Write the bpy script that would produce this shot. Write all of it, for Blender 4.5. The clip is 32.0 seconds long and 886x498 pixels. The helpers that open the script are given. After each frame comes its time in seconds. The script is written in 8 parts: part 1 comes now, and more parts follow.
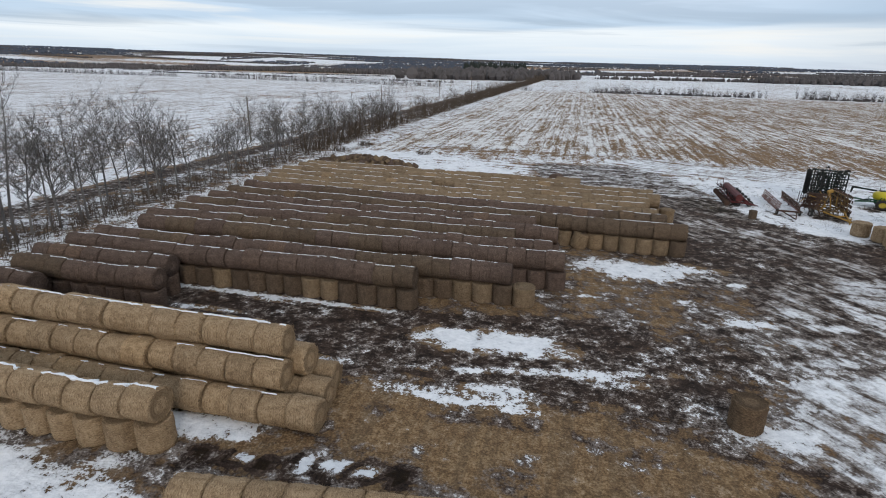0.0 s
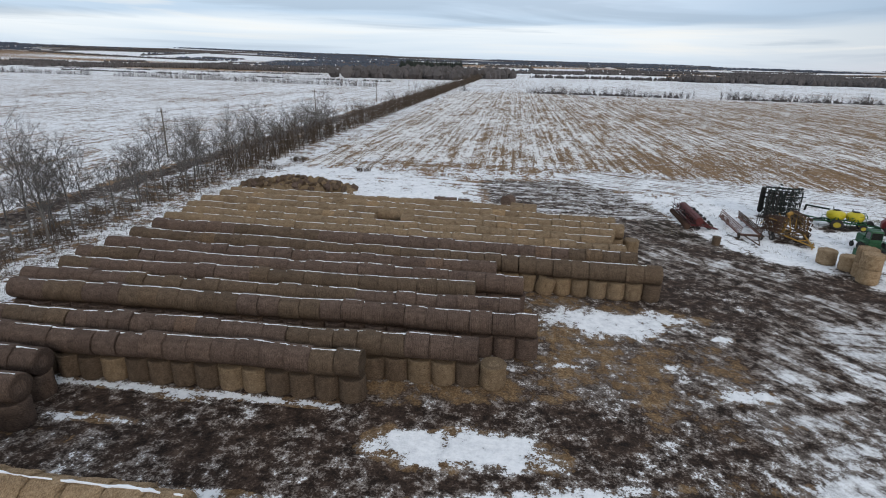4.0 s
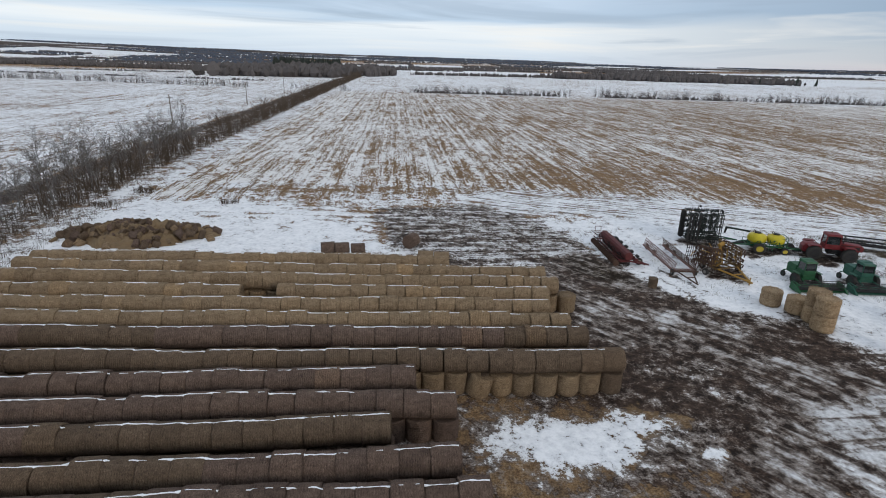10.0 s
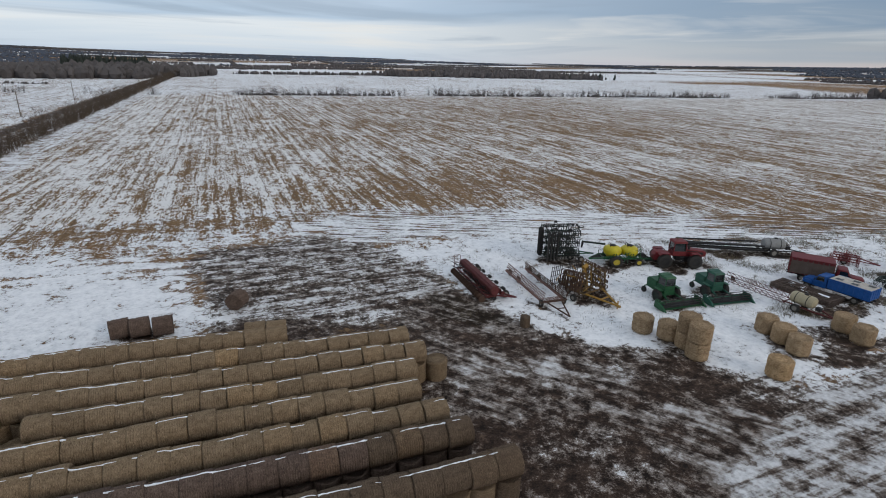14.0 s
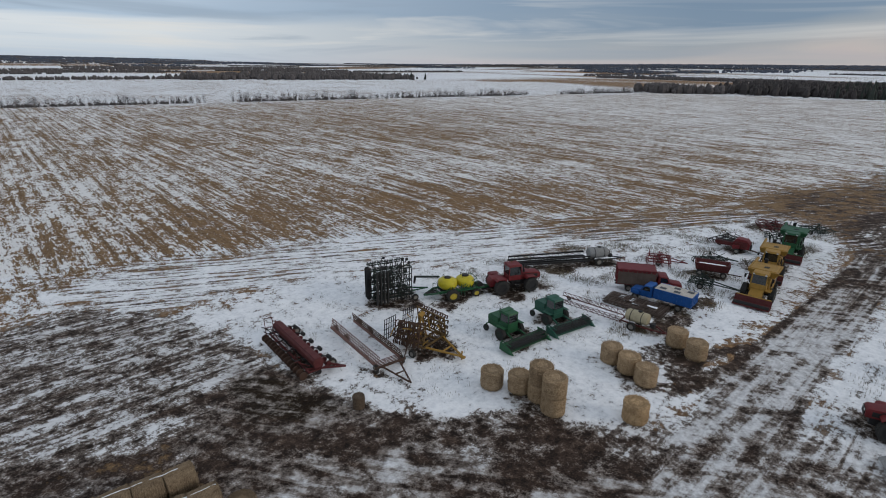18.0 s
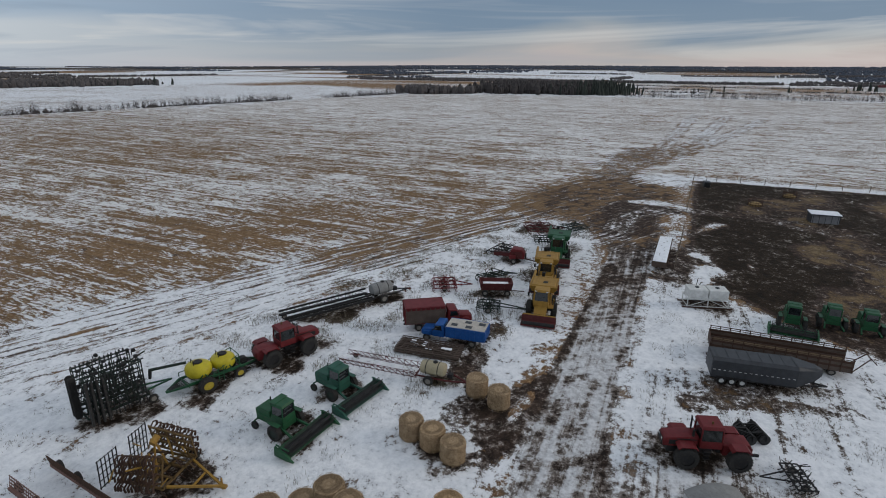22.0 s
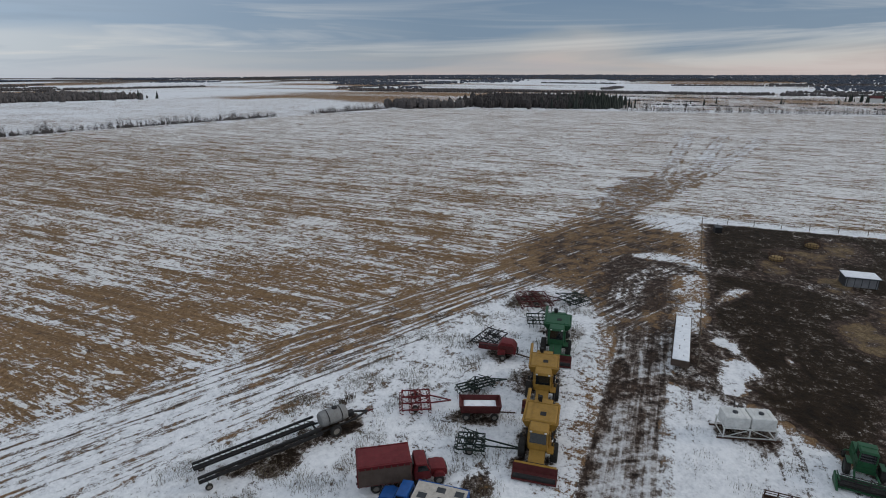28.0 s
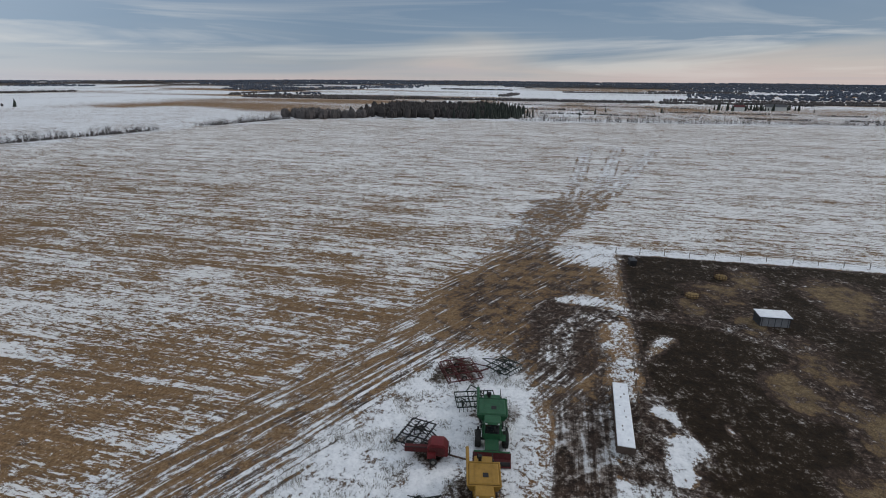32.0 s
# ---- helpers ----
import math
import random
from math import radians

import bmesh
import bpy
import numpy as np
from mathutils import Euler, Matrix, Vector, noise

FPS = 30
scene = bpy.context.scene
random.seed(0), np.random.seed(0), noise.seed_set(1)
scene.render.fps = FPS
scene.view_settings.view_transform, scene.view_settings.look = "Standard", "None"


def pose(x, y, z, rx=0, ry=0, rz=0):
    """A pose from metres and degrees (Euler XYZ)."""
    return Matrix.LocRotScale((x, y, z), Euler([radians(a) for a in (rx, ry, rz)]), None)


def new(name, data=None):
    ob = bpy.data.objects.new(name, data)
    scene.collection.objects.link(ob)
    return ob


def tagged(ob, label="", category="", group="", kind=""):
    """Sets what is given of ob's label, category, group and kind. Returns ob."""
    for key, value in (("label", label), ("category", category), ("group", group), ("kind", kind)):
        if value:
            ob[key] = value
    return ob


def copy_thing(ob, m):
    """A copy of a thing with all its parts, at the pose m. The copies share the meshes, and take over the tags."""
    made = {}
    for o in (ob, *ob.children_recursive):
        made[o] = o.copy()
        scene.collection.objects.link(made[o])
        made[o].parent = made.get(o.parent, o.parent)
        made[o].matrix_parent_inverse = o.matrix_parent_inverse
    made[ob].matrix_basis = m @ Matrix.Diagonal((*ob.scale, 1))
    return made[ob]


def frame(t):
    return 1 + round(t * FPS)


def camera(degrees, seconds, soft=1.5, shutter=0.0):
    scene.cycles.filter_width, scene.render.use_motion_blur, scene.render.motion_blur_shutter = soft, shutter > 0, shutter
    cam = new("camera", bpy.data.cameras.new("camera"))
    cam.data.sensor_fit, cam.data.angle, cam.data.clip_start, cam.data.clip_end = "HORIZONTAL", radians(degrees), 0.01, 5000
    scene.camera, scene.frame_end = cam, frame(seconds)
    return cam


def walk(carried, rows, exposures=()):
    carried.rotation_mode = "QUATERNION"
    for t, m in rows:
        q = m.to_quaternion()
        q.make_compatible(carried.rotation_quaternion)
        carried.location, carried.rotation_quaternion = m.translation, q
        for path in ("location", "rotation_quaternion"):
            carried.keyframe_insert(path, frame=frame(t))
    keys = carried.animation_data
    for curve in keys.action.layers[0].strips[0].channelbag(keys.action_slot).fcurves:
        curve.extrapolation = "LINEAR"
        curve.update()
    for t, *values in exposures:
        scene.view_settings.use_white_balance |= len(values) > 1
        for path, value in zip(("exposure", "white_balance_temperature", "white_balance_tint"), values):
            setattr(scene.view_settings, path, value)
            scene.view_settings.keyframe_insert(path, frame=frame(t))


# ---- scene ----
# ---- camera: a drone that climbs over the bale yard and turns to the east ----
cam = camera(79.3, 32.0, soft=1.0)
METRES, EYE, TILT, LEAN, TURN = 80.0, 16.32, -19.05, -0.97, 14.0
ROWS = [
    (0.0, 0.0, 0.0, 0.0, 0.0, 0.0, -0.0),
    (0.5, -0.0011, 0.0102, 0.0073, -0.03, -0.06, -0.01),
    (1.0, -0.0022, 0.0203, 0.0147, -0.03, -0.07, -0.05),
    (1.5, -0.0028, 0.0306, 0.0215, -1.38, -0.12, 0.37),
    (2.0, -0.0039, 0.0411, 0.0284, -3.61, -0.2, 1.06),
    (2.5, -0.0053, 0.0518, 0.0354, -4.9, -0.27, 1.44),
    (3.0, -0.0059, 0.0624, 0.0425, -5.63, -0.32, 1.65),
    (3.5, -0.006, 0.0729, 0.0497, -6.02, -0.38, 1.79),
    (5.5, -0.0032, 0.1179, 0.077, -6.58, -0.47, 2.04),
    (6.0, -0.0021, 0.1302, 0.0836, -6.64, -0.51, 2.04),
    (6.5, -0.0007, 0.1427, 0.09, -6.69, -0.55, 2.07),
    (7.0, 0.0009, 0.1555, 0.0964, -6.75, -0.59, 2.09),
    (7.5, 0.0025, 0.1689, 0.1024, -6.8, -0.61, 2.07),
    (8.0, 0.0044, 0.1825, 0.1085, -7.07, -0.65, 2.18),
    (8.5, 0.0072, 0.1963, 0.1147, -8.76, -0.76, 2.75),
    (9.0, 0.0091, 0.2103, 0.1208, -12.34, -1.03, 3.85),
    (9.5, 0.012, 0.2243, 0.127, -15.31, -1.32, 4.76),
    (10.0, 0.0151, 0.2381, 0.1335, -17.97, -1.62, 5.55),
    (10.5, 0.0193, 0.2517, 0.1404, -19.72, -1.83, 6.1),
    (11.0, 0.0244, 0.2653, 0.1475, -21.56, -2.08, 6.72),
    (11.5, 0.0303, 0.2778, 0.154, -23.13, -2.32, 7.2),
    (12.0, 0.0372, 0.2912, 0.1607, -25.14, -2.62, 7.83),
    (12.5, 0.0449, 0.3044, 0.1674, -27.68, -3.03, 8.61),
    (13.0, 0.0532, 0.3168, 0.1739, -30.18, -3.47, 9.36),
    (13.5, 0.0621, 0.3288, 0.1801, -32.38, -3.88, 10.0),
    (14.0, 0.0718, 0.3401, 0.186, -34.39, -4.25, 10.59),
    (14.5, 0.0817, 0.3507, 0.1919, -36.43, -4.64, 11.19),
    (16.5, 0.1277, 0.3863, 0.2133, -44.13, -6.28, 13.34),
    (17.0, 0.1403, 0.3938, 0.2181, -46.1, -6.72, 13.82),
    (17.5, 0.1539, 0.4009, 0.2226, -49.14, -7.47, 14.5),
    (18.0, 0.1669, 0.4074, 0.2272, -53.14, -8.55, 15.28),
    (18.5, 0.1819, 0.4143, 0.2314, -57.3, -9.68, 16.02),
    (19.0, 0.1959, 0.4192, 0.2355, -60.94, -10.73, 16.6),
    (19.5, 0.2107, 0.4235, 0.2388, -64.43, -11.72, 17.09),
    (20.0, 0.2254, 0.4271, 0.2422, -68.01, -12.79, 17.55),
    (20.5, 0.2404, 0.43, 0.245, -71.12, -13.7, 17.89),
    (21.0, 0.256, 0.4319, 0.2478, -73.66, -14.46, 18.13),
    (21.5, 0.272, 0.4326, 0.2501, -75.79, -15.08, 18.34),
    (22.0, 0.288, 0.4332, 0.2526, -77.75, -15.67, 18.5),
    (22.5, 0.3032, 0.4327, 0.2549, -78.88, -15.98, 18.65),
    (23.0, 0.3196, 0.4319, 0.2575, -79.41, -16.09, 18.75),
    (23.5, 0.336, 0.4304, 0.2604, -79.62, -16.1, 18.84),
    (24.0, 0.3525, 0.4291, 0.2634, -79.64, -16.05, 18.91),
    (24.5, 0.3686, 0.428, 0.2666, -79.6, -15.97, 18.93),
    (25.0, 0.3849, 0.4267, 0.2702, -79.51, -15.87, 18.98),
    (25.5, 0.401, 0.4256, 0.2756, -79.42, -15.8, 19.03),
    (27.5, 0.4625, 0.4236, 0.3033, -78.79, -15.22, 18.88),
    (28.0, 0.4776, 0.4251, 0.3103, -78.67, -15.12, 18.8),
    (28.5, 0.4924, 0.4268, 0.3182, -78.56, -15.01, 18.72),
    (29.0, 0.5078, 0.428, 0.3255, -79.45, -15.23, 18.7),
    (29.5, 0.5235, 0.4291, 0.3338, -81.74, -15.93, 18.7),
    (30.0, 0.5388, 0.4309, 0.343, -84.67, -16.86, 18.7),
    (30.5, 0.5539, 0.4319, 0.3514, -86.33, -17.32, 18.64),
    (31.0, 0.5699, 0.4327, 0.3594, -87.76, -17.72, 18.6),
    (31.5, 0.5869, 0.4328, 0.3677, -88.72, -17.98, 18.56),
    (32.0, 0.6053, 0.4319, 0.3756, -89.44, -18.15, 18.52),
]
EXPOSURES = [(0, 0.28), (8, 0.27), (13, 0.09), (19, -0.14), (25, -0.21), (32, -0.10)]
walk(cam, [(t, pose(0, 0, EYE, TILT, LEAN, TURN) @ pose(METRES * x, METRES * y, METRES * z, 90 + pitch, roll, yaw)) for t, x, y, z, yaw, pitch, roll in ROWS],
     exposures=EXPOSURES)

# ---- world, sun ----
SUN_AZIMUTH, SUN_HEIGHT = 150.0, 22.0      # degrees clockwise from +y, degrees above the horizon


def node(tree, kind, inputs=()):
    """A shader node; inputs are (socket, value or other node's output)."""
    n = tree.nodes.new(kind)
    for socket, value in dict(inputs).items():
        if isinstance(value, bpy.types.NodeSocket):
            tree.links.new(value, n.inputs[socket])
        else:
            n.inputs[socket].default_value = value
    return n


def ramp(tree, fac, stops, interpolation="LINEAR"):
    n = tree.nodes.new("ShaderNodeValToRGB")
    n.color_ramp.interpolation = interpolation
    els = n.color_ramp.elements
    while len(els) < len(stops):
        els.new(0.5)
    for e, (p, c) in zip(els, stops):
        e.position, e.color = p, (c if len(c) == 4 else (*c, 1))
    tree.links.new(fac, n.inputs[0])
    return n.outputs[0]


def math_node(tree, op, a, b=0.0, c=0.0, clamp=False):
    n = tree.nodes.new("ShaderNodeMath")
    n.operation, n.use_clamp = op, clamp
    for i, v in enumerate((a, b, c)):
        if isinstance(v, bpy.types.NodeSocket):
            tree.links.new(v, n.inputs[i])
        else:
            n.inputs[i].default_value = v
    return n.outputs[0]


def mix(tree, fac, a, b, blend="MIX"):
    n = tree.nodes.new("ShaderNodeMix")
    n.data_type, n.blend_type = "RGBA", blend
    for i, v in ((0, fac), (6, a), (7, b)):
        if isinstance(v, bpy.types.NodeSocket):
            tree.links.new(v, n.inputs[i])
        elif isinstance(v, (int, float)):
            n.inputs[i].default_value = v if i == 0 else (v, v, v, 1)
        else:
            n.inputs[i].default_value = (*v, 1)
    return n.outputs[2]


def fbm(tree, vec, scale, detail=4.0, rough=0.55, stretch=None, seed=0.0, distortion=0.0):
    """Noise from 0 to 1 about 0.5, at features per metre, stretched by the factors given."""
    m = node(tree, "ShaderNodeMapping", {"Vector": vec, "Scale": stretch or (1, 1, 1), "Location": (seed, seed * 0.7, seed * 0.3)})
    return node(tree, "ShaderNodeTexNoise", {"Vector": m.outputs[0], "Scale": scale, "Detail": detail, "Roughness": rough,
                                             "Distortion": distortion}).outputs[0]


def make_world():
    w = bpy.data.worlds.new("overcast_sky")
    scene.world = w
    w.use_nodes = True
    tr = w.node_tree
    tr.nodes.clear()
    way = node(tr, "ShaderNodeTexCoord").outputs["Generated"]
    sep = node(tr, "ShaderNodeSeparateXYZ", {0: way})
    x, y, z = sep.outputs
    # cloud bands by bearing and height above the horizon
    height = math_node(tr, "MAXIMUM", z, 0.0)
    bearing = math_node(tr, "ARCTAN2", x, y)
    flat = node(tr, "ShaderNodeCombineXYZ", {0: bearing, 1: math_node(tr, "POWER", height, 0.75)}).outputs[0]
    broad = fbm(tr, flat, 1.0, 4.0, 0.5, (1.1, 7.0, 1.0), CLOUD_SEED, 0.8)
    streak = fbm(tr, flat, 1.0, 5.0, 0.55, (1.5, 15.0, 1.0), CLOUD_SEED + 4.0, 0.9)
    level = math_node(tr, "ADD", height, math_node(tr, "MULTIPLY", math_node(tr, "SUBTRACT", broad, 0.5), 0.16))
    east = ramp(tr, level, EAST_SKY)
    west = ramp(tr, level, WEST_SKY)
    side = ramp(tr, math_node(tr, "MULTIPLY_ADD", x, 0.5, 0.5), [(0.62, (0, 0, 0)), (0.95, (1, 1, 1))])
    cloud = mix(tr, side, west, east)
    light_band = ramp(tr, streak, [(0.53, (0, 0, 0)), (0.68, (1, 1, 1))])
    fade = ramp(tr, height, [(0.0, (0.15, 0.15, 0.15)), (0.03, (0.75, 0.75, 0.75)), (0.075, (0.8, 0.8, 0.8)), (0.12, (0.4, 0.4, 0.4)), (0.6, (0, 0, 0))])
    fade = mix(tr, math_node(tr, "MULTIPLY", side, 0.45), fade, 0.0)
    cloud = mix(tr, math_node(tr, "MULTIPLY", light_band, fade), cloud, (0.80, 0.79, 0.77))
    dark_band = ramp(tr, streak, [(0.36, (1, 1, 1)), (0.46, (0, 0, 0))])
    cloud = mix(tr, math_node(tr, "MULTIPLY", dark_band, math_node(tr, "MULTIPLY", fade, 0.7)), cloud, (0.29, 0.37, 0.48))
    sky = node(tr, "ShaderNodeTexSky")
    sky.sky_type, sky.sun_disc, sky.sun_elevation, sky.sun_rotation = "NISHITA", False, radians(SUN_HEIGHT), radians(SUN_AZIMUTH)
    clear = mix(tr, 1.0, sky.outputs[0], (0.1, 0.1, 0.1), "MULTIPLY")
    both = mix(tr, 0.92, clear, cloud)
    bg = node(tr, "ShaderNodeBackground", {"Color": both, "Strength": SKY_STRENGTH})
    tr.links.new(bg.outputs[0], node(tr, "ShaderNodeOutputWorld").inputs[0])


SKY_STRENGTH = 1.0
CLOUD_SEED = 3.0
EAST_SKY = [(0.0, (0.58, 0.50, 0.50)), (0.02, (0.52, 0.49, 0.49)), (0.05, (0.33, 0.38, 0.44)), (0.07, (0.20, 0.285, 0.40)), (0.16, (0.165, 0.25, 0.37)), (0.5, (0.56, 0.62, 0.70))]
WEST_SKY = [(0.0, (0.52, 0.62, 0.74)), (0.03, (0.60, 0.69, 0.79)), (0.06, (0.74, 0.79, 0.84)), (0.085, (0.45, 0.57, 0.72)), (0.16, (0.58, 0.67, 0.80)), (0.5, (0.58, 0.64, 0.72))]
make_world()
sun = new("sun", bpy.data.lights.new("sun", "SUN"))
sun.data.energy, sun.data.angle, sun.data.color = 0.85, radians(14), (1.0, 0.91, 0.80)
sun.matrix_world = pose(0, 0, 80, 90 - SUN_HEIGHT, 0, 180 - SUN_AZIMUTH)

# ---- materials ----
def material(name):
    m = bpy.data.materials.new(name)
    m.use_nodes = True
    tr = m.node_tree
    bsdf = tr.nodes["Principled BSDF"]
    return m, tr, bsdf


def attribute(tr, name):
    n = tr.nodes.new("ShaderNodeAttribute")
    n.attribute_name = name
    return n


def bump(tr, bsdf, height, strength, distance):
    b = node(tr, "ShaderNodeBump", {"Height": height, "Strength": strength, "Distance": distance})
    tr.links.new(b.outputs[0], bsdf.inputs["Normal"])


def plain(name, colour, rough=0.5, metal=0.0, grime=0.35, dirt=(0.10, 0.075, 0.05), scale=1.6, dust=0.0):
    """Paint, rubber or metal with faded blotches and grime; a little snow or dust may lie on upward faces."""
    m, tr, bsdf = material(name)
    co = node(tr, "ShaderNodeTexCoord").outputs["Object"]
    fade = fbm(tr, co, scale, 5, 0.6)
    spots = fbm(tr, co, scale * 6, 4, 0.65, seed=4)
    base = mix(tr, ramp(tr, fade, [(0.3, (0, 0, 0)), (0.75, (1, 1, 1))]), tuple(c * 0.82 for c in colour), tuple(min(1, c * 1.18 + 0.01) for c in colour))
    g = ramp(tr, spots, [(0.5, (0, 0, 0)), (0.72, (grime, grime, grime))])
    base = mix(tr, g, base, dirt)
    if dust:
        up = node(tr, "ShaderNodeSeparateXYZ", {0: node(tr, "ShaderNodeNewGeometry").outputs["Normal"]}).outputs[2]
        lie = math_node(tr, "MULTIPLY", ramp(tr, up, [(0.8, (0, 0, 0)), (0.95, (1, 1, 1))]), ramp(tr, fade, [(0.5 - dust * 0.25, (0, 0, 0)), (0.6, (1, 1, 1))]))
        base = mix(tr, math_node(tr, "MULTIPLY", lie, min(1.0, dust * 2)), base, (0.75, 0.77, 0.8))
    tr.links.new(base, bsdf.inputs["Base Color"])
    tr.links.new(math_node(tr, "MULTIPLY_ADD", spots, 0.3, rough - 0.12, clamp=True), bsdf.inputs["Roughness"])
    bsdf.inputs["Metallic"].default_value = metal
    bsdf.inputs["Specular IOR Level"].default_value = 0.28
    bump(tr, bsdf, spots, 0.15, 0.01)
    return m


def hay(name, dark, mid, light):
    """Rolled hay: strands that run round the bale, twine lines, each bale of its own tone."""
    m, tr, bsdf = material(name)
    at = attribute(tr, "strand").outputs["Vector"]
    info = node(tr, "ShaderNodeObjectInfo").outputs["Random"]
    isle = node(tr, "ShaderNodeNewGeometry").outputs["Random Per Island"]
    tone = math_node(tr, "FRACT", math_node(tr, "ADD", math_node(tr, "MULTIPLY", info, 3.7), math_node(tr, "MULTIPLY", isle, 5.3)))
    shift = node(tr, "ShaderNodeVectorMath", {0: at, 1: node(tr, "ShaderNodeCombineXYZ", {2: math_node(tr, "MULTIPLY", tone, 40.0)}).outputs[0]}).outputs[0]
    fine = fbm(tr, shift, 9.0, 4, 0.7, (3.4, 0.42, 1.0), distortion=0.6)
    coarse = fbm(tr, shift, 2.2, 4, 0.6, (1.0, 0.7, 1.0), 5.0)
    axial = node(tr, "ShaderNodeSeparateXYZ", {0: at}).outputs[0]
    wrap = node(tr, "ShaderNodeTexWave", {"Vector": node(tr, "ShaderNodeCombineXYZ", {0: axial}).outputs[0], "Scale": 2.6, "Distortion": 0.0}).outputs[1]
    body = ramp(tr, coarse, [(0.25, dark), (0.5, mid), (0.76, light)])
    body = mix(tr, math_node(tr, "MULTIPLY", ramp(tr, fine, [(0.36, (1, 1, 1)), (0.50, (0, 0, 0))]), 0.75), body, tuple(c * 0.45 for c in dark))
    body = mix(tr, math_node(tr, "MULTIPLY", ramp(tr, fine, [(0.54, (0, 0, 0)), (0.66, (1, 1, 1))]), 0.75), body, tuple(min(1, c * 1.25) for c in light))
    body = mix(tr, ramp(tr, wrap, [(0.9, (0, 0, 0)), (1.0, (0.25, 0.25, 0.25))]), body, light)
    tinted = mix(tr, 1.0, body, ramp(tr, tone, [(0.0, (0.82, 0.81, 0.80)), (0.15, (0.94, 0.94, 0.94)), (0.85, (1.05, 1.04, 1.02)), (0.96, (1.1, 1.07, 1.02)), (1.0, (1.28, 1.2, 1.05))]), "MULTIPLY")
    tr.links.new(tinted, bsdf.inputs["Base Color"])
    bsdf.inputs["Roughness"].default_value = 0.95
    bsdf.inputs["Specular IOR Level"].default_value = 0.15
    bump(tr, bsdf, math_node(tr, "ADD", fine, math_node(tr, "MULTIPLY", wrap, 0.2)), 1.0, 0.09)
    return m


def snow_material(name):
    m, tr, bsdf = material(name)
    co = node(tr, "ShaderNodeNewGeometry").outputs["Position"]
    n = fbm(tr, co, 1.5, 6, 0.6)
    tr.links.new(ramp(tr, n, [(0.25, (0.66, 0.68, 0.72)), (0.6, (0.83, 0.85, 0.88))]), bsdf.inputs["Base Color"])
    bsdf.inputs["Roughness"].default_value = 0.75
    bump(tr, bsdf, n, 0.4, 0.08)
    return m


def bark_material(name, low, high):
    m, tr, bsdf = material(name)
    info = node(tr, "ShaderNodeObjectInfo").outputs["Random"]
    isle = node(tr, "ShaderNodeNewGeometry").outputs["Random Per Island"]
    co = node(tr, "ShaderNodeTexCoord").outputs["Object"]
    n = fbm(tr, co, 2.0, 4, 0.6, (1, 1, 0.4))
    v = math_node(tr, "MULTIPLY_ADD", math_node(tr, "FRACT", math_node(tr, "ADD", info, isle)), 0.5, math_node(tr, "MULTIPLY", n, 0.6))
    tr.links.new(ramp(tr, v, [(0.1, low), (0.9, high)]), bsdf.inputs["Base Color"])
    bsdf.inputs["Roughness"].default_value = 0.9
    return m


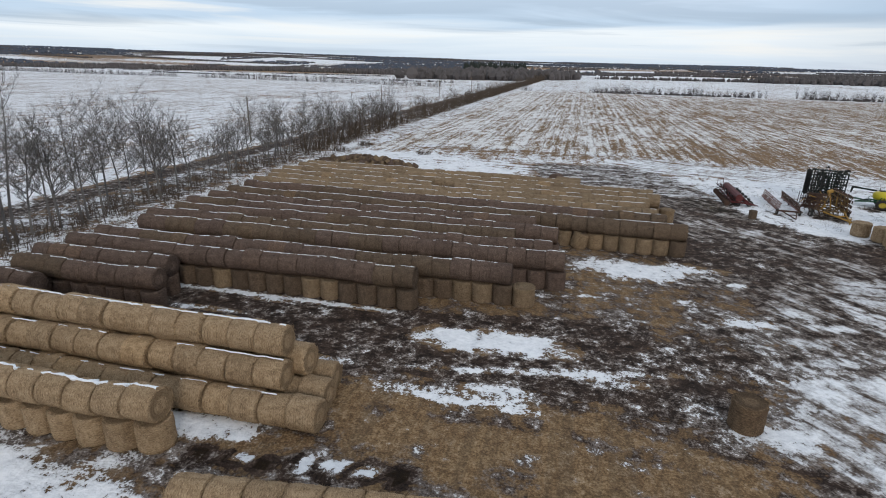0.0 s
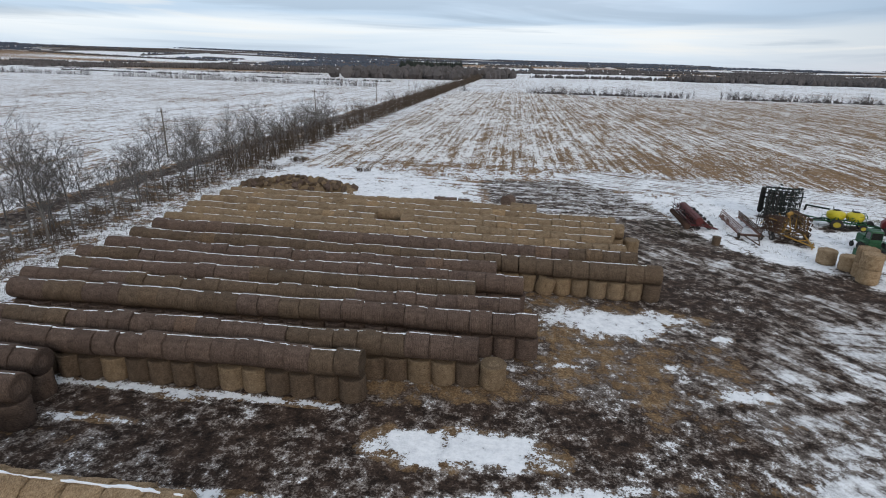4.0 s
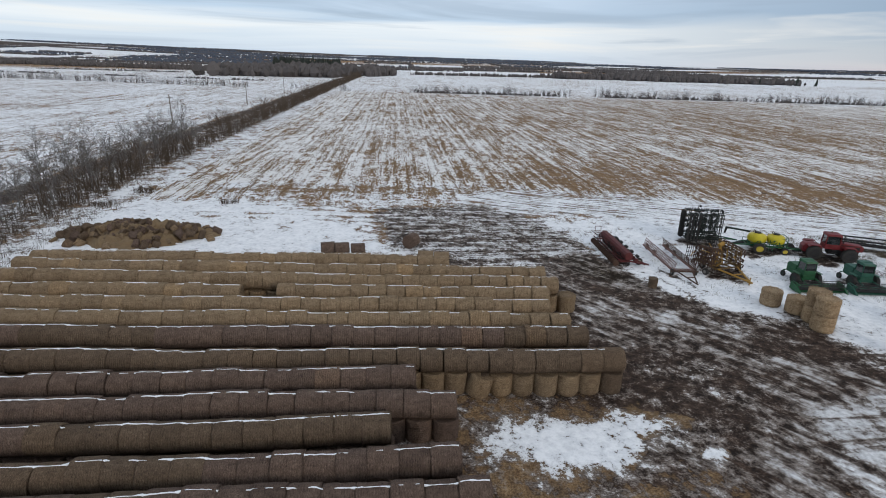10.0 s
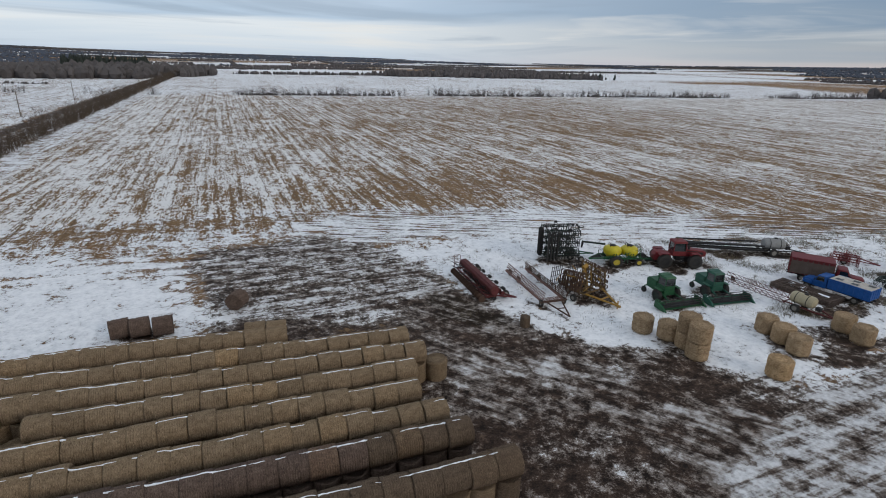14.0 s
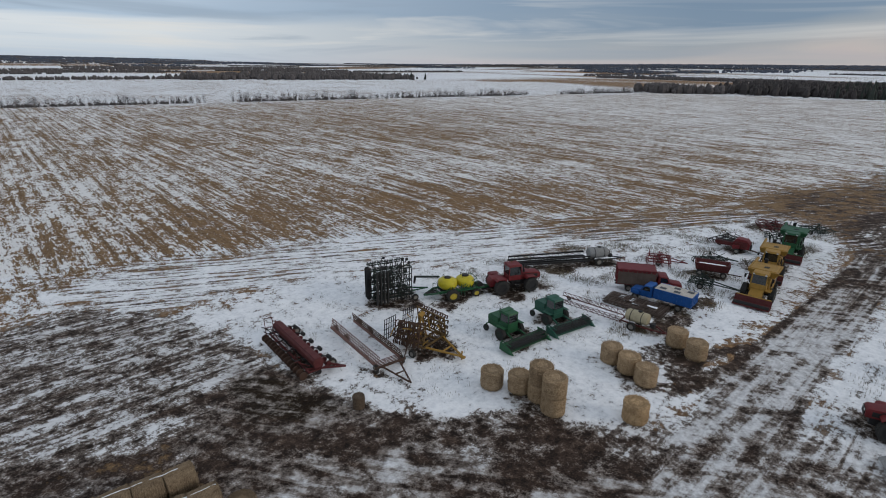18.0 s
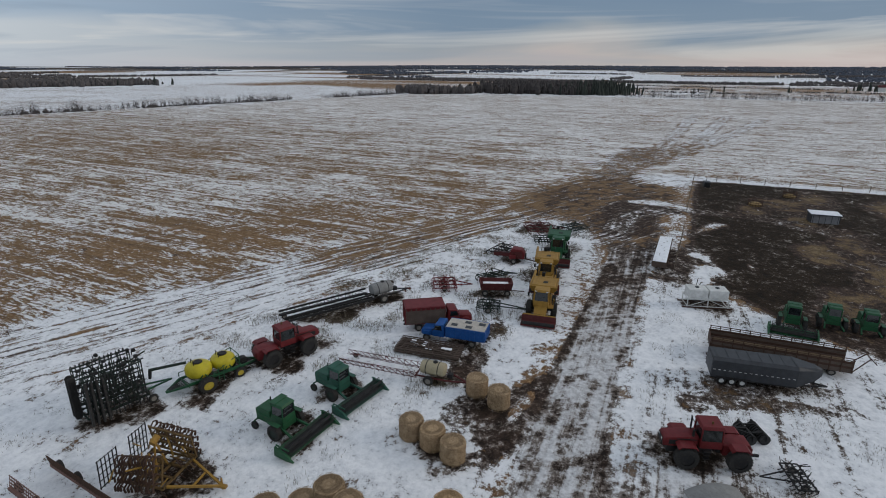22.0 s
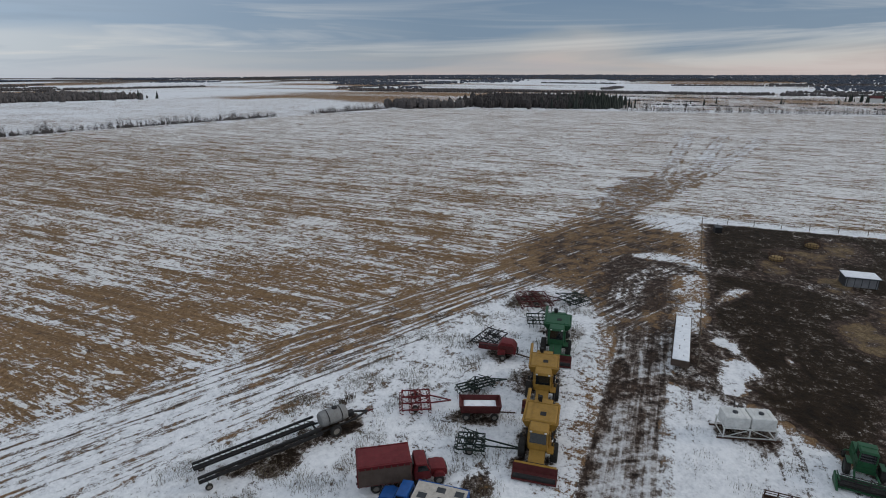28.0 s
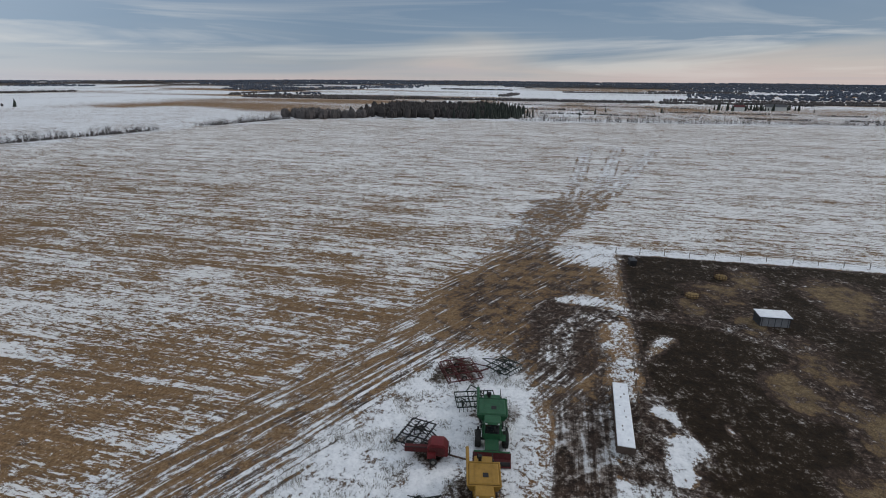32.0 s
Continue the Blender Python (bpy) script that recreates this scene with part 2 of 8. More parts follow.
def ground_material():
    """One soil: stubble, straw, soil and mud by where they lie, and broken old snow over them."""
    m, tr, bsdf = material("winter_ground")
    pos = node(tr, "ShaderNodeNewGeometry").outputs["Position"]

    def attr(name):
        return attribute(tr, name).outputs["Fac"]

    cover, mud, rows, ruts, straw, lane, skid = attr("cover"), attr("mud"), attr("rows"), attr("ruts"), attr("straw"), attr("lane"), attr("skid")
    big = fbm(tr, pos, 0.035, 5, 0.6)
    mid = fbm(tr, pos, 0.40, 5, 0.62, seed=2)
    clod = fbm(tr, pos, 1.1, 5, 0.66, seed=9)
    fine = fbm(tr, pos, 2.6, 5, 0.68, seed=5)
    grit = fbm(tr, pos, 9.0, 3, 0.65, seed=6)
    drill = fbm(tr, pos, 1.0, 3, 0.6, (1.7, 0.03, 0.0), 7)
    dash = fbm(tr, pos, 1.0, 4, 0.68, (3.2, 0.7, 0.0), 10)
    pass_ = fbm(tr, pos, 1.0, 3, 0.55, (0.42, 0.006, 0.0), 8)
    clump = fbm(tr, pos, 1.0, 4, 0.6, (0.20, 0.05, 0.0), 16)
    broken = fbm(tr, pos, 1.0, 3, 0.6, (0.8, 0.16, 0.0), 19)

    # furrows about two metres apart, drifting a little
    east_west = node(tr, "ShaderNodeSeparateXYZ", {0: pos}).outputs[0]
    comb = math_node(tr, "SINE", math_node(tr, "ADD", math_node(tr, "MULTIPLY", east_west, 3.1), math_node(tr, "MULTIPLY", fbm(tr, pos, 1.0, 3, 0.5, (0.25, 0.012, 0.0), 15), 9.0)))

    def lines(angle, seed, along, over):
        """Streaks that run at that angle to x."""
        turned = node(tr, "ShaderNodeMapping", {"Vector": pos, "Rotation": (0, 0, radians(-angle))}).outputs[0]
        return fbm(tr, turned, 1.0, 5, 0.66, (along, over, 0.0), seed, 0.4)

    def about(noise_, k):
        return math_node(tr, "MULTIPLY", math_node(tr, "SUBTRACT", noise_, 0.5), k)

    def total(*values):
        out = values[0]
        for v in values[1:]:
            out = math_node(tr, "ADD", out, v)
        return out

    def times(a, b):
        return math_node(tr, "MULTIPLY", a, b)

    turn_rows = lines(-25, 3, 0.12, 1.7)
    lane_rows = lines(2, 11, 0.07, 1.5)
    skid_rows = lines(-52, 13, 0.20, 1.15)
    speck = total(times(fine, 0.5), times(grit, 0.5))
    # soil colours
    stubble = ramp(tr, speck, [(0.40, (0.115, 0.062, 0.028)), (0.5, (0.245, 0.142, 0.070)), (0.60, (0.41, 0.265, 0.145))])
    tan = ramp(tr, total(times(speck, 0.6), times(clod, 0.4)), [(0.40, (0.050, 0.034, 0.020)), (0.5, (0.142, 0.101, 0.056)), (0.60, (0.28, 0.210, 0.120))])
    soil = ramp(tr, total(times(clod, 0.5), times(speck, 0.5)), [(0.41, (0.013, 0.009, 0.007)), (0.5, (0.043, 0.028, 0.021)), (0.59, (0.112, 0.076, 0.056))])
    manure = ramp(tr, total(times(mid, 0.35), times(clod, 0.35), times(speck, 0.3)), [(0.40, (0.009, 0.0056, 0.0034)), (0.5, (0.021, 0.0128, 0.0066)), (0.60, (0.038, 0.0245, 0.0128))])
    soil = mix(tr, ramp(tr, mud, [(0.955, (0, 0, 0)), (1.0, (1, 1, 1))]), soil, manure)
    stubble = mix(tr, times(ramp(tr, drill, [(0.38, (1, 1, 1)), (0.55, (0, 0, 0))]), 0.45), stubble, (0.085, 0.056, 0.038))
    bare = mix(tr, straw, stubble, tan)
    damp = total(mud, ramp(tr, mud, [(0.72, (0, 0, 0)), (0.90, (0.6, 0.6, 0.6))]), about(mid, 2.2), about(clod, 1.7), about(fine, 0.8))
    bare = mix(tr, ramp(tr, damp, [(0.40, (0, 0, 0)), (0.62, (1, 1, 1))]), bare, soil)
    # snow: how much lies, broken by patches, drill rows and wheel ruts
    lined = math_node(tr, "SUBTRACT", 1.0, total(times(rows, 0.5), times(ruts, 0.45)))
    lined = math_node(tr, "SUBTRACT", lined, times(math_node(tr, "MAXIMUM", skid, lane), 0.35))
    smear = math_node(tr, "SUBTRACT", 1.0, times(skid, 0.75))
    s = total(cover, about(big, 0.45), times(about(mid, 1.5), lined), times(about(clod, 1.3), lined), times(times(about(fine, 1.5), lined), smear), times(about(grit, 1.0), smear))
    s = total(s, times(total(about(drill, 0.85), about(dash, 2.3), about(clump, 0.7), about(broken, 1.3), about(pass_, 0.7), math_node(tr, "MULTIPLY", comb, 0.07)), rows), times(about(turn_rows, 2.9), ruts), times(about(lane_rows, 1.9), lane), times(about(skid_rows, 1.7), skid))
    s = total(s, ramp(tr, cover, [(0.0, (-0.5, -0.5, -0.5)), (0.14, (0, 0, 0))]))
    film = times(ramp(tr, s, [(0.20, (0, 0, 0)), (0.52, (1, 1, 1))]), ramp(tr, mud, [(0.12, (0.04, 0.04, 0.04)), (0.6, (0.75, 0.75, 0.75)), (0.9, (0.9, 0.9, 0.9))]))
    bare = mix(tr, film, bare, ramp(tr, clod, [(0.35, (0.14, 0.110, 0.092)), (0.62, (0.39, 0.350, 0.320))]))
    lies = mix(tr, skid, ramp(tr, s, [(0.50, (0, 0, 0)), (0.57, (1, 1, 1))]), ramp(tr, s, [(0.44, (0, 0, 0)), (0.80, (1, 1, 1))]))
    white = ramp(tr, total(times(clod, 0.4), times(mid, 0.25), times(fine, 0.35)), [(0.36, (0.50, 0.515, 0.545)), (0.47, (0.72, 0.73, 0.75)), (0.56, (0.84, 0.845, 0.86))])
    white = mix(tr, times(ramp(tr, mud, [(0.80, (0, 0, 0)), (0.95, (1, 1, 1))]), 0.9), white, ramp(tr, fine, [(0.38, (0.22, 0.20, 0.19)), (0.60, (0.52, 0.51, 0.51))]))
    white = mix(tr, times(ramp(tr, rows, [(0.84, (0, 0, 0)), (1.0, (1, 1, 1))]), 0.7), white, (0.76, 0.735, 0.71))
    tr.links.new(mix(tr, lies, bare, white), bsdf.inputs["Base Color"])
    bsdf.inputs["Specular IOR Level"].default_value = 0.12
    tr.links.new(math_node(tr, "MULTIPLY_ADD", fine, 0.3, 0.72, clamp=True), bsdf.inputs["Roughness"])
    bump(tr, bsdf, total(times(lies, 0.35), times(speck, 0.6), times(clod, 1.3), times(mid, 0.8)), 0.85, 0.17)
    return m


HAY_FRESH = hay("pale_hay", (0.235, 0.158, 0.092), (0.380, 0.264, 0.158), (0.52, 0.385, 0.245))
HAY_GOLD = hay("golden_hay", (0.160, 0.110, 0.068), (0.235, 0.168, 0.106), (0.32, 0.24, 0.157))
HAY_BROWN = hay("browned_hay", (0.080, 0.056, 0.040), (0.125, 0.089, 0.062), (0.175, 0.129, 0.090))
HAY_OLD = hay("weathered_hay", (0.078, 0.054, 0.045), (0.128, 0.089, 0.071), (0.185, 0.134, 0.105))
SNOW = snow_material("old_snow")
BARK = bark_material("poplar_bark", (0.065, 0.060, 0.057), (0.185, 0.17, 0.16))
BRUSH = bark_material("dry_brush", (0.035, 0.027, 0.021), (0.115, 0.082, 0.056))
FAR_WOOD = bark_material("bare_woods", (0.050, 0.044, 0.044), (0.105, 0.092, 0.088))
# distant haze is painted into this bluer wood colour
HAZED_HILL_WOOD = bark_material("hill_woods", (0.040, 0.050, 0.072), (0.068, 0.080, 0.106))
STAND_WOOD = bark_material("dark_bare_woods", (0.022, 0.018, 0.018), (0.052, 0.044, 0.042))
SPRUCE = bark_material("spruce_needles", (0.014, 0.019, 0.016), (0.034, 0.042, 0.032))
GROUND = ground_material()

# ---- shaping tools ----
class Shape:
    """Vertices and faces gathered for one mesh."""

    def __init__(self):
        self.v, self.f = [], []

    def add(self, verts, faces, m=None):
        k = len(self.v)
        self.v += [tuple(m @ Vector(p)) if m else tuple(p) for p in verts]
        self.f += [tuple(k + i for i in face) for face in faces]
        return self

    def box(self, x, y, z, sx, sy, sz, m=None, top=1.0, ty=None):
        """A block about (x, y), from z upwards; top narrows its upper face."""
        ty = top if ty is None else ty
        a, b = sx / 2, sy / 2
        v = [(x - a, y - b, z), (x + a, y - b, z), (x + a, y + b, z), (x - a, y + b, z),
             (x - a * top, y - b * ty, z + sz), (x + a * top, y - b * ty, z + sz), (x + a * top, y + b * ty, z + sz), (x - a * top, y + b * ty, z + sz)]
        return self.add(v, [(3, 2, 1, 0), (4, 5, 6, 7), (0, 1, 5, 4), (1, 2, 6, 5), (2, 3, 7, 6), (3, 0, 4, 7)], m)

    def tube(self, p, q, r, r2=None, n=6, caps=True):
        """A round bar from p to q."""
        p, q = Vector(p), Vector(q)
        r2 = r if r2 is None else r2
        turn = (q - p).to_track_quat("Z", "Y").to_matrix()
        ring = [turn @ Vector((math.cos(2 * math.pi * i / n), math.sin(2 * math.pi * i / n), 0)) for i in range(n)]
        v = [p + r * c for c in ring] + [q + r2 * c for c in ring]
        f = [(i, (i + 1) % n, n + (i + 1) % n, n + i) for i in range(n)]
        if caps:
            f += [tuple(range(n))[::-1], tuple(range(n, 2 * n))]
        return self.add(v, f)

    def bar(self, p, q, w, h=None):
        """A square bar from p to q."""
        p, q = Vector(p), Vector(q)
        h = w if h is None else h
        d = (q - p).normalized()
        side = d.cross(Vector((0, 0, 1)))
        side = side.normalized() if side.length > 0.01 else Vector((1, 0, 0))
        up = side.cross(d)
        c = [side * a * w / 2 + up * b * h / 2 for a, b in ((-1, -1), (1, -1), (1, 1), (-1, 1))]
        return self.add([p + k for k in c] + [q + k for k in c], [(3, 2, 1, 0), (4, 5, 6, 7), (0, 1, 5, 4), (1, 2, 6, 5), (2, 3, 7, 6), (3, 0, 4, 7)])

    def lathe(self, rings, n=20, m=None, closed=True):
        """Rings of (height, radius) turned about z."""
        v = [(r * math.cos(2 * math.pi * i / n), r * math.sin(2 * math.pi * i / n), h) for h, r in rings for i in range(n)]
        f = [(k * n + i, k * n + (i + 1) % n, (k + 1) * n + (i + 1) % n, (k + 1) * n + i) for k in range(len(rings) - 1) for i in range(n)]
        if closed:
            f += [tuple(range(n))[::-1], tuple(range((len(rings) - 1) * n, len(rings) * n))]
        return self.add(v, f, m)

    def side(self, outline, y0, y1, m=None, pinch=1.0):
        """An outline in x and z, drawn out from y0 to y1; pinch scales the outline's width at the ends' upper edge."""
        n = len(outline)
        v = [(x, y0, z) for x, z in outline] + [(x, y1, z) for x, z in outline]
        f = [(i, (i + 1) % n, n + (i + 1) % n, n + i) for i in range(n)] + [tuple(range(n))[::-1], tuple(range(n, 2 * n))]
        return self.add(v, f, m)

    def mesh(self, name, mat, smooth=False, bevel=0.0):
        me = bpy.data.meshes.new(name)
        me.from_pydata(self.v, [], self.f)
        bm = bmesh.new()
        bm.from_mesh(me)
        bmesh.ops.recalc_face_normals(bm, faces=bm.faces)
        if bevel:
            edges = [e for e in bm.edges if len(e.link_faces) == 2 and e.calc_face_angle(0) > 0.5]
            bmesh.ops.bevel(bm, geom=edges, offset=bevel, segments=2, profile=0.6, affect="EDGES", clamp_overlap=True)
        for f in bm.faces:
            f.smooth = smooth
        bm.to_mesh(me)
        bm.free()
        me.materials.append(mat)
        if smooth:
            me.set_sharp_from_angle(angle=radians(40))
        return me


def part(name, shape, mat, parent, label="", smooth=False, bevel=0.0, at=None):
    """Links a shape as one mesh under a thing or a part."""
    ob = new(name, shape.mesh(name, mat, smooth, bevel))
    ob.parent = parent
    if at is not None:
        ob.matrix_basis = at
    return tagged(ob, label)


def thing(name, m, label, category, group=""):
    ob = new(name)
    ob.empty_display_size = 0.3
    ob.matrix_basis = m
    return tagged(ob, label, category, group)


def lattice(x, y, seed):
    """Smooth random values from 0 to 1, one cell per unit."""
    xi, yi = np.floor(x).astype(np.int64), np.floor(y).astype(np.int64)
    fx, fy = x - xi, y - yi
    fx, fy = fx * fx * (3 - 2 * fx), fy * fy * (3 - 2 * fy)

    def h(a, b):
        k = (a * 374761393 + b * 668265263 + seed * 974711) & 0x7FFFFFFF
        k = ((k ^ (k >> 13)) * 1274126177) & 0x7FFFFFFF
        return ((k ^ (k >> 16)) & 0xFFFF) / 65535.0
    return (h(xi, yi) * (1 - fx) + h(xi + 1, yi) * fx) * (1 - fy) + (h(xi, yi + 1) * (1 - fx) + h(xi + 1, yi + 1) * fx) * fy


def rough(x, y, size, seed, octaves=4):
    total, amp, norm = 0.0, 1.0, 0.0
    for k in range(octaves):
        total = total + amp * lattice(x / size * 2 ** k + 17.3 * k, y / size * 2 ** k - 9.1 * k, seed + k)
        norm += amp
        amp *= 0.55
    return total / norm


def soft(d, w):
    """1 where d is well below 0, 0 where it is well above, over a width w."""
    t = np.clip(0.5 - d / w, 0, 1)
    return t * t * (3 - 2 * t)


def away(x, y, pts):
    """The distance from a line through the points."""
    best = np.full(np.shape(x), 1e9)
    for (ax, ay), (bx, by) in zip(pts, pts[1:]):
        dx, dy = bx - ax, by - ay
        t = np.clip(((x - ax) * dx + (y - ay) * dy) / (dx * dx + dy * dy), 0, 1)
        best = np.minimum(best, np.hypot(x - ax - t * dx, y - ay - t * dy))
    return best


def inside(x, y, pts):
    """The signed distance to a polygon, negative within."""
    ok = np.zeros(np.shape(x), bool)
    for (ax, ay), (bx, by) in zip(pts, pts[1:] + pts[:1]):
        hit = ((ay > y) != (by > y)) & (x < (bx - ax) * (y - ay) / (by - ay + 1e-9) + ax)
        ok ^= hit
    d = away(x, y, pts + pts[:1])
    return np.where(ok, -d, d)


# ---- the land ----
FIELD = [(-42, 101), (-20, 103), (16, 103), (29, 102), (52, 94), (70, 84), (84, 76), (98, 70), (112, 62), (128, 58), (150, 56), (153, 46),
         (153, -400), (590, -400), (575, -90), (556, 120), (500, 318), (330, 340), (200, 362), (-42, 391)]
PEN = [(84, 44), (151, 44), (151, -80), (63, -80), (65, 22), (71.5, 32.2), (76, 37), (81, 42.6)]
ROAD = [(24, 45), (36, 48.4), (48, 49.5), (62, 49.9), (73, 50.2), (90, 50.4), (112, 51), (125, 56)]


def height_at(x, y):
    """Flat near the farm; low wooded hills rise far off, highest to the north-west."""
    r = np.hypot(x, y)
    bearing = np.degrees(np.arctan2(x, y))
    lift = np.interp(bearing, [-180, -90, -60, -30, -10, 15, 25, 40, 55, 70, 105, 180], [20, 34, 46, 42, 30, 16, 6, 6, 16, 24, 24, 14])
    far = np.clip((r - 1500) / 1900, 0, 1)
    far = far * far * (3 - 2 * far)
    return far * (lift * (0.75 + 0.5 * rough(x, y, 900, 5, 3)) + 14)


def land(x, y):
    """What lies where: snow cover, mud, drill rows, turning rows and straw, each from 0 to 1."""
    wob = rough(x, y, 9, 21) - 0.5
    wob2 = rough(x, y, 30, 22) - 0.5
    ragged = wob + 0.8 * (rough(x, y, 2.6, 23, 3) - 0.5)
    cover = np.full(x.shape, 0.62) + 0.5 * (rough(x, y, 420, 31, 3) - 0.5)
    layers = {key: np.full(x.shape, v) for key, v in (("cover", 0.0), ("mud", 0.0), ("rows", 0.25), ("ruts", 0.0), ("straw", 0.0), ("lane", 0.0), ("skid", 0.0))}
    layers["cover"] = cover

    def lay(w, c=None, m=None, r=None, u=None, s=None, l=0.0, k=0.0):
        for key, value in (("cover", c), ("mud", m), ("rows", r), ("ruts", u), ("straw", s), ("lane", l), ("skid", k)):
            if value is not None:
                layers[key] = layers[key] * (1 - w) + value * w

    # far country: strips of snow, pale stubble and brown land
    far = soft(700 - np.hypot(x, y), 500)
    eastern = soft(np.abs(y) - 0.9 * x, 500)
    strip = rough(x / 4.0, y, 130, 41, 2) * (1 - eastern) + rough(x, y / 4.0, 130, 43, 2) * eastern
    lay(far, np.clip(0.15 + 1.9 * (strip - 0.25), 0, 1), 0.30 * strip, 0.1)
    lay(soft(2300 - np.hypot(x, y), 500), np.clip(5.0 * (strip - 0.40), 0.05, 1) * (1 - 0.4 * eastern), 0.85, 0.0, 0.0, 0.0)
    # the field beyond the road to the west, and the ones past the hedges
    lay(soft(x + 63, 3) * soft(y - 640, 60) * soft(-900 - x, 60), 0.68 + 0.35 * wob2, 0.0, 0.8, 0.0, 0.2)
    north = soft(-inside(x, y, [(-42, 398), (200, 369), (330, 347), (505, 325), (700, 560), (420, 760), (-42, 780)]) * -1, 20)
    lay(north, 0.70 + 0.35 * wob2, 0.0, 0.5)
    lay(soft(inside(x, y, [(620, 330), (1100, 420), (1100, -600), (640, -600)]), 40), 0.48 + 0.6 * (rough(x / 2.5, y, 70, 47, 2) - 0.5) + 0.3 * wob2, 0.1, 0.3)
    # stubble field
    f = soft(inside(x, y, FIELD) + 5 * wob, 5)
    whole = 0.515 - 0.11 * soft(np.hypot((x - 135) / 115, (y - 215) / 125) - 0.75 + 0.7 * wob2, 0.8) + 0.10 * soft(x + 5 + 30 * wob2, 60) + 0.11 * soft(135 - x + 0.25 * y + 80 * wob2, 90)
    lay(f, whole, 0.0, 1.0, 0.0, 0.25)
    lay(f * soft(np.abs(y - 107 - 3 * wob) - 4, 5) * soft(x - 18, 10) * soft(-32 - x, 8), 0.44, 0.12, 0.5, 0.2)
    lay(f * soft(away(x, y, [(36, 120), (58, 121), (84, 104), (104, 90)]) - 13 + 16 * wob, 16), 0.33, 0.15, 0.9, 0.3, 0.2)
    lay(soft(away(x, y, [(14, 100), (30, 97), (46, 91), (58, 86), (72, 80.5), (89, 74), (100, 69)]) - 7.5 + 5 * wob, 8), 0.67 - 0.30 * soft(82 - x, 16), 0.60, 0.0, 1.0)
    lay(0.85 * soft(away(x, y, [(68, 86), (84, 80), (105, 74.5), (130, 69), (150, 63)]) - 5 + 7 * wob, 6), 0.32, 0.30, 0.1, 1.0, 0.3)
    # snow drift by the trees, road, ditch and brush to the west
    lay(soft(inside(x, y, [(-47, 20), (-38, 20), (-38, 76), (-44, 100), (-44, 392), (-49, 392)]), 4), 0.62 + 0.3 * wob, 0.70, 0.0)
    lay(soft(np.abs(x + 53) - 5.5 + 1.5 * wob, 3) * soft(-780 + y, 20), 0.42, 0.70, 0.0, 0.0, 0.3)
    lay(soft(np.abs(x + 60.5) - 2.6, 1.4) * soft(-780 + y, 20), 0.14, 0.80, 0.1)
    # the yard round the bales
    yard = soft(inside(x, y, [(-39, -60), (60, -60), (60, 36), (36, 44), (24, 60), (23, 70), (15, 90), (8, 97), (-4, 96), (-6, 78), (-14, 72), (-39, 74)]) + 7 * wob, 7)
    lay(yard, 0.24 + 0.18 * soft(14 - x + 0.25 * (y - 30) + 12 * wob2, 9), 0.68 + 0.7 * wob2 + 0.3 * wob + 0.26 * soft(13 - x, 9) + 0.15 * soft(42 - y, 8), 0.0, 0.0, 0.5, 0.3 * soft(x - 12, 8), 0.45 + 0.4 * soft(12 - x, 8))
    lay(soft(inside(x, y, [(-6, 76), (12, 73), (20, 78), (18, 90), (8, 96), (-6, 96)]) + 5 * wob, 6), 0.46, 0.86, 0.0, 0.0, 0.1, 0.9)
    lay(soft(inside(x, y, [(-40, 71), (-12, 71), (-5, 75), (-6, 84), (-10, 95), (-30, 101), (-42, 99), (-44, 86)]) + 3 * wob, 3), 0.90, 0.1, 0.0)
    lay(soft(inside(x, y, [(15, 36), (34, 30), (42, 46), (30, 58), (24, 62), (16, 52)]) + 4 * wob, 6), 0.40, 0.90, 0.0, 0.0, 0.1, 0.0, 1.0)
    lay(soft(inside(x, y, [(12, 56), (22, 57), (22, 64), (15, 71), (11, 66)]) + 3 * wob, 4), 0.46, 0.86, 0.0, 0.0, 0.2, 0.0, 1.0)
    lay(0.8 * soft(np.hypot((x - 12.5) / 6.5, (y - 49.5) / 4.5) - 1 + 2 * wob, 0.8), 0.14, 0.80, 0.0, 0.0, 0.6)
    lay(0.8 * soft(away(x, y, [(-34, 24.5), (-10, 26), (6, 27)]) - 2.6 + 4 * wob, 3), 0.26, 0.86)
    lay(0.85 * soft(away(x, y, [(-36, 29.5), (-10, 30.4), (3, 32)]) - 2.4 + 4 * wob, 2.5), 0.12, 0.93)
    lay(0.7 * soft(away(x, y, [(-9, 21.5), (2, 21), (10, 18)]) - 2.2 + 4 * wob, 3), 0.18, 0.12)
    lay(0.7 * soft(np.hypot((x - 7) / 8, (y - 31) / 3.5) - 1 + 2 * wob, 0.8), 0.2, 0.80)
    lay(0.85 * soft(inside(x, y, [(13, 8), (52, 8), (52, 31), (34, 38), (20, 44), (13, 33)]) + 5 * wob, 6), 0.60, 0.74, 0.0, 0.0, 0.3, 0.2, 0.9)
    lay(0.9 * soft(away(x, y, [(-26, 24.0), (-8, 25.4), (3, 27.6), (13, 29.6)]) - 0.12 + 0.8 * ragged, 0.5), 0.80, 0.5)
    # old snow left in the yard
    for cx, cy, ax, ay in ((6.9, 45.6, 4.7, 2.2), (-4.0, 29.9, 4.3, 1.5), (-24, 12.2, 9, 1.6), (-15.5, 17.9, 2.2, 0.55), (-26, 31.9, 6.5, 0.35), (-14, 32.0, 3, 0.2), (-25, 29.0, 3, 0.3), (-17, 23.6, 6, 0.35), (-7, 23.2, 4, 0.3), (12.5, 37, 1.5, 0.6),
                           (10.6, 24, 1.3, 0.6), (13.5, 44, 0.8, 0.4), (2, 38.5, 0.9, 0.3), (9, 39.5, 0.9, 0.3), (-3, 24, 1.5, 0.6), (3, 27, 1.6, 0.4)):
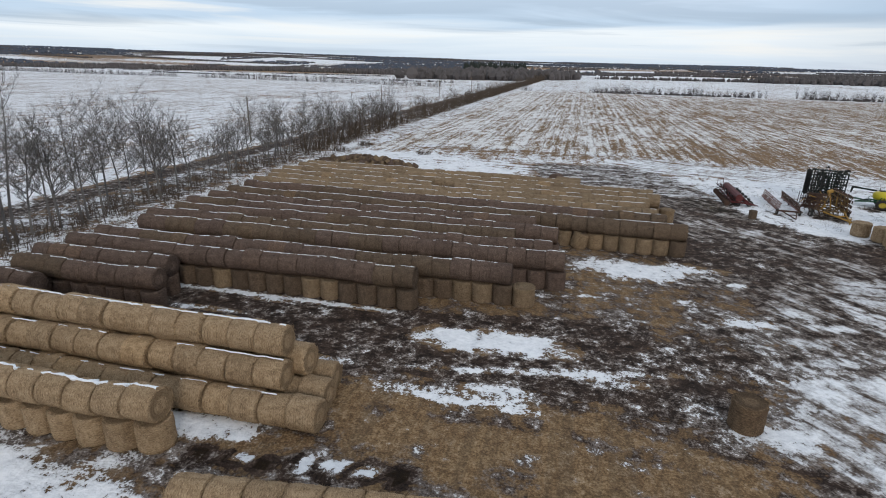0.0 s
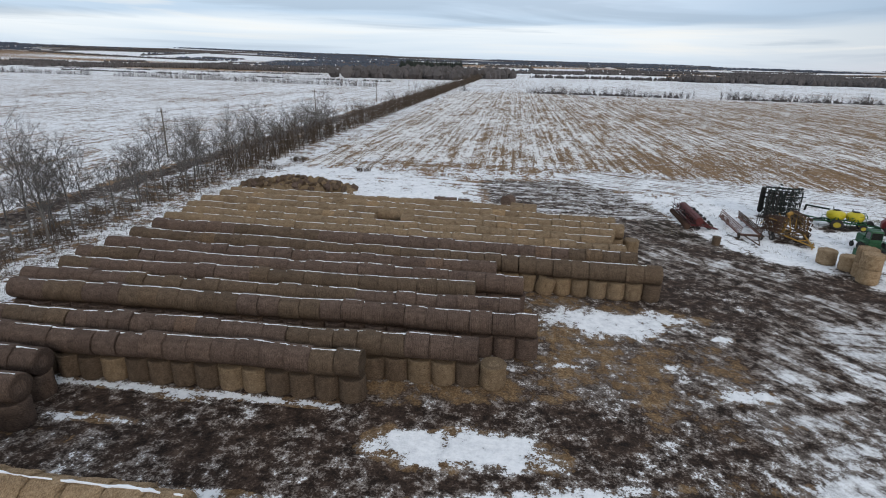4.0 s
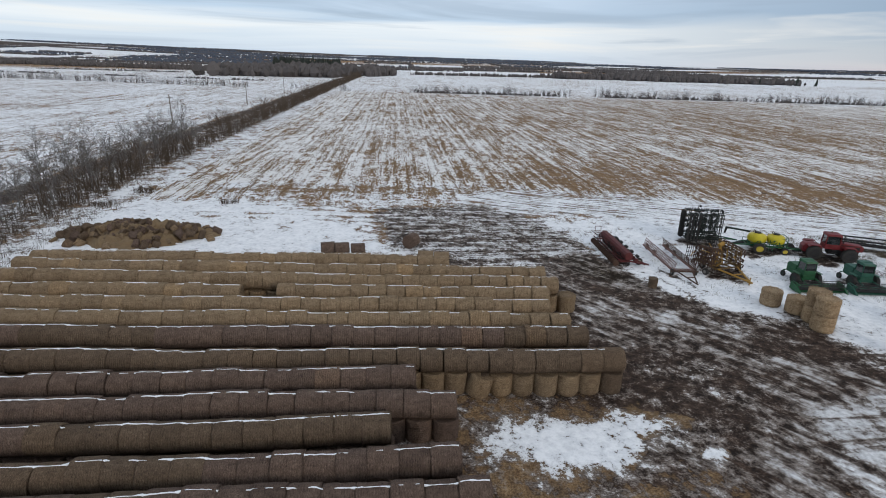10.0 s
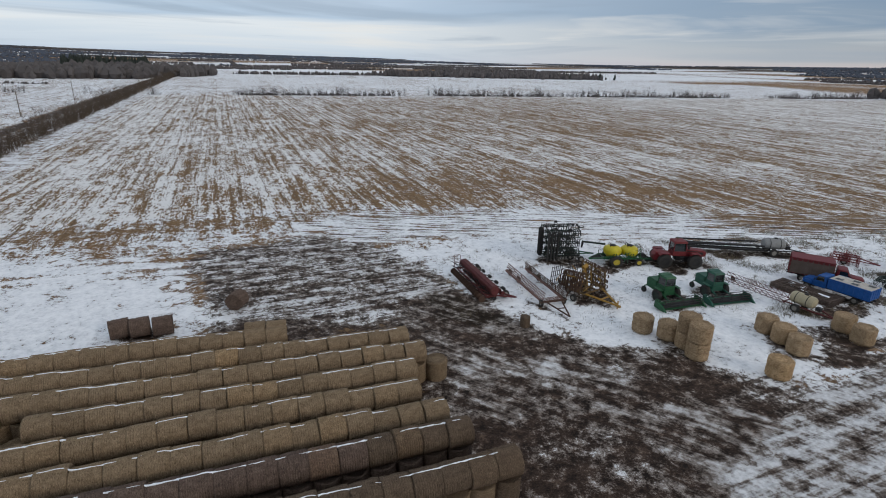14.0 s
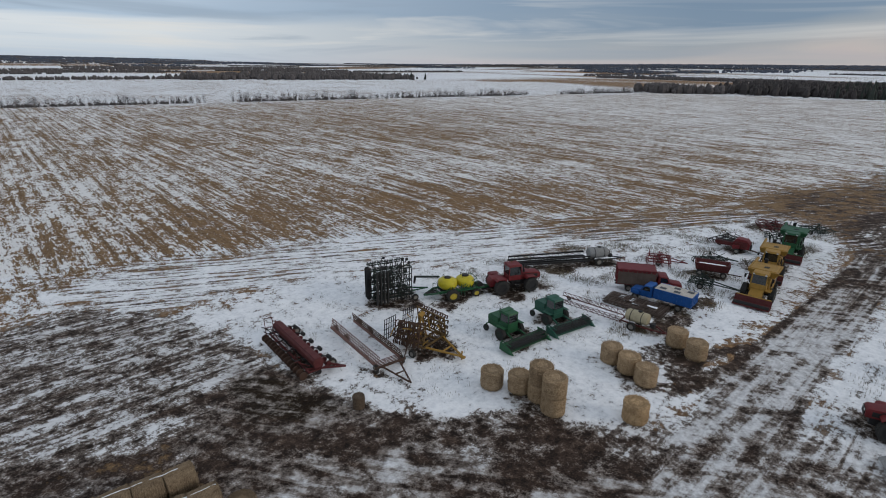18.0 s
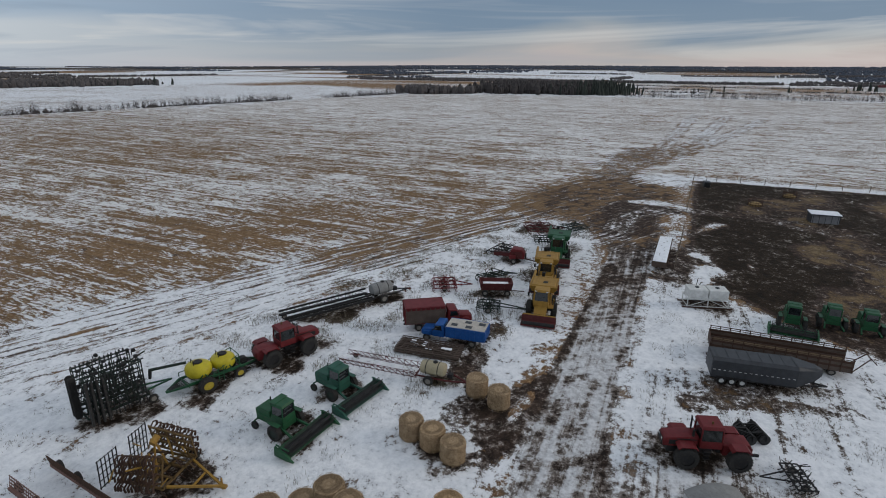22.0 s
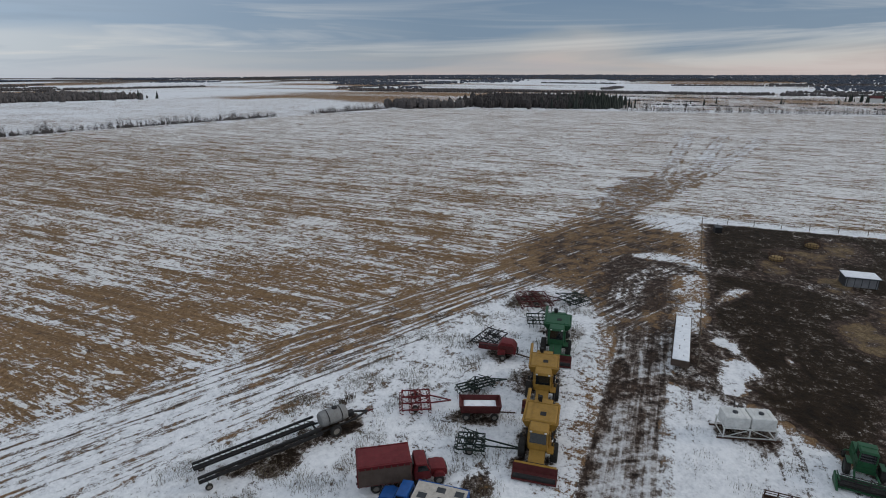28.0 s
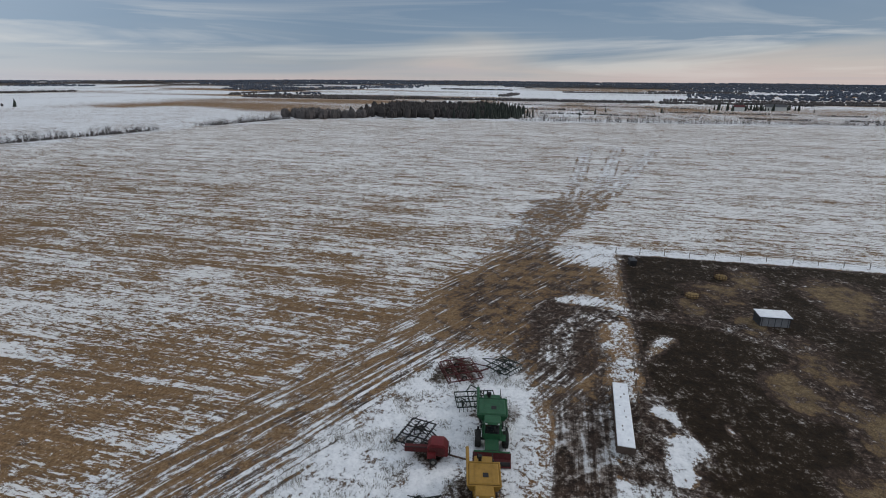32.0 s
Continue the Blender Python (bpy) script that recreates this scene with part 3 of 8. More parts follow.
        lay(soft(np.hypot((x - cx) / ax, (y - cy) / ay) - 1 + 1.9 * ragged, 0.9), 0.88, 0.0, 0.0, 0.0)
    # hollows where bales stood, with a lump of snow in some
    for k in range(7):
        cx, cy = -14.6 + 1.45 * k, 16.0 + 0.17 * k
        lay(soft(np.hypot((x - cx) / 0.62, (y - cy) / 0.62) - 1 + ragged, 0.4), 0.0, 1.0)
        if k % 2 or k == 4:
            lay(soft(np.hypot((x - cx - 0.3) / 0.45, (y - cy - 0.2) / 0.3) - 1 + ragged, 0.4), 1.0, 0.0)
    # machinery yard under snow, tufts of weeds through it
    park = soft(inside(x, y, [(20, 68), (24, 58), (34, 52), (46, 54), (70, 55), (100, 56), (101, 65), (90, 71), (78, 73.5), (66, 76), (57, 78.5), (48, 82), (30, 89), (16, 90)]) + 3 * wob, 4)
    lay(park, 0.90 - 0.10 * soft(54 - x, 8) * soft(66 - y, 5), 0.76, 0.0, 0.0, 0.0)
    lay(0.9 * soft(away(x, y, [(14, 67), (21.5, 63.6), (25.5, 60.4), (28.5, 56), (32.5, 51.2), (35, 48)]) - 2.0 + 4 * wob + 1.2 * ragged, 2), 0.16, 0.92, 0.0, 0.0, 0.3, 0.3, 0.3)
    lay(0.8 * soft(inside(x, y, [(31, 55), (37, 53), (46, 52.5), (46, 48), (36, 46), (30, 48)]) + 4 * ragged, 3), 0.56, 0.84, 0.0, 0.0, 0.0, 1.0, 0.2)
    lay(0.8 * soft(away(x, y, [(37.5, 56.2), (40.9, 53.6), (44, 52.8)]) - 0.9 + 2 * ragged, 1.0), 0.16, 0.92)
    south = soft(inside(x, y, [(30, 30), (44, 20), (66, 22), (72, 34), (84, 44.5), (84, 47), (52, 46.5), (36, 44)]) + 3 * wob, 4)
    edge = soft(x - 45, 8)
    lay(south, 0.78 - 0.20 * edge, 0.79 + 0.06 * edge, 0.0, 0.0, 0.0, 0.9, 0.6 * edge)
    lay(0.6 * soft(away(x, y, [(55, 42), (57, 38), (60, 33)]) - 1.6 + 3 * ragged, 2), 0.28, 0.8)
    lay(0.7 * soft(np.hypot((x - 44) / 4.5, (y - 57) / 1.8) - 1 + 2 * ragged, 0.7), 0.3, 0.8)
    lay(soft(np.hypot((x - 58) / 3.2, (y - 59.5) / 1.5) - 1 + 1.6 * ragged, 0.7), 0.25, 0.75)
    lay(soft(np.hypot((x - 50.5) / 3.4, (y - 59.2) / 1.5) - 1 + 1.2 * ragged, 0.7), 0.12, 0.9)
    # the cattle pen: trampled mud and straw bedding
    lay(soft(inside(x, y, PEN) + 2 * wob, 2.5), 0.0, 1.0, 0.0, 0.0, 0.5)
    for cx, cy, ax, ay in ((128, 27.5, 6, 4), (119, 26, 6, 2.5), (108, 20.5, 9, 4), (134, 9, 10, 5), (101, 26, 6, 2.5), (96, -4, 16, 12), (122, 33, 5, 2), (80, 27, 7, 4), (92, 19, 8, 5), (140, 21, 8, 4)):
        lay(0.85 * soft(np.hypot((x - cx) / ax, (y - cy) / ay) - 1 + 2.4 * wob, 0.9), 0.0, 0.30, None, None, 1.0)
    lay(0.85 * soft(inside(x, y, [(77, 41.2), (80.5, 47.4), (84, 47), (95, 47), (95, 42), (84, 38)]) + 3 * ragged, 2), 0.18, 0.93)
    for cx, cy, ax, ay in ((90.2, 35.6, 1.6, 0.6), (85.6, 40.2, 3.2, 1.2), (82.5, 41.4, 2.2, 0.9)):
        lay(soft(np.hypot((x - cx) / ax, (y - cy) / ay) - 1 + 3.2 * ragged, 0.7), 0.90, 0.3)
    lay(soft(away(x, y, [(91.5, 42), (88, 39.6), (82, 38)]) - 0.4 + 2.6 * ragged, 0.9), 0.9, 0.1)
    lay(soft(away(x, y, [(151, 44), (153, 10), (154, -80)]) - 1.8 + 1.2 * wob, 1.5), 0.95, 0.0, 0.0)
    # earth bared round the parked machines
    for cx, cy, ax, ay in ((45.3, 74.6, 4.6, 2.4), (39.2, 76.8, 3.4, 1.8), (32.6, 80.4, 3.4, 3.0), (55.5, 75.0, 4.8, 1.5), (29.8, 71.0, 2.4, 3.2), (20.4, 76.4, 2.0, 4.6), (56.0, 65.2, 2.6, 2.4),
                           (54.2, 60.4, 1.8, 3.0), (51.2, 63.2, 1.9, 3.6), (61.4, 56.4, 2.6, 3.2), (66.0, 57.0, 4.4, 2.4), (75.6, 59.0, 5.0, 2.4), (85.0, 60.0, 5.0, 2.6), (66.0, 62.4, 1.7, 2.6),
                           (79.0, 65.0, 3.0, 2.6), (93.5, 64.6, 4.4, 3.0), (58.0, 36.0, 1.5, 3.6), (64.0, 34.0, 1.5, 4.4), (46.8, 41.0, 2.0, 3.6), (31.0, 59.6, 2.2, 3.6), (39.8, 57.2, 1.8, 3.0), (46.6, 55.6, 2.4, 2.4),
                           (88.4, 46.0, 6.6, 1.7), (73.4, 40.6, 2.2, 2.8), (-9.8, 76.0, 2.6, 1.2), (37, 67, 2.6, 2.6), (42.5, 66, 2.2, 2.6), (47.2, 60.6, 1.4, 2.6)):
        lay(soft(np.hypot((x - cx) / ax, (y - cy) / ay) - 0.7 + 1.7 * ragged, 0.6), 0.20, 0.99, 0.0, 0.0, 0.0)
    # a dark strip of ground along the folded sprayer booms
    lay(soft(away(x, y, [(51, 77.8), (60.5, 72.8)]) - 0.9 + 1.8 * ragged, 0.8), 0.16, 1.0)
    # farm lane, muddy crossing by the field, tracks out over the stubble
    near = soft(x - 64, 22)
    lay(soft(away(x, y, ROAD) - 3.0 + 1.2 * wob, 1.4), 0.40 + 0.30 * near, 0.88, 0.0, 0.0, 0.1, 0.9, 0.7)
    lay(soft(inside(x, y, [(94, 47), (118, 46), (150, 47), (151, 61), (136, 68), (120, 73), (107, 71), (101, 62), (90, 54)]) + 8 * wob, 8), 0.12, 0.50, 0.1, 0.9, 0.4, 0.1, 0.0)
    lay(0.8 * soft(inside(x, y, [(98, 48), (122, 46.5), (124, 54), (112, 60), (99, 57)]) + 6 * wob, 5), 0.10, 0.86, 0.0, 0.3, 0.2, 0.3, 0.4)
    lay(soft(inside(x, y, [(138, 46), (152, 44), (156, 50), (150, 58), (141, 55)]) + 6 * ragged, 4), 0.72, 0.3)
    lay(soft(away(x, y, [(121, 53), (122.4, 49.3), (120, 45.6)]) - 1.4 + 3.4 * ragged, 1.6), 0.58, 0.6)
    lay(soft(away(x, y, [(112, 46.6), (103.4, 45.6), (94, 45.2)]) - 0.9 + 2.2 * ragged, 0.9), 0.62, 0.3)
    lay(soft(away(x, y, [(110, 39), (107.6, 40.3), (103.5, 42.5)]) - 0.9 + 2.2 * ragged, 1.0), 0.55, 0.5)
    arc = away(x, y, [(96, 53.5), (105.2, 54.1), (110.5, 52.8), (114.5, 49.5), (116.4, 46), (118.2, 40), (118, 34), (116.4, 29), (112, 22)])
    lay(soft(arc - 2.2 + 1.5 * wob, 1.0) * (0.4 + 0.6 * soft(44 - y, 4)), 0.40, 0.78)
    for off in (0.5, 1.7):
        lay(0.9 * soft(np.abs(arc - off) - 0.15 + 0.5 * ragged, 0.5), 0.05, 0.96)
    for path, w, k in (([(39, 53.4), (45, 52.6), (49, 52.3), (68, 52.4), (82, 52.2)], 0.50, 1.0), ([(42, 54.6), (47, 54.6), (52, 52.6)], 1.0, 0.8), ([(30, 46), (45, 48.2), (62, 48.9), (88, 49.4)], 0.0, 0.6),
                       ([(34, 49.2), (46, 50.4), (62, 50.9), (88, 51.2)], 0.0, 0.6), ([(38, 46.0), (52, 47.2), (60, 47.4)], 0.2, 0.6)):
        lay(k * soft(away(x, y, path) - w + 0.9 * ragged, 0.6), 0.05, 0.97)
    lay(0.8 * soft(away(x, y, [(53.5, 41.5), (55.6, 37.5), (56.4, 33.2), (57, 30.5)]) - 1.0 + 2.4 * ragged, 1.2), 0.20, 0.7, 0.0, 0.0, 0.6)
    for path in ([(150, 62), (190, 56), (234.7, 53.7), (360, 49.8)], [(150, 60), (200, 50), (225, 45.4), (351, 33.7)], [(165, 56), (202, 46), (270, 31), (345, 16)]):
        d = away(x, y, path)
        lay(soft(d - 2.4 + 3 * wob, 2.0) * (0.35 + 0.65 * soft(x - 225, 60)), 0.38, 0.4, 0.2, 0.4)
        lay(0.7 * soft(np.abs(d - 1.3) - 0.05 + 1.6 * wob, 1.0) * soft(185 - x, 30), 0.90, 0.0, 0.3)
        lay(0.7 * soft(np.abs(d - 2.9) - 0.1 + 1.6 * wob, 0.9) * soft(185 - x, 30), 0.14, 0.4, 0.3)
    lay(soft(away(x, y, [(150, 62), (178, 63), (196, 60)]) - 6 + 9 * wob, 5), 0.33, 0.5, 0.3)
    # wheel tracks curving between the bales and the machinery
    for path in ([(-30, 93), (-6, 90), (10, 84), (18, 74), (22, 60), (26, 46), (38, 30)], [(-20, 97), (4, 93), (16, 84), (23, 70), (27, 58), (36, 46), (46, 30)],
                 [(-8, 86), (8, 80), (15, 70), (17, 58), (20, 44), (24, 24)], [(10, 62), (22, 56), (36, 50), (52, 50)], [(-2, 34), (10, 36), (20, 38), (34, 32)],
                 [(-20, 27), (-4, 26), (10, 30), (24, 36)], [(-12, 22), (0, 23), (14, 20), (28, 14)]):
        d = away(x, y, path)
        lay(0.5 * soft(np.abs(d - 1.0) - 0.3 + 0.9 * ragged, 0.7), 0.10, 0.93)
    return layers


def spread(low, high, step, limit, before=1.07, after=1.07):
    """Grid lines: even from low to high, then ever wider out to the limit on both sides."""
    def outwards(grow):
        d, s, at = [], step, 0.0
        while at < limit:
            s *= grow if s < 4 else 1.12
            at += min(s, 60)
            d.append(at)
        return d
    return np.array([low - k for k in outwards(before)[::-1]] + list(np.arange(low, high + 0.01, step)) + [high + k for k in outwards(after)])


def make_ground():
    xs, ys = spread(-48, 156, 0.5, 3300, 1.07, 1.015), spread(8, 104, 0.5, 3300)
    X, Y = np.meshgrid(xs, ys)
    x, y = X.ravel(), Y.ravel()
    z = height_at(x, y)
    yardish = soft(np.hypot(x - 40, y - 50) - 150, 40)
    z = z + yardish * 0.10 * (rough(x, y, 5, 61, 3) - 0.6)
    nx, ny = len(xs), len(ys)
    i = np.arange(ny - 1)[:, None] * nx + np.arange(nx - 1)[None, :]
    quads = np.stack([i, i + 1, i + nx + 1, i + nx], -1).reshape(-1, 4)
    me = bpy.data.meshes.new("ground")
    me.vertices.add(len(x))
    me.vertices.foreach_set("co", np.stack([x, y, z], -1).ravel())
    me.loops.add(quads.size)
    me.loops.foreach_set("vertex_index", quads.ravel())
    me.polygons.add(len(quads))
    me.polygons.foreach_set("loop_start", np.arange(len(quads)) * 4)
    me.update(calc_edges=True)
    me.polygons.foreach_set("use_smooth", np.ones(len(quads), bool))
    for name, values in land(x, y).items():
        me.attributes.new(name, "FLOAT", "POINT").data.foreach_set("value", np.clip(values, 0, 1).astype(np.float32))
    me.materials.append(GROUND)
    return tagged(new("ground", me), "farmland with stubble, trampled mud and broken old snow", "ground", kind="structure")


make_ground()

# ---- hay bales ----
BALE_D, BALE_W, PITCH = 1.60, 1.43, 1.46


def bale_rings(seed, round_=1.0):
    """A rolled bale along x: slightly barrelled, with soft shoulders."""
    rnd = random.Random(seed)
    r = BALE_D / 2
    out = []
    for x, k in ((-0.482, 0.45), (-0.500, 0.83), (-0.490, 0.925), (-0.462, 0.968), (-0.40, 0.99), (-0.2, 1.0), (0.0, 1.006), (0.2, 1.0), (0.40, 0.99), (0.462, 0.968), (0.490, 0.925), (0.500, 0.83), (0.482, 0.45)):
        out.append((x * BALE_W * (1.02 if round_ < 1 else 1.0) + (0.02 * rnd.uniform(-1, 1) if abs(x) > 0.48 else 0), (1 - (1 - k) * round_ if k > 0.5 else k) * r * rnd.uniform(0.99, 1.01)))
    return out


def bale_arrays(seed, n=18, shaggy=False, round_=1.0):
    """Points, strand coordinates and faces; a shaggy bale has a rougher skin and loose stems that stand off it."""
    rnd = random.Random(seed)
    rings = bale_rings(seed, round_)
    if shaggy:
        n = 26
        rings = rings[:4] + [(BALE_W * (-0.38 + 0.095 * k), BALE_D / 2 * rnd.uniform(0.978, 1.014)) for k in range(9)] + rings[-4:]
    bulge = [1 + 0.018 * rnd.uniform(-1, 1) - 0.03 * max(0, -math.sin(2 * math.pi * i / n)) ** 4 for i in range(n)]
    co, strand = [], []
    for x, r in rings:
        for i in range(n):
            a = 2 * math.pi * i / n
            rr = r * bulge[i] * (1 + (0.034 * noise.noise((x * 7, 4 * math.cos(a), 4 * math.sin(a) + seed)) if shaggy else 0))
            co.append((x, rr * math.cos(a), rr * math.sin(a)))
            strand.append((x if r > 0.7 * BALE_D / 2 else r * 0.35 + 3, r * 2 * abs(math.pi - a), seed * 3.1 + math.cos(a)))
    faces = [(k * n + i, k * n + (i + 1) % n, (k + 1) * n + (i + 1) % n, (k + 1) * n + i) for k in range(len(rings) - 1) for i in range(n)]
    for k, x in ((0, -0.5), (len(rings) - 1, 0.5)):
        co.append((x * BALE_W * 0.98, 0, 0))
        strand.append((3.0, 0, seed * 3.1))
        c = len(co) - 1
        faces += [(k * n + (i + 1) % n, k * n + i, c) if k == 0 else (k * n + i, k * n + (i + 1) % n, c) for i in range(n)]
    for _ in range(460 if shaggy else 0):
        x, a, l = rnd.uniform(-0.5, 0.5) * BALE_W, rnd.uniform(0, 2 * math.pi), rnd.uniform(0.10, 0.34)
        b, r, w = a + rnd.choice((-1, 1)) * l / BALE_D * 2, BALE_D / 2, rnd.uniform(0.006, 0.014)
        if rnd.random() < 0.25:
            x = rnd.choice((-0.5, 0.5)) * BALE_W
        k = len(co)
        for xx, aa, rr in ((x - w, a, r - 0.03), (x + w, a, r - 0.03), (x + rnd.uniform(-0.09, 0.09), b, r + rnd.uniform(0.0, 0.075))):
            co.append((xx, rr * math.cos(aa), rr * math.sin(aa)))
            strand.append((x * 3, r * aa, seed + rnd.random()))
        faces.append((k, k + 1, k + 2))
    return np.array(co), np.array(strand), faces


def bale_mesh(name, co, strand, faces, mat):
    me = bpy.data.meshes.new(name)
    me.from_pydata(co.tolist(), [], faces)
    me.attributes.new("strand", "FLOAT_VECTOR", "POINT").data.foreach_set("vector", strand.astype(np.float32).ravel())
    me.polygons.foreach_set("use_smooth", np.ones(len(me.polygons), bool))
    me.materials.append(mat)
    return me


BALE_KINDS = [bale_arrays(k, round_=0.55) for k in range(5)]
BALE_SHAGGY = {True: [bale_arrays(k, 26, True) for k in range(5)], False: [bale_arrays(k, 26, True, 0.5) for k in range(5)]}
HAY_OF = {"fresh": HAY_FRESH, "gold": HAY_GOLD, "old": HAY_OLD, "brown": HAY_BROWN}
BALE_SINGLE = {kind: [bale_mesh("hay_bale", *b, mat) for b in BALE_SHAGGY[kind == "fresh"]] for kind, mat in HAY_OF.items()}
BALE_LABEL = {"fresh": "round pale golden shaggy hay bale", "gold": "round golden hay bale with twine wraps", "old": "round weathered grey-brown hay bale", "brown": "round browned hay bale"}
bale_rest = {"fresh": [], "gold": [], "old": [], "brown": []}
bale_rnd = random.Random(5)


def lay_bale(x, y, z, kind, upright=False, turn=0.0, single=True, place="", d=1.0, group="stacked hay bales", tilt=0.0):
    """A bale centred at x and y whose lowest point is z; upright bales stand on their flat end."""
    s = d
    k = bale_rnd.randrange(5)
    m = pose(x, y, z + (BALE_W / 2 if upright else BALE_D / 2 * s), 0, tilt + (90 if upright else 0), turn)
    m = m @ pose(0, 0, 0, bale_rnd.uniform(-14, 14) if not upright else bale_rnd.uniform(0, 360)) @ Matrix.Diagonal((1.0, s, s, 1))
    if single:
        ob = new("hay_bale", BALE_SINGLE[kind][k])
        ob.matrix_basis = m
        return tagged(ob, BALE_LABEL[kind] + " " + (place or ("standing on end" if upright else "lying on a stack")), "hay bale", group)
    bale_rest[kind].append((k, m))


# rows: end of the top layer, y at x = -38, y at x = 10, kind, first bale's x
ROWS_OF_BALES = [
    (-16.3, 16.1, 16.1, "fresh", -42.0), (-33.7, 25.2, 25.2, "old", -39.0), (-26.6, 28.0, 28.0, "old", -39.0), (-27.6, 30.4, 30.6, "old", -39.0),
    (-10.0, 33.0, 33.5, "old", -38.8), (-3.6, 35.3, 35.8, "old", -39.0), (0.0, 39.3, 39.7, "old", -38.6), (-1.1, 41.5, 41.8, "old", -38.4),
    (-4.4, 44.1, 44.4, "old", -38.2), (-0.8, 46.7, 46.3, "old", -38.2), (-3.0, 49.2, 48.8, "old", -38.0), (10.5, 52.2, 50.5, "brown", -37.6),
    (9.1, 55.5, 53.4, "old", -38.0), (8.5, 58.0, 55.5, "gold", -38.2), (7.7, 60.4, 58.1, "gold", -38.2), (8.3, 62.8, 60.4, "gold", -38.4),
    (9.6, 65.8, 62.5, "gold", -38.4), (9.1, 68.2, 64.8, "gold", -37.6), (0.8, 70.4, 67.5, "gold", -37.0)]
ridge_snow = Shape()


def crest_snow(tops, base_z, full, seed, bare):
    """Old snow left along the crest of a row: a wavy band that dips and widens at the seams and is broken here and there."""
    tops = sorted(tops)
    strip = []

    def close():
        n = len(strip) // 5
        if n > 2:
            k = len(ridge_snow.v)
            ridge_snow.v.extend(strip)
            ridge_snow.f.extend((k + 5 * i + j, k + 5 * i + j + 1, k + 5 * i + j + 6, k + 5 * i + j + 5) for i in range(n - 1) for j in range(4))
        strip.clear()

    for i, (x0, y0, d0, z0) in enumerate(tops):
        last = tops[i - 1] if i and x0 - tops[i - 1][0] < 1.8 * PITCH else None
        after = tops[i + 1] if i + 1 < len(tops) and tops[i + 1][0] - x0 < 1.8 * PITCH else None
        if not last:
            close()
        for j in range(9):
            u = (j - 4) / 4.5
            x = x0 + u * PITCH / 2
            other = (last if u < 0 else after) or (x0, y0, d0, z0)
            y, d, z = y0 + (other[1] - y0) * abs(u) ** 3 / 2, d0 + (other[2] - d0) * abs(u) ** 4 / 2, z0 + (other[3] - z0) * abs(u) ** 3 / 2
            dip = 0.022 * abs(u) ** 4
            big, small = noise.noise((x * 0.33, seed * 7.3, 1.0)), noise.noise((x * 1.9, seed * 3.7, 4.0))
            w = full * (1.9 + 4.2 * big + 4.2 * small + 4.5 * abs(u) ** 4)
            left = noise.noise((x * 0.8, seed * 5.1, 9.0)) + 0.62 - bare
            w *= 1.3 * min(1.0, max(0.0, left * 2.5)) * (0.65 + 0.9 * abs(noise.noise((x * 4.3, seed * 2.9, 2.0))))
            if left < 0 or w < 0.4:
                close()
                continue
            lift = 0.010 + 0.016 * full
            a0 = -2.5 - 2.5 * noise.noise((x * 1.3, seed, 6.0)) + 0.25 * w - max(0, 14 * full * abs(u) ** 10 * (0.5 + noise.noise((i * 1.7, seed * 2.3, 8.0))))
            for a, up in ((a0 - 1.0, -0.04), (a0, lift * 0.7), (a0 + 0.4 * w, lift), (a0 + w, lift * 0.6), (a0 + w + 1.2, -0.04)):
                rr = d / 2 - dip + up
                strip.append((x, y + rr * math.sin(radians(a)), base_z + z + d / 2 + rr * math.cos(radians(a))))
    close()


for r, (end, y0, y1, kind, first) in enumerate(ROWS_OF_BALES):
    x = end - PITCH / 2
    k = 0
    tops = []
    drift = 0.0
    while x > first:
        drift = 0.7 * drift + bale_rnd.uniform(-0.05, 0.05)
        y = y0 + (y1 - y0) * (x + 38) / 48 + 0.10 * math.sin(x * 0.35 + r * 2) + drift
        own = kind
        if kind == "old" and ((r == 4 and k < 2) or bale_rnd.random() < (0.07 if r in (11, 12) else 0.015)):
            own = "brown"
        elif kind == "old" and rough(np.array([x]), np.array([r * 9.0]), 6.0, 91, 2)[0] > 0.60:
            own = "brown"
        near = r < 1 or k < (16 if r in (4, 5) else 8)
        size = bale_rnd.choice((0.99, 1.0, 1.0, 1.005, 1.01)) if bale_rnd.random() < 0.4 else bale_rnd.uniform(0.95, 1.045)
        if not (r == 15 and -17.0 < x < -13.6):
            sunk = bale_rnd.uniform(-0.11, 0.0)
            lay_bale(x, y, BALE_W + sunk, own, single=near, turn=bale_rnd.uniform(-1.6, 1.6), d=size, tilt=bale_rnd.uniform(-1, 1))
            tops.append((x, y, BALE_D * size, sunk))
        front = (r <= 6 and k < 22) or (r == 11 and k < 12) or k < 3
        lay_bale(x + 0.12, y + bale_rnd.uniform(-0.08, 0.08), 0, "gold" if r == 11 and bale_rnd.random() < 0.6 else bale_rnd.choice(("gold", "brown", "brown")) if r in (4, 5, 11) else kind, True, single=front and k < 12 and r in (0, 4, 5, 6, 11) or k < 2)
        x -= PITCH * bale_rnd.uniform(0.985, 1.015)
        k += 1
    if r in (5, 16):
        lay_bale(end + 0.95, y1 - 0.15, 0, "gold" if r == 5 else kind, True)
    crest_snow(tops, BALE_W, 2.9 if r == 0 else 0.8 if kind == "gold" else 1.0, r, -0.1 if r == 0 else 0.20 if kind == "gold" else 0.04)

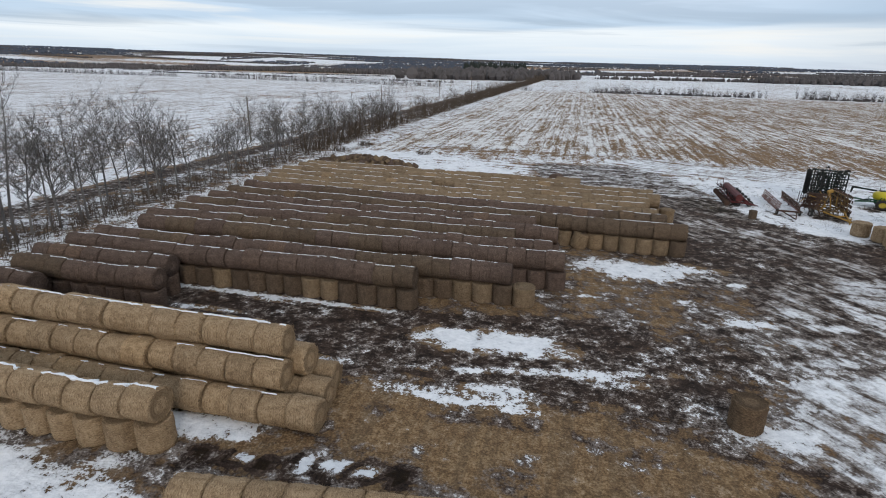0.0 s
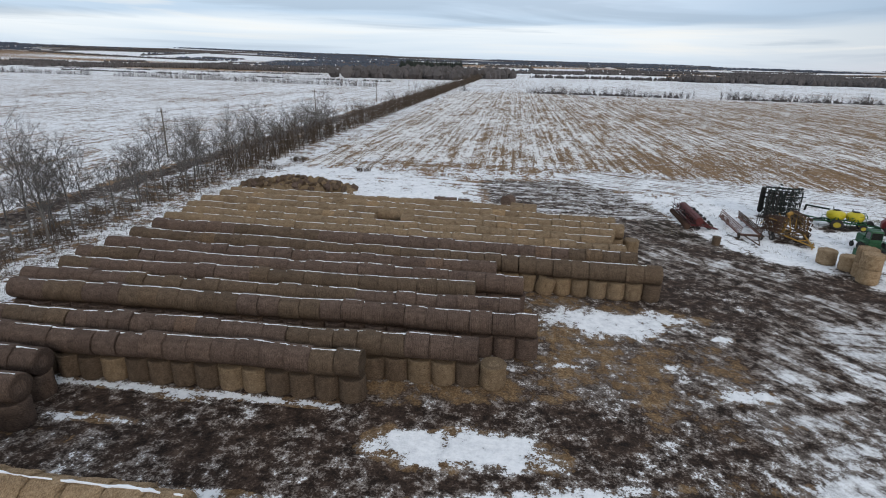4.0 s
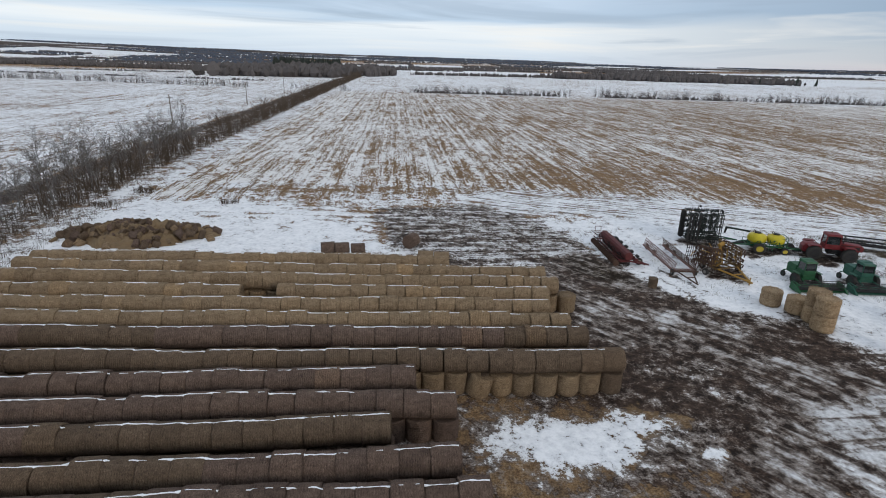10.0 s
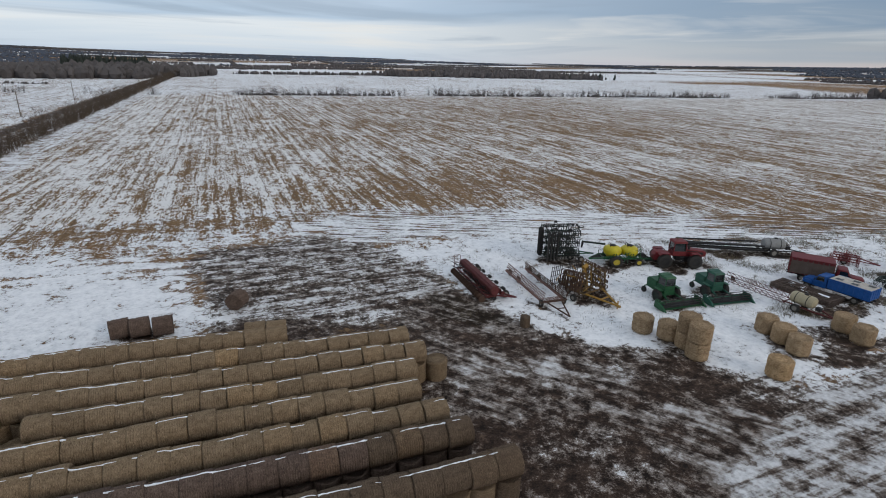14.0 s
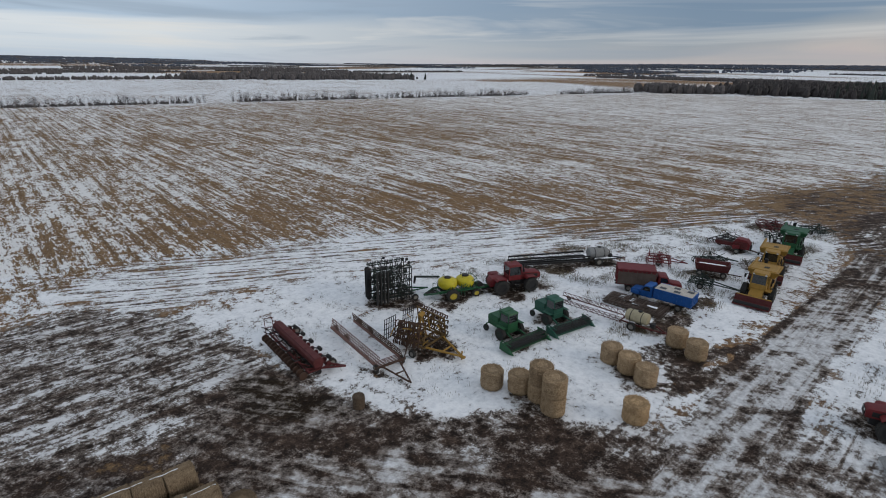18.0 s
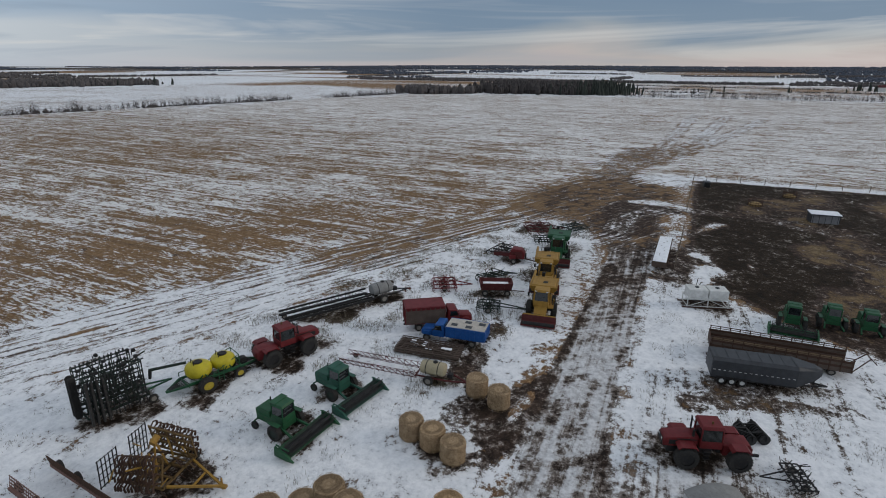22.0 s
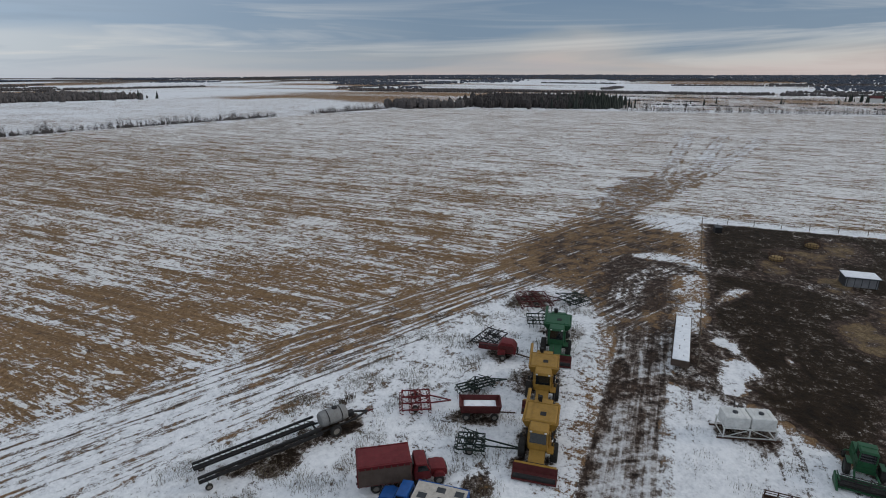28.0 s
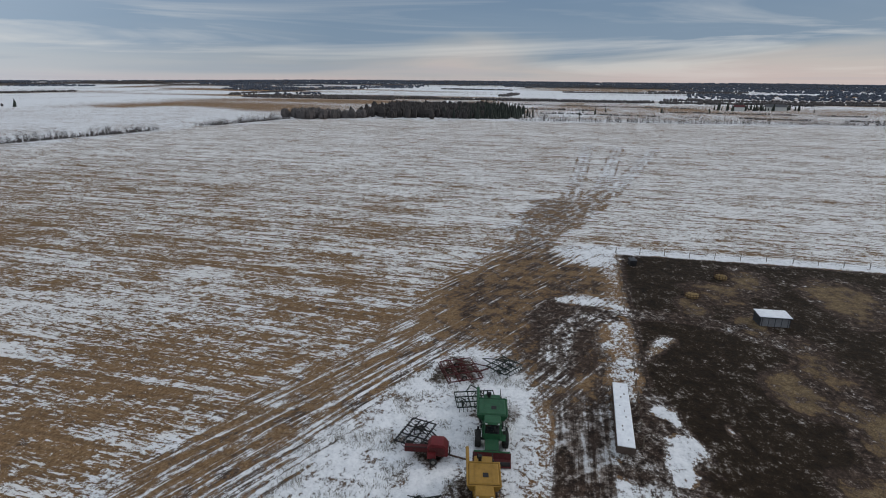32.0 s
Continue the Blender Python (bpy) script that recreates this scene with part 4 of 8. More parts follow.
# the stack of three, two and one
for level, (ys, zc, end) in enumerate((((19.0, 20.62, 22.24), 0.0, -10.3), ((19.8, 21.42), 1.40, -12.4), ((20.6,), 2.80, -12.6))):
    for j, y in enumerate(ys):
        x = end - PITCH / 2 - (0.0 if level else 0.35 * j) + (0.5 if level == 1 and j else 0)
        crest_snow([(x - PITCH * 1.003 * k, y, BALE_D, 0) for k in range(20)] if j == 0 else [], zc, 1.1 if level == 2 else 0.8, 40 + level, 0.05 if level == 2 else 0.4)
        for k in range(20):
            lay_bale(x, y + bale_rnd.uniform(-0.09, 0.09), zc - bale_rnd.uniform(0.0, 0.07), "fresh", single=k < 13, turn=bale_rnd.uniform(-3, 3), d=bale_rnd.uniform(0.95, 1.035), tilt=bale_rnd.uniform(-2, 2))
            x -= PITCH * bale_rnd.uniform(0.985, 1.02)
tagged(new("snow_on_bales", ridge_snow.mesh("snow_on_bales", SNOW, True)), "thin broken lines of old snow along the bale crests", "snow", kind="stuff")
# a low single row in front of it
for k in range(7):
    lay_bale(-12.8 + 1.46 * k, 13.3 + 0.19 * k, 0, "fresh", place="lying on frozen ground", turn=7.5)
# bales set down singly
for x, y, t, up in ((-11.4, 76.2, 12, False), (-9.9, 76.0, 8, False), (-8.2, 75.7, 4, False), (-2.4, 79.0, 60, False), (0.2, 68.9, -4, False), (-1.3, 69.2, -4, False)):
    lay_bale(x, y, 0 if y > 70 else BALE_W, "old" if y > 70 else "gold", up, t, place="lying on the snow" if y > 70 else "")
for x, y, t, z in ((29.9, 62.9, 0, 0), (31.1, 61.2, 0, 0), (31.4, 59.5, 0, 0), (31.4, 59.5, 0, 1.43), (30.9, 57.9, 0, 0), (30.9, 57.9, 0, 1.43), (34.6, 53.7, 0, 0), (40.2, 59.2, 0, 0), (39.9, 57.4, 0, 0), (39.3, 55.6, 0, 0),
                   (47.0, 57.0, 0, 0), (46.2, 54.9, 0, 0)):
    lay_bale(x, y, z, "fresh", True, t, d=1.1, place="stacked on another" if z else "standing on snow", group="bales by the machinery")
lay_bale(9.2, 24.6, 0, "brown", True, 0, place="standing alone on muddy ground")
lay_bale(20.7, 67.1, -0.55, "brown", True, 0, place="rotting at the mud", d=0.55)
lay_bale(1.2, 50.4, 0, "gold", True, 0, place="slumped beside the stack", tilt=14)

for kind, items in bale_rest.items():
    co, st, fa, base = [], [], [], 0
    for k, m in items:
        c, s, f = BALE_KINDS[k]
        a = np.array(m)
        co.append(c @ a[:3, :3].T + a[:3, 3])
        st.append(s)
        fa += [tuple(base + i for i in face) for face in f]
        base += len(c)
    tagged(new("stacked_hay_bales", bale_mesh("stacked_hay_bales", np.concatenate(co), np.concatenate(st), fa, HAY_OF[kind])),
           {"fresh": "pale golden", "gold": "golden", "old": "weathered grey-brown", "brown": "browned"}[kind] + " round hay bales stacked in long rows", "hay bales", kind="stuff")


def hay_heap():
    """Broken bales pushed into a heap."""
    heap = thing("hay_heap", pose(-34, 83, 0), "heap of broken rotting hay bales on snow", "hay heap")
    rnd = random.Random(11)
    s = Shape()
    n, rows_ = 84, 26
    for j in range(rows_ + 1):
        for i in range(n):
            a, q = 2 * math.pi * i / n, j / rows_
            rr = q * (1 + 0.16 * math.sin(3 * a) + 0.08 * math.sin(7 * a + 1))
            px, py = 8.2 * rr * math.cos(a), 3.9 * rr * math.sin(a)
            h = 1.5 * (1 - q ** 1.8) + (0.75 * noise.noise((px * 0.55, py * 0.55, 2)) + 0.5 * noise.noise((px * 1.5, py * 1.5, 5)) + 0.25 * noise.noise((px * 3.6, py * 3.6, 8)) if q < 0.97 else -0.15)
            s.v.append((px, py, h * min(1, 5 * (1 - q) + 0.2)))
    s.f = [(j * n + i, j * n + (i + 1) % n, (j + 1) * n + (i + 1) % n, (j + 1) * n + i) for j in range(rows_) for i in range(n)]
    part("loose_hay", s, HAY_PILE, heap)
    for i in range(150):
        a, q = rnd.uniform(0, 6.28), rnd.random() ** 0.5 * 1.06
        px, py = 8.6 * q * math.cos(a), 4.0 * q * math.sin(a)
        ob = new("broken_bale", BALE_SINGLE[rnd.choice(("gold", "brown", "brown", "old"))][rnd.randrange(5)])
        ob.parent = heap
        ob.matrix_basis = pose(px, py, 1.45 * max(0, 1 - q ** 1.8) + rnd.uniform(0.0, 0.35), rnd.uniform(0, 360), rnd.uniform(-60, 60), rnd.uniform(0, 360)) @ Matrix.Diagonal((rnd.uniform(0.15, 0.7), rnd.uniform(0.25, 0.7), rnd.uniform(0.2, 0.7), 1))


HAY_PILE = bark_material("loose_hay", (0.045, 0.030, 0.018), (0.19, 0.13, 0.07))
hay_heap()

# ---- trees, brush and woods ----
def limb(s, p, d, length, r, rnd, depth, n):
    """A bent limb that forks into thinner ones."""
    steps = 3 if depth else 4
    for i in range(steps):
        q = p + d * (length / steps)
        s.tube(p, q, r * (1 - 0.75 * i / steps), r * (1 - 0.75 * (i + 1) / steps), n, False)
        p = q
        d = (d + Vector((rnd.uniform(-0.2, 0.2), rnd.uniform(-0.2, 0.2), rnd.uniform(-0.02, 0.22)))).normalized()
        if depth:
            for _ in range(3 if depth > 1 else 4):
                side = Vector((rnd.uniform(-1, 1), rnd.uniform(-1, 1), rnd.uniform(0.15, 0.8))).normalized()
                limb(s, p, (d * 0.55 + side * 0.75).normalized(), length * rnd.uniform(0.3, 0.5), max(0.007, r * 0.42), rnd, depth - 1, 3)


def bare_tree(seed, tall):
    """A leafless poplar: a trunk and a crown of limbs and twigs."""
    rnd = random.Random(seed)
    tree = thing("poplar_tree", pose(0, 0, 0), "bare grey poplar tree beside the road ditch", "tree", "trees along the road")
    trunk, crown = Shape(), Shape()
    p, d = Vector((0, 0, -0.1)), Vector((rnd.uniform(-0.06, 0.06), rnd.uniform(-0.06, 0.06), 1)).normalized()
    steps = 8
    r0 = 0.0125 * tall * rnd.uniform(0.8, 1.1)
    for i in range(steps):
        q = p + d * (tall * 0.92 / steps)
        trunk.tube(p, q, r0 * (1 - 0.92 * i / steps), r0 * (1 - 0.92 * (i + 1) / steps), 6, False)
        p = q
        d = (d + Vector((rnd.uniform(-0.07, 0.07), rnd.uniform(-0.07, 0.07), 0.1))).normalized()
        if i >= 2:
            for _ in range(rnd.choice((3, 3, 4, 4))):
                a = rnd.uniform(0, 6.28)
                up = rnd.uniform(0.35, 1.3)
                limb(crown, p - d * rnd.uniform(0, 0.5), Vector((math.cos(a), math.sin(a), up)).normalized(), tall * rnd.uniform(0.18, 0.33) * (1.25 - i / steps * 0.7), 0.014 + 0.003 * (steps - i), rnd, 2 if i < 6 else 1, 4)
    part("trunk", trunk, BARK, tree)
    part("crown", crown, BARK, tree, "leafless limbs and twigs")
    return tree


tree_rnd = random.Random(3)
TREES = [bare_tree(40 + k, tall) for k, tall in enumerate((10.2, 9.0, 8.2, 9.6, 7.0, 11.0, 6.0))]
spots = []
y = 27.0
while y < 150:
    spots.append((-50.6 + tree_rnd.uniform(-2.2, 1.8), y))
    y += tree_rnd.uniform(0.5, 2.2) * (1.0 if y < 96 else 1.3)
for i, (x, y) in enumerate(spots):
    m = pose(x, y, 0, 0, 0, tree_rnd.uniform(0, 360)) @ Matrix.Scale(tree_rnd.uniform(0.85, 1.25) * (1.12 if y < 62 else 0.84), 4)
    if i < len(TREES):
        TREES[i].matrix_basis = m
    else:
        copy_thing(TREES[tree_rnd.randrange(len(TREES))], m)


def thicket(name, spots, mat, low, high, label, stems=5, twigs=4, thick=0.02, seed=1, kind="stuff"):
    """Many small leafless bushes as one mesh."""
    rnd = random.Random(seed)
    v, f = [], []
    for x, y, s in spots:
        z0 = float(height_at(np.array([x]), np.array([y]))[0])
        for _ in range(stems):
            h = rnd.uniform(low, high) * s
            a, lean = rnd.uniform(0, 6.28), rnd.uniform(0.05, 0.5)
            bx, by = x + rnd.uniform(-0.5, 0.5) * s, y + rnd.uniform(-0.5, 0.5) * s
            tx, ty = bx + math.cos(a) * lean * h * 0.6, by + math.sin(a) * lean * h * 0.6
            t = thick * (0.7 + 0.5 * s)
            k = len(v)
            v += [(bx - t, by - t, z0 - 0.05), (bx + t, by - t, z0 - 0.05), (bx, by + t, z0 - 0.05), (tx, ty, z0 + h)]
            f += [(k, k + 1, k + 3), (k + 1, k + 2, k + 3), (k + 2, k, k + 3)]
            for _ in range(twigs):
                q = rnd.uniform(0.3, 0.85)
                px, py, pz = bx + (tx - bx) * q, by + (ty - by) * q, z0 + h * q
                b = rnd.uniform(0, 6.28)
                l = h * rnd.uniform(0.2, 0.4)
                k = len(v)
                v += [(px, py, pz - t), (px + t * 0.7, py - t * 0.7, pz + t), (px - t * 0.7, py + t * 0.7, pz + t), (px + math.cos(b) * l * 0.7, py + math.sin(b) * l * 0.7, pz + l * 0.75)]
                f += [(k, k + 1, k + 3), (k + 1, k + 2, k + 3), (k + 2, k, k + 3)]
    me = bpy.data.meshes.new(name)
    me.from_pydata(v, [], f)
    me.materials.append(mat)
    return tagged(new(name, me), label, name.replace("_", " "), kind=kind)


def along(pts, step, width, rnd, low=0.7, high=1.2, gaps=0.0):
    """Spots scattered along a line."""
    out = []
    for (ax, ay), (bx, by) in zip(pts, pts[1:]):
        n = int(math.hypot(bx - ax, by - ay) / step)
        for i in range(n):
            t = (i + rnd.random()) / n
            x, y = ax + (bx - ax) * t, ay + (by - ay) * t
            if noise.noise((x * 0.02, y * 0.02, 7)) < gaps - 0.5:
                continue
            clump = 1.0 + 0.7 * noise.noise((x * 0.09, y * 0.09, 3))
            out.append((x + rnd.uniform(-width, width), y + rnd.uniform(-width, width), rnd.uniform(low, high) * clump))
    return out


brush_rnd = random.Random(8)
thicket("ditch_brush", along([(-50, 18), (-50, 110)], 0.20, 3.4, brush_rnd, 0.5, 1.1) + along([(-50, 110), (-50, 400)], 0.40, 3.4, brush_rnd, 0.5, 1.1), BRUSH, 0.7, 2.4, "dry leafless brush and tall grass along the ditch", 4, 3, 0.022, 2)
thicket("roadside_saplings", along([(-50.5, 92), (-49.5, 250), (-49, 395), (-47, 800)], 0.55, 2.4, brush_rnd, 0.6, 1.1), BRUSH, 3.0, 6.5, "dense grey-brown saplings along the farm road", 4, 5, 0.035, 3)
thicket("verge_grass", along([(-44.5, 20), (-44, 100)], 0.10, 2.4, brush_rnd, 0.4, 0.9), BRUSH, 0.3, 0.9, "dry grass poking through the snow", 4, 1, 0.014, 4)


def wood(name, spots, mat, label, seed, spruce=False, wide=1.0):
    """Far woods: each tree a ragged tapering clump with its own outline."""
    rnd = random.Random(seed)
    v, f = [], []
    for x, y, h in spots:
        z0 = float(height_at(np.array([x]), np.array([y]))[0])
        w = h * (0.20 if spruce else 0.26) * rnd.uniform(0.8, 1.25) * wide * (1 if spruce else 1.35)
        levels = ((0, 0.9), (0.45, 0.62), (0.8, 0.25)) if spruce else ((0, 0.55), (0.4, 0.85), (0.8, 0.5))
        k = len(v)
        for q, r in levels:
            for i in range(5):
                a = i * 1.2566 + rnd.uniform(-0.4, 0.4)
                rr = w * r * rnd.uniform(0.6, 1.25)
                v.append((x + rr * math.cos(a), y + rr * math.sin(a), z0 + h * (q + rnd.uniform(-0.06, 0.06)) - (0.3 if q == 0 else 0)))
        v.append((x + rnd.uniform(-0.1, 0.1) * w, y, z0 + h * rnd.uniform(0.95, 1.1)))
        for j in range(2):
            f += [(k + 5 * j + i, k + 5 * j + (i + 1) % 5, k + 5 * j + 5 + (i + 1) % 5, k + 5 * j + 5 + i) for i in range(5)]
        f += [(k + 10 + i, k + 10 + (i + 1) % 5, k + 15) for i in range(5)]
    me = bpy.data.meshes.new(name)
    me.from_pydata(v, [], f)
    me.materials.append(mat)
    return tagged(new(name, me), label, "woods", kind="stuff")


def block(poly, count, low, high, rnd, fuzz=0.0):
    """Spots inside a polygon, scattered past its edge by fuzz metres; taller in clumps."""
    xs, ys = [p[0] for p in poly], [p[1] for p in poly]
    out = []
    while len(out) < count:
        n = count * 2
        x = np.array([rnd.uniform(min(xs), max(xs)) for _ in range(n)])
        y = np.array([rnd.uniform(min(ys), max(ys)) for _ in range(n)])
        ok = inside(x, y, poly) < 0
        out += [(float(a) + rnd.gauss(0, 1) * fuzz, float(b) + rnd.gauss(0, 1) * fuzz, rnd.uniform(low, high) * (1 + 0.5 * noise.noise((a * 0.035, b * 0.035, 1.0)) if fuzz else 1)) for a, b in zip(x[ok], y[ok])]
    return out[:count]


far_rnd = random.Random(12)
thicket("field_hedge", along([(-40, 393), (200, 366), (330, 345), (505, 323)], 0.45, 3.0, far_rnd, 0.4, 1.3, 0.22), FAR_WOOD, 0.8, 5.0, "broken hedge of leafless bushes along the field edge", 6, 6, 0.026, 5)
wood("field_edge_bushes", along([(-30, 392), (200, 366)], 0.7, 1.6, far_rnd, 0.5, 1.7, 0.35) + along([(200, 366), (500, 321)], 0.9, 1.6, far_rnd, 0.5, 1.7, 0.45), FAR_WOOD, "low dark bushes along the field edge", 6, wide=1.8)
thicket("west_hedge", along([(-70, 402), (-300, 470), (-720, 548)], 0.7, 4.0, far_rnd, 0.5, 1.3, 0.25), FAR_WOOD, 1.0, 6.5, "thin hedge of bare trees past the snowy field", 6, 6, 0.03, 6)
thicket("east_hedge", along([(556, 112), (575, -20), (606, -170), (640, -420)], 0.6, 6.0, far_rnd, 0.4, 1.3), FAR_WOOD, 1.0, 6.0, "row of bare trees beyond the field", 5, 6, 0.03, 7)
wood("poplar_wood", block([(-190, 625), (-78, 640), (-60, 800), (-200, 780)], 1300, 5, 12, far_rnd, 10) + block([(-62, 700), (-20, 720), (-10, 900), (-60, 900)], 300, 5, 12, far_rnd, 8)
     + block([(-990, 770), (-530, 900), (-215, 790), (-240, 850), (-560, 990), (-1000, 860)], 2400, 3, 7, far_rnd, 14)
     + block([(236, 800), (533, 850), (560, 930), (250, 880)], 1400, 4, 9, far_rnd, 14) + block([(327, 790), (490, 748), (545, 742), (560, 800), (350, 860)], 1000, 4, 8, far_rnd, 12)
     + along([(20, 842), (250, 842)], 0.8, 8, far_rnd, 2, 5)
     + block([(495, 300), (540, 255), (560, 330), (520, 345)], 160, 5, 9, far_rnd), FAR_WOOD, "grey-brown leafless woods", 8, wide=1.5)
wood("leafless_stand", block([(556, 262), (567, 168), (760, 182), (760, 300)], 1700, 4, 10, far_rnd, 11), STAND_WOOD, "dense dark leafless stand at the field's end", 15, wide=1.2)
wood("spruce_stand", block([(562, 180), (573, 122), (700, 128), (700, 190)], 620, 4, 12, far_rnd, 8) + block([(-170, 800), (-95, 800), (-80, 860), (-180, 860)], 240, 15, 22, far_rnd)
     + along([(640, 110), (700, 60), (860, -160), (900, -240)], 34, 30, far_rnd, 4, 9) + block([(840, -120), (900, -240), (960, -240), (900, -120)], 60, 5, 11, far_rnd)
     + along([(480, 748), (560, 735)], 14, 10, far_rnd, 8, 12), SPRUCE, "dark spruce stand at the field's end", 9, True)
strips = []
for p, q in (((655, -330), (690, 110)), ((760, -330), (800, 330)), ((905, -100), (960, 350)), ((1080, -330), (1120, 450)), ((-120, 520), (-560, 640)), ((-250, 700), (-900, 760))):
    strips += along([p, q], 0.8, 3.5, far_rnd, 0.5, 1.8, 0.40)
wood("field_strips", strips, FAR_WOOD, "thin lines of low bush between the far fields", 14, wide=2.0)
# belts of bush over the far country
belt, hills = [], []
for k in range(120):
    r, a = 1050 + 2100 * far_rnd.random() ** 0.8, radians(far_rnd.uniform(-80, 130))
    x, y = r * math.sin(a), r * math.cos(a)
    l, deep = far_rnd.uniform(120, 800), far_rnd.uniform(2, 16)
    turned = far_rnd.random() < 0.25
    for _ in range(int(l / 2.6 * (1 + deep / 9))):
        u, v = far_rnd.uniform(-l / 2, l / 2), far_rnd.uniform(-deep, deep)
        ahead = abs(math.cos(a)) > 0.6
        px, py = (x + u, y + v) if ahead != turned else (x + v, y + u)
        belt.append((px, py, far_rnd.uniform(2.5, 5.5)))
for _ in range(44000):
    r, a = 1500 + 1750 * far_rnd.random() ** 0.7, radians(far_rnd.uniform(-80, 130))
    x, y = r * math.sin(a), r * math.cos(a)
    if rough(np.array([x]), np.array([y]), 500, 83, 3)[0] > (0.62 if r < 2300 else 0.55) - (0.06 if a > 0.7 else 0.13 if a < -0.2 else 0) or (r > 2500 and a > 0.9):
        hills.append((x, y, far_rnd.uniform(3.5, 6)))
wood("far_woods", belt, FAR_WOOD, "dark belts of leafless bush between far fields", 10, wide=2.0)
# horizon woods, with the blue of haze in their colour
wood("hill_woods", hills, HAZED_HILL_WOOD, "dark woods over the low hills on the horizon, coloured haze-blue", 11, wide=3.2)


def utility_pole(x, y):
    pole = thing("utility_pole", pose(x, y, 0), "weathered wooden utility pole beside the farm road", "utility pole", "poles along the road")
    part("post", Shape().tube((0, 0, -0.2), (0, 0, 9.2), 0.16, 0.11, 8), WOOD, pole, smooth=True)
    part("crossarm", Shape().bar((-0.9, 0.1, 8.5), (0.9, 0.1, 8.5), 0.1, 0.12), WOOD, pole)
    for k in (-0.8, 0.8):
        part("insulator", Shape().tube((k, 0.1, 8.56), (k, 0.1, 8.76), 0.05, 0.03, 8), RUBBER, pole)


WOOD = plain("grey_wood", (0.16, 0.13, 0.10), 0.85, scale=3)
RUBBER = plain("tyre_rubber", (0.022, 0.021, 0.02), 0.8, grime=0.6, dirt=(0.09, 0.075, 0.06), scale=3)
for y in (103, 184, 266, 348):
    utility_pole(-68, y)

# ---- farm machinery ----
RED = plain("faded_red_paint", (0.125, 0.006, 0.009), 0.5, grime=0.35)
DEEP_RED = plain("weathered_red_paint", (0.080, 0.008, 0.009), 0.6, grime=0.5, scale=2.4)
GREEN = plain("farm_green_paint", (0.010, 0.078, 0.030), 0.45, grime=0.4)
TEAL = plain("faded_green_paint", (0.015, 0.082, 0.055), 0.5, grime=0.35)
DARK_GREEN = plain("dark_green_frame", (0.005, 0.016, 0.011), 0.55, grime=0.4)
YELLOW = plain("yellow_plastic_tank", (0.46, 0.38, 0.015), 0.38, grime=0.12)
MUSTARD = plain("mustard_paint", (0.30, 0.165, 0.025), 0.5, grime=0.35)
OCHRE = plain("old_yellow_steel", (0.125, 0.072, 0.022), 0.6, grime=0.6, scale=3)
BLUE = plain("bright_blue_paint", (0.008, 0.075, 0.27), 0.4, grime=0.15)
BLACK = plain("black_steel", (0.011, 0.011, 0.012), 0.6, grime=0.45, dirt=(0.08, 0.06, 0.045))
RUST = plain("rusty_steel", (0.065, 0.034, 0.022), 0.8, grime=0.6, dirt=(0.05, 0.03, 0.02), scale=3)
PINK_STEEL = plain("sun_bleached_red_steel", (0.17, 0.095, 0.078), 0.7, grime=0.5, dirt=(0.10, 0.03, 0.025), scale=3)
GREY = plain("dark_grey_panel", (0.035, 0.038, 0.044), 0.45, grime=0.2)
WHITE = plain("off_white_paint", (0.62, 0.62, 0.60), 0.5, grime=0.25)
BEIGE = plain("beige_tank", (0.36, 0.31, 0.20), 0.45, grime=0.3)
TARP = plain("pale_tarp", (0.46, 0.42, 0.37), 0.8, grime=0.35, scale=2.5)
# wagon brown, also painted on the red truck's box sides as shade
BROWN_AND_SHADE = plain("dull_brown_and_shade", (0.095, 0.068, 0.055), 0.7, grime=0.4)
RIM = plain("rim_paint", (0.20, 0.185, 0.165), 0.5, grime=0.5)
RIM_YELLOW = plain("yellow_rim", (0.42, 0.32, 0.03), 0.5, grime=0.4)


def glass_material():
    m, tr, bsdf = material("cab_glass")
    bsdf.inputs["Base Color"].default_value = (0.012, 0.015, 0.016, 1)
    bsdf.inputs["Roughness"].default_value = 0.08
    bsdf.inputs["Coat Weight"].default_value = 0.5
    return m


GLASS = glass_material()


def wheel(parent, x, y, r, w, rim=None, lugs=20, name="wheel"):
    """A lugged farm tyre on its rim, axle along y, standing on the ground."""
    hub = part(name, Shape().tube((0, -w * 0.3, 0), (0, w * 0.3, 0), r * 0.16, None, 10), BLACK, parent, at=pose(x, y, r))
    t = Shape()
    side = pose(0, 0, 0, 90)
    t.lathe([(-w / 2, r * 0.56), (-w / 2, r * 0.78), (-w * 0.46, r * 0.92), (-w * 0.34, r * 0.955), (0, r * 0.965), (w * 0.34, r * 0.955), (w * 0.46, r * 0.92), (w / 2, r * 0.78), (w / 2, r * 0.56)], 22, side, False)
    for i in range(lugs):
        a = 360 / lugs * i
        for s in (-1, 1):
            t.box(0, s * w * 0.22, r * 0.93, r * 0.09, w * 0.44, r * 0.07, pose(0, 0, 0, 0, a + (6 if s > 0 else 0), 0) @ pose(0, 0, 0, 0, 0, s * 22))
    part("tyre", t, RUBBER, hub, smooth=True)
    d = Shape()
    d.lathe([(-w * 0.40, r * 0.57), (-w * 0.12, r * 0.50), (-w * 0.08, r * 0.2), (w * 0.08, r * 0.2), (w * 0.12, r * 0.50), (w * 0.40, r * 0.57)], 18, side, True)
    part("rim", d, rim or RIM, hub, smooth=True)
    return hub


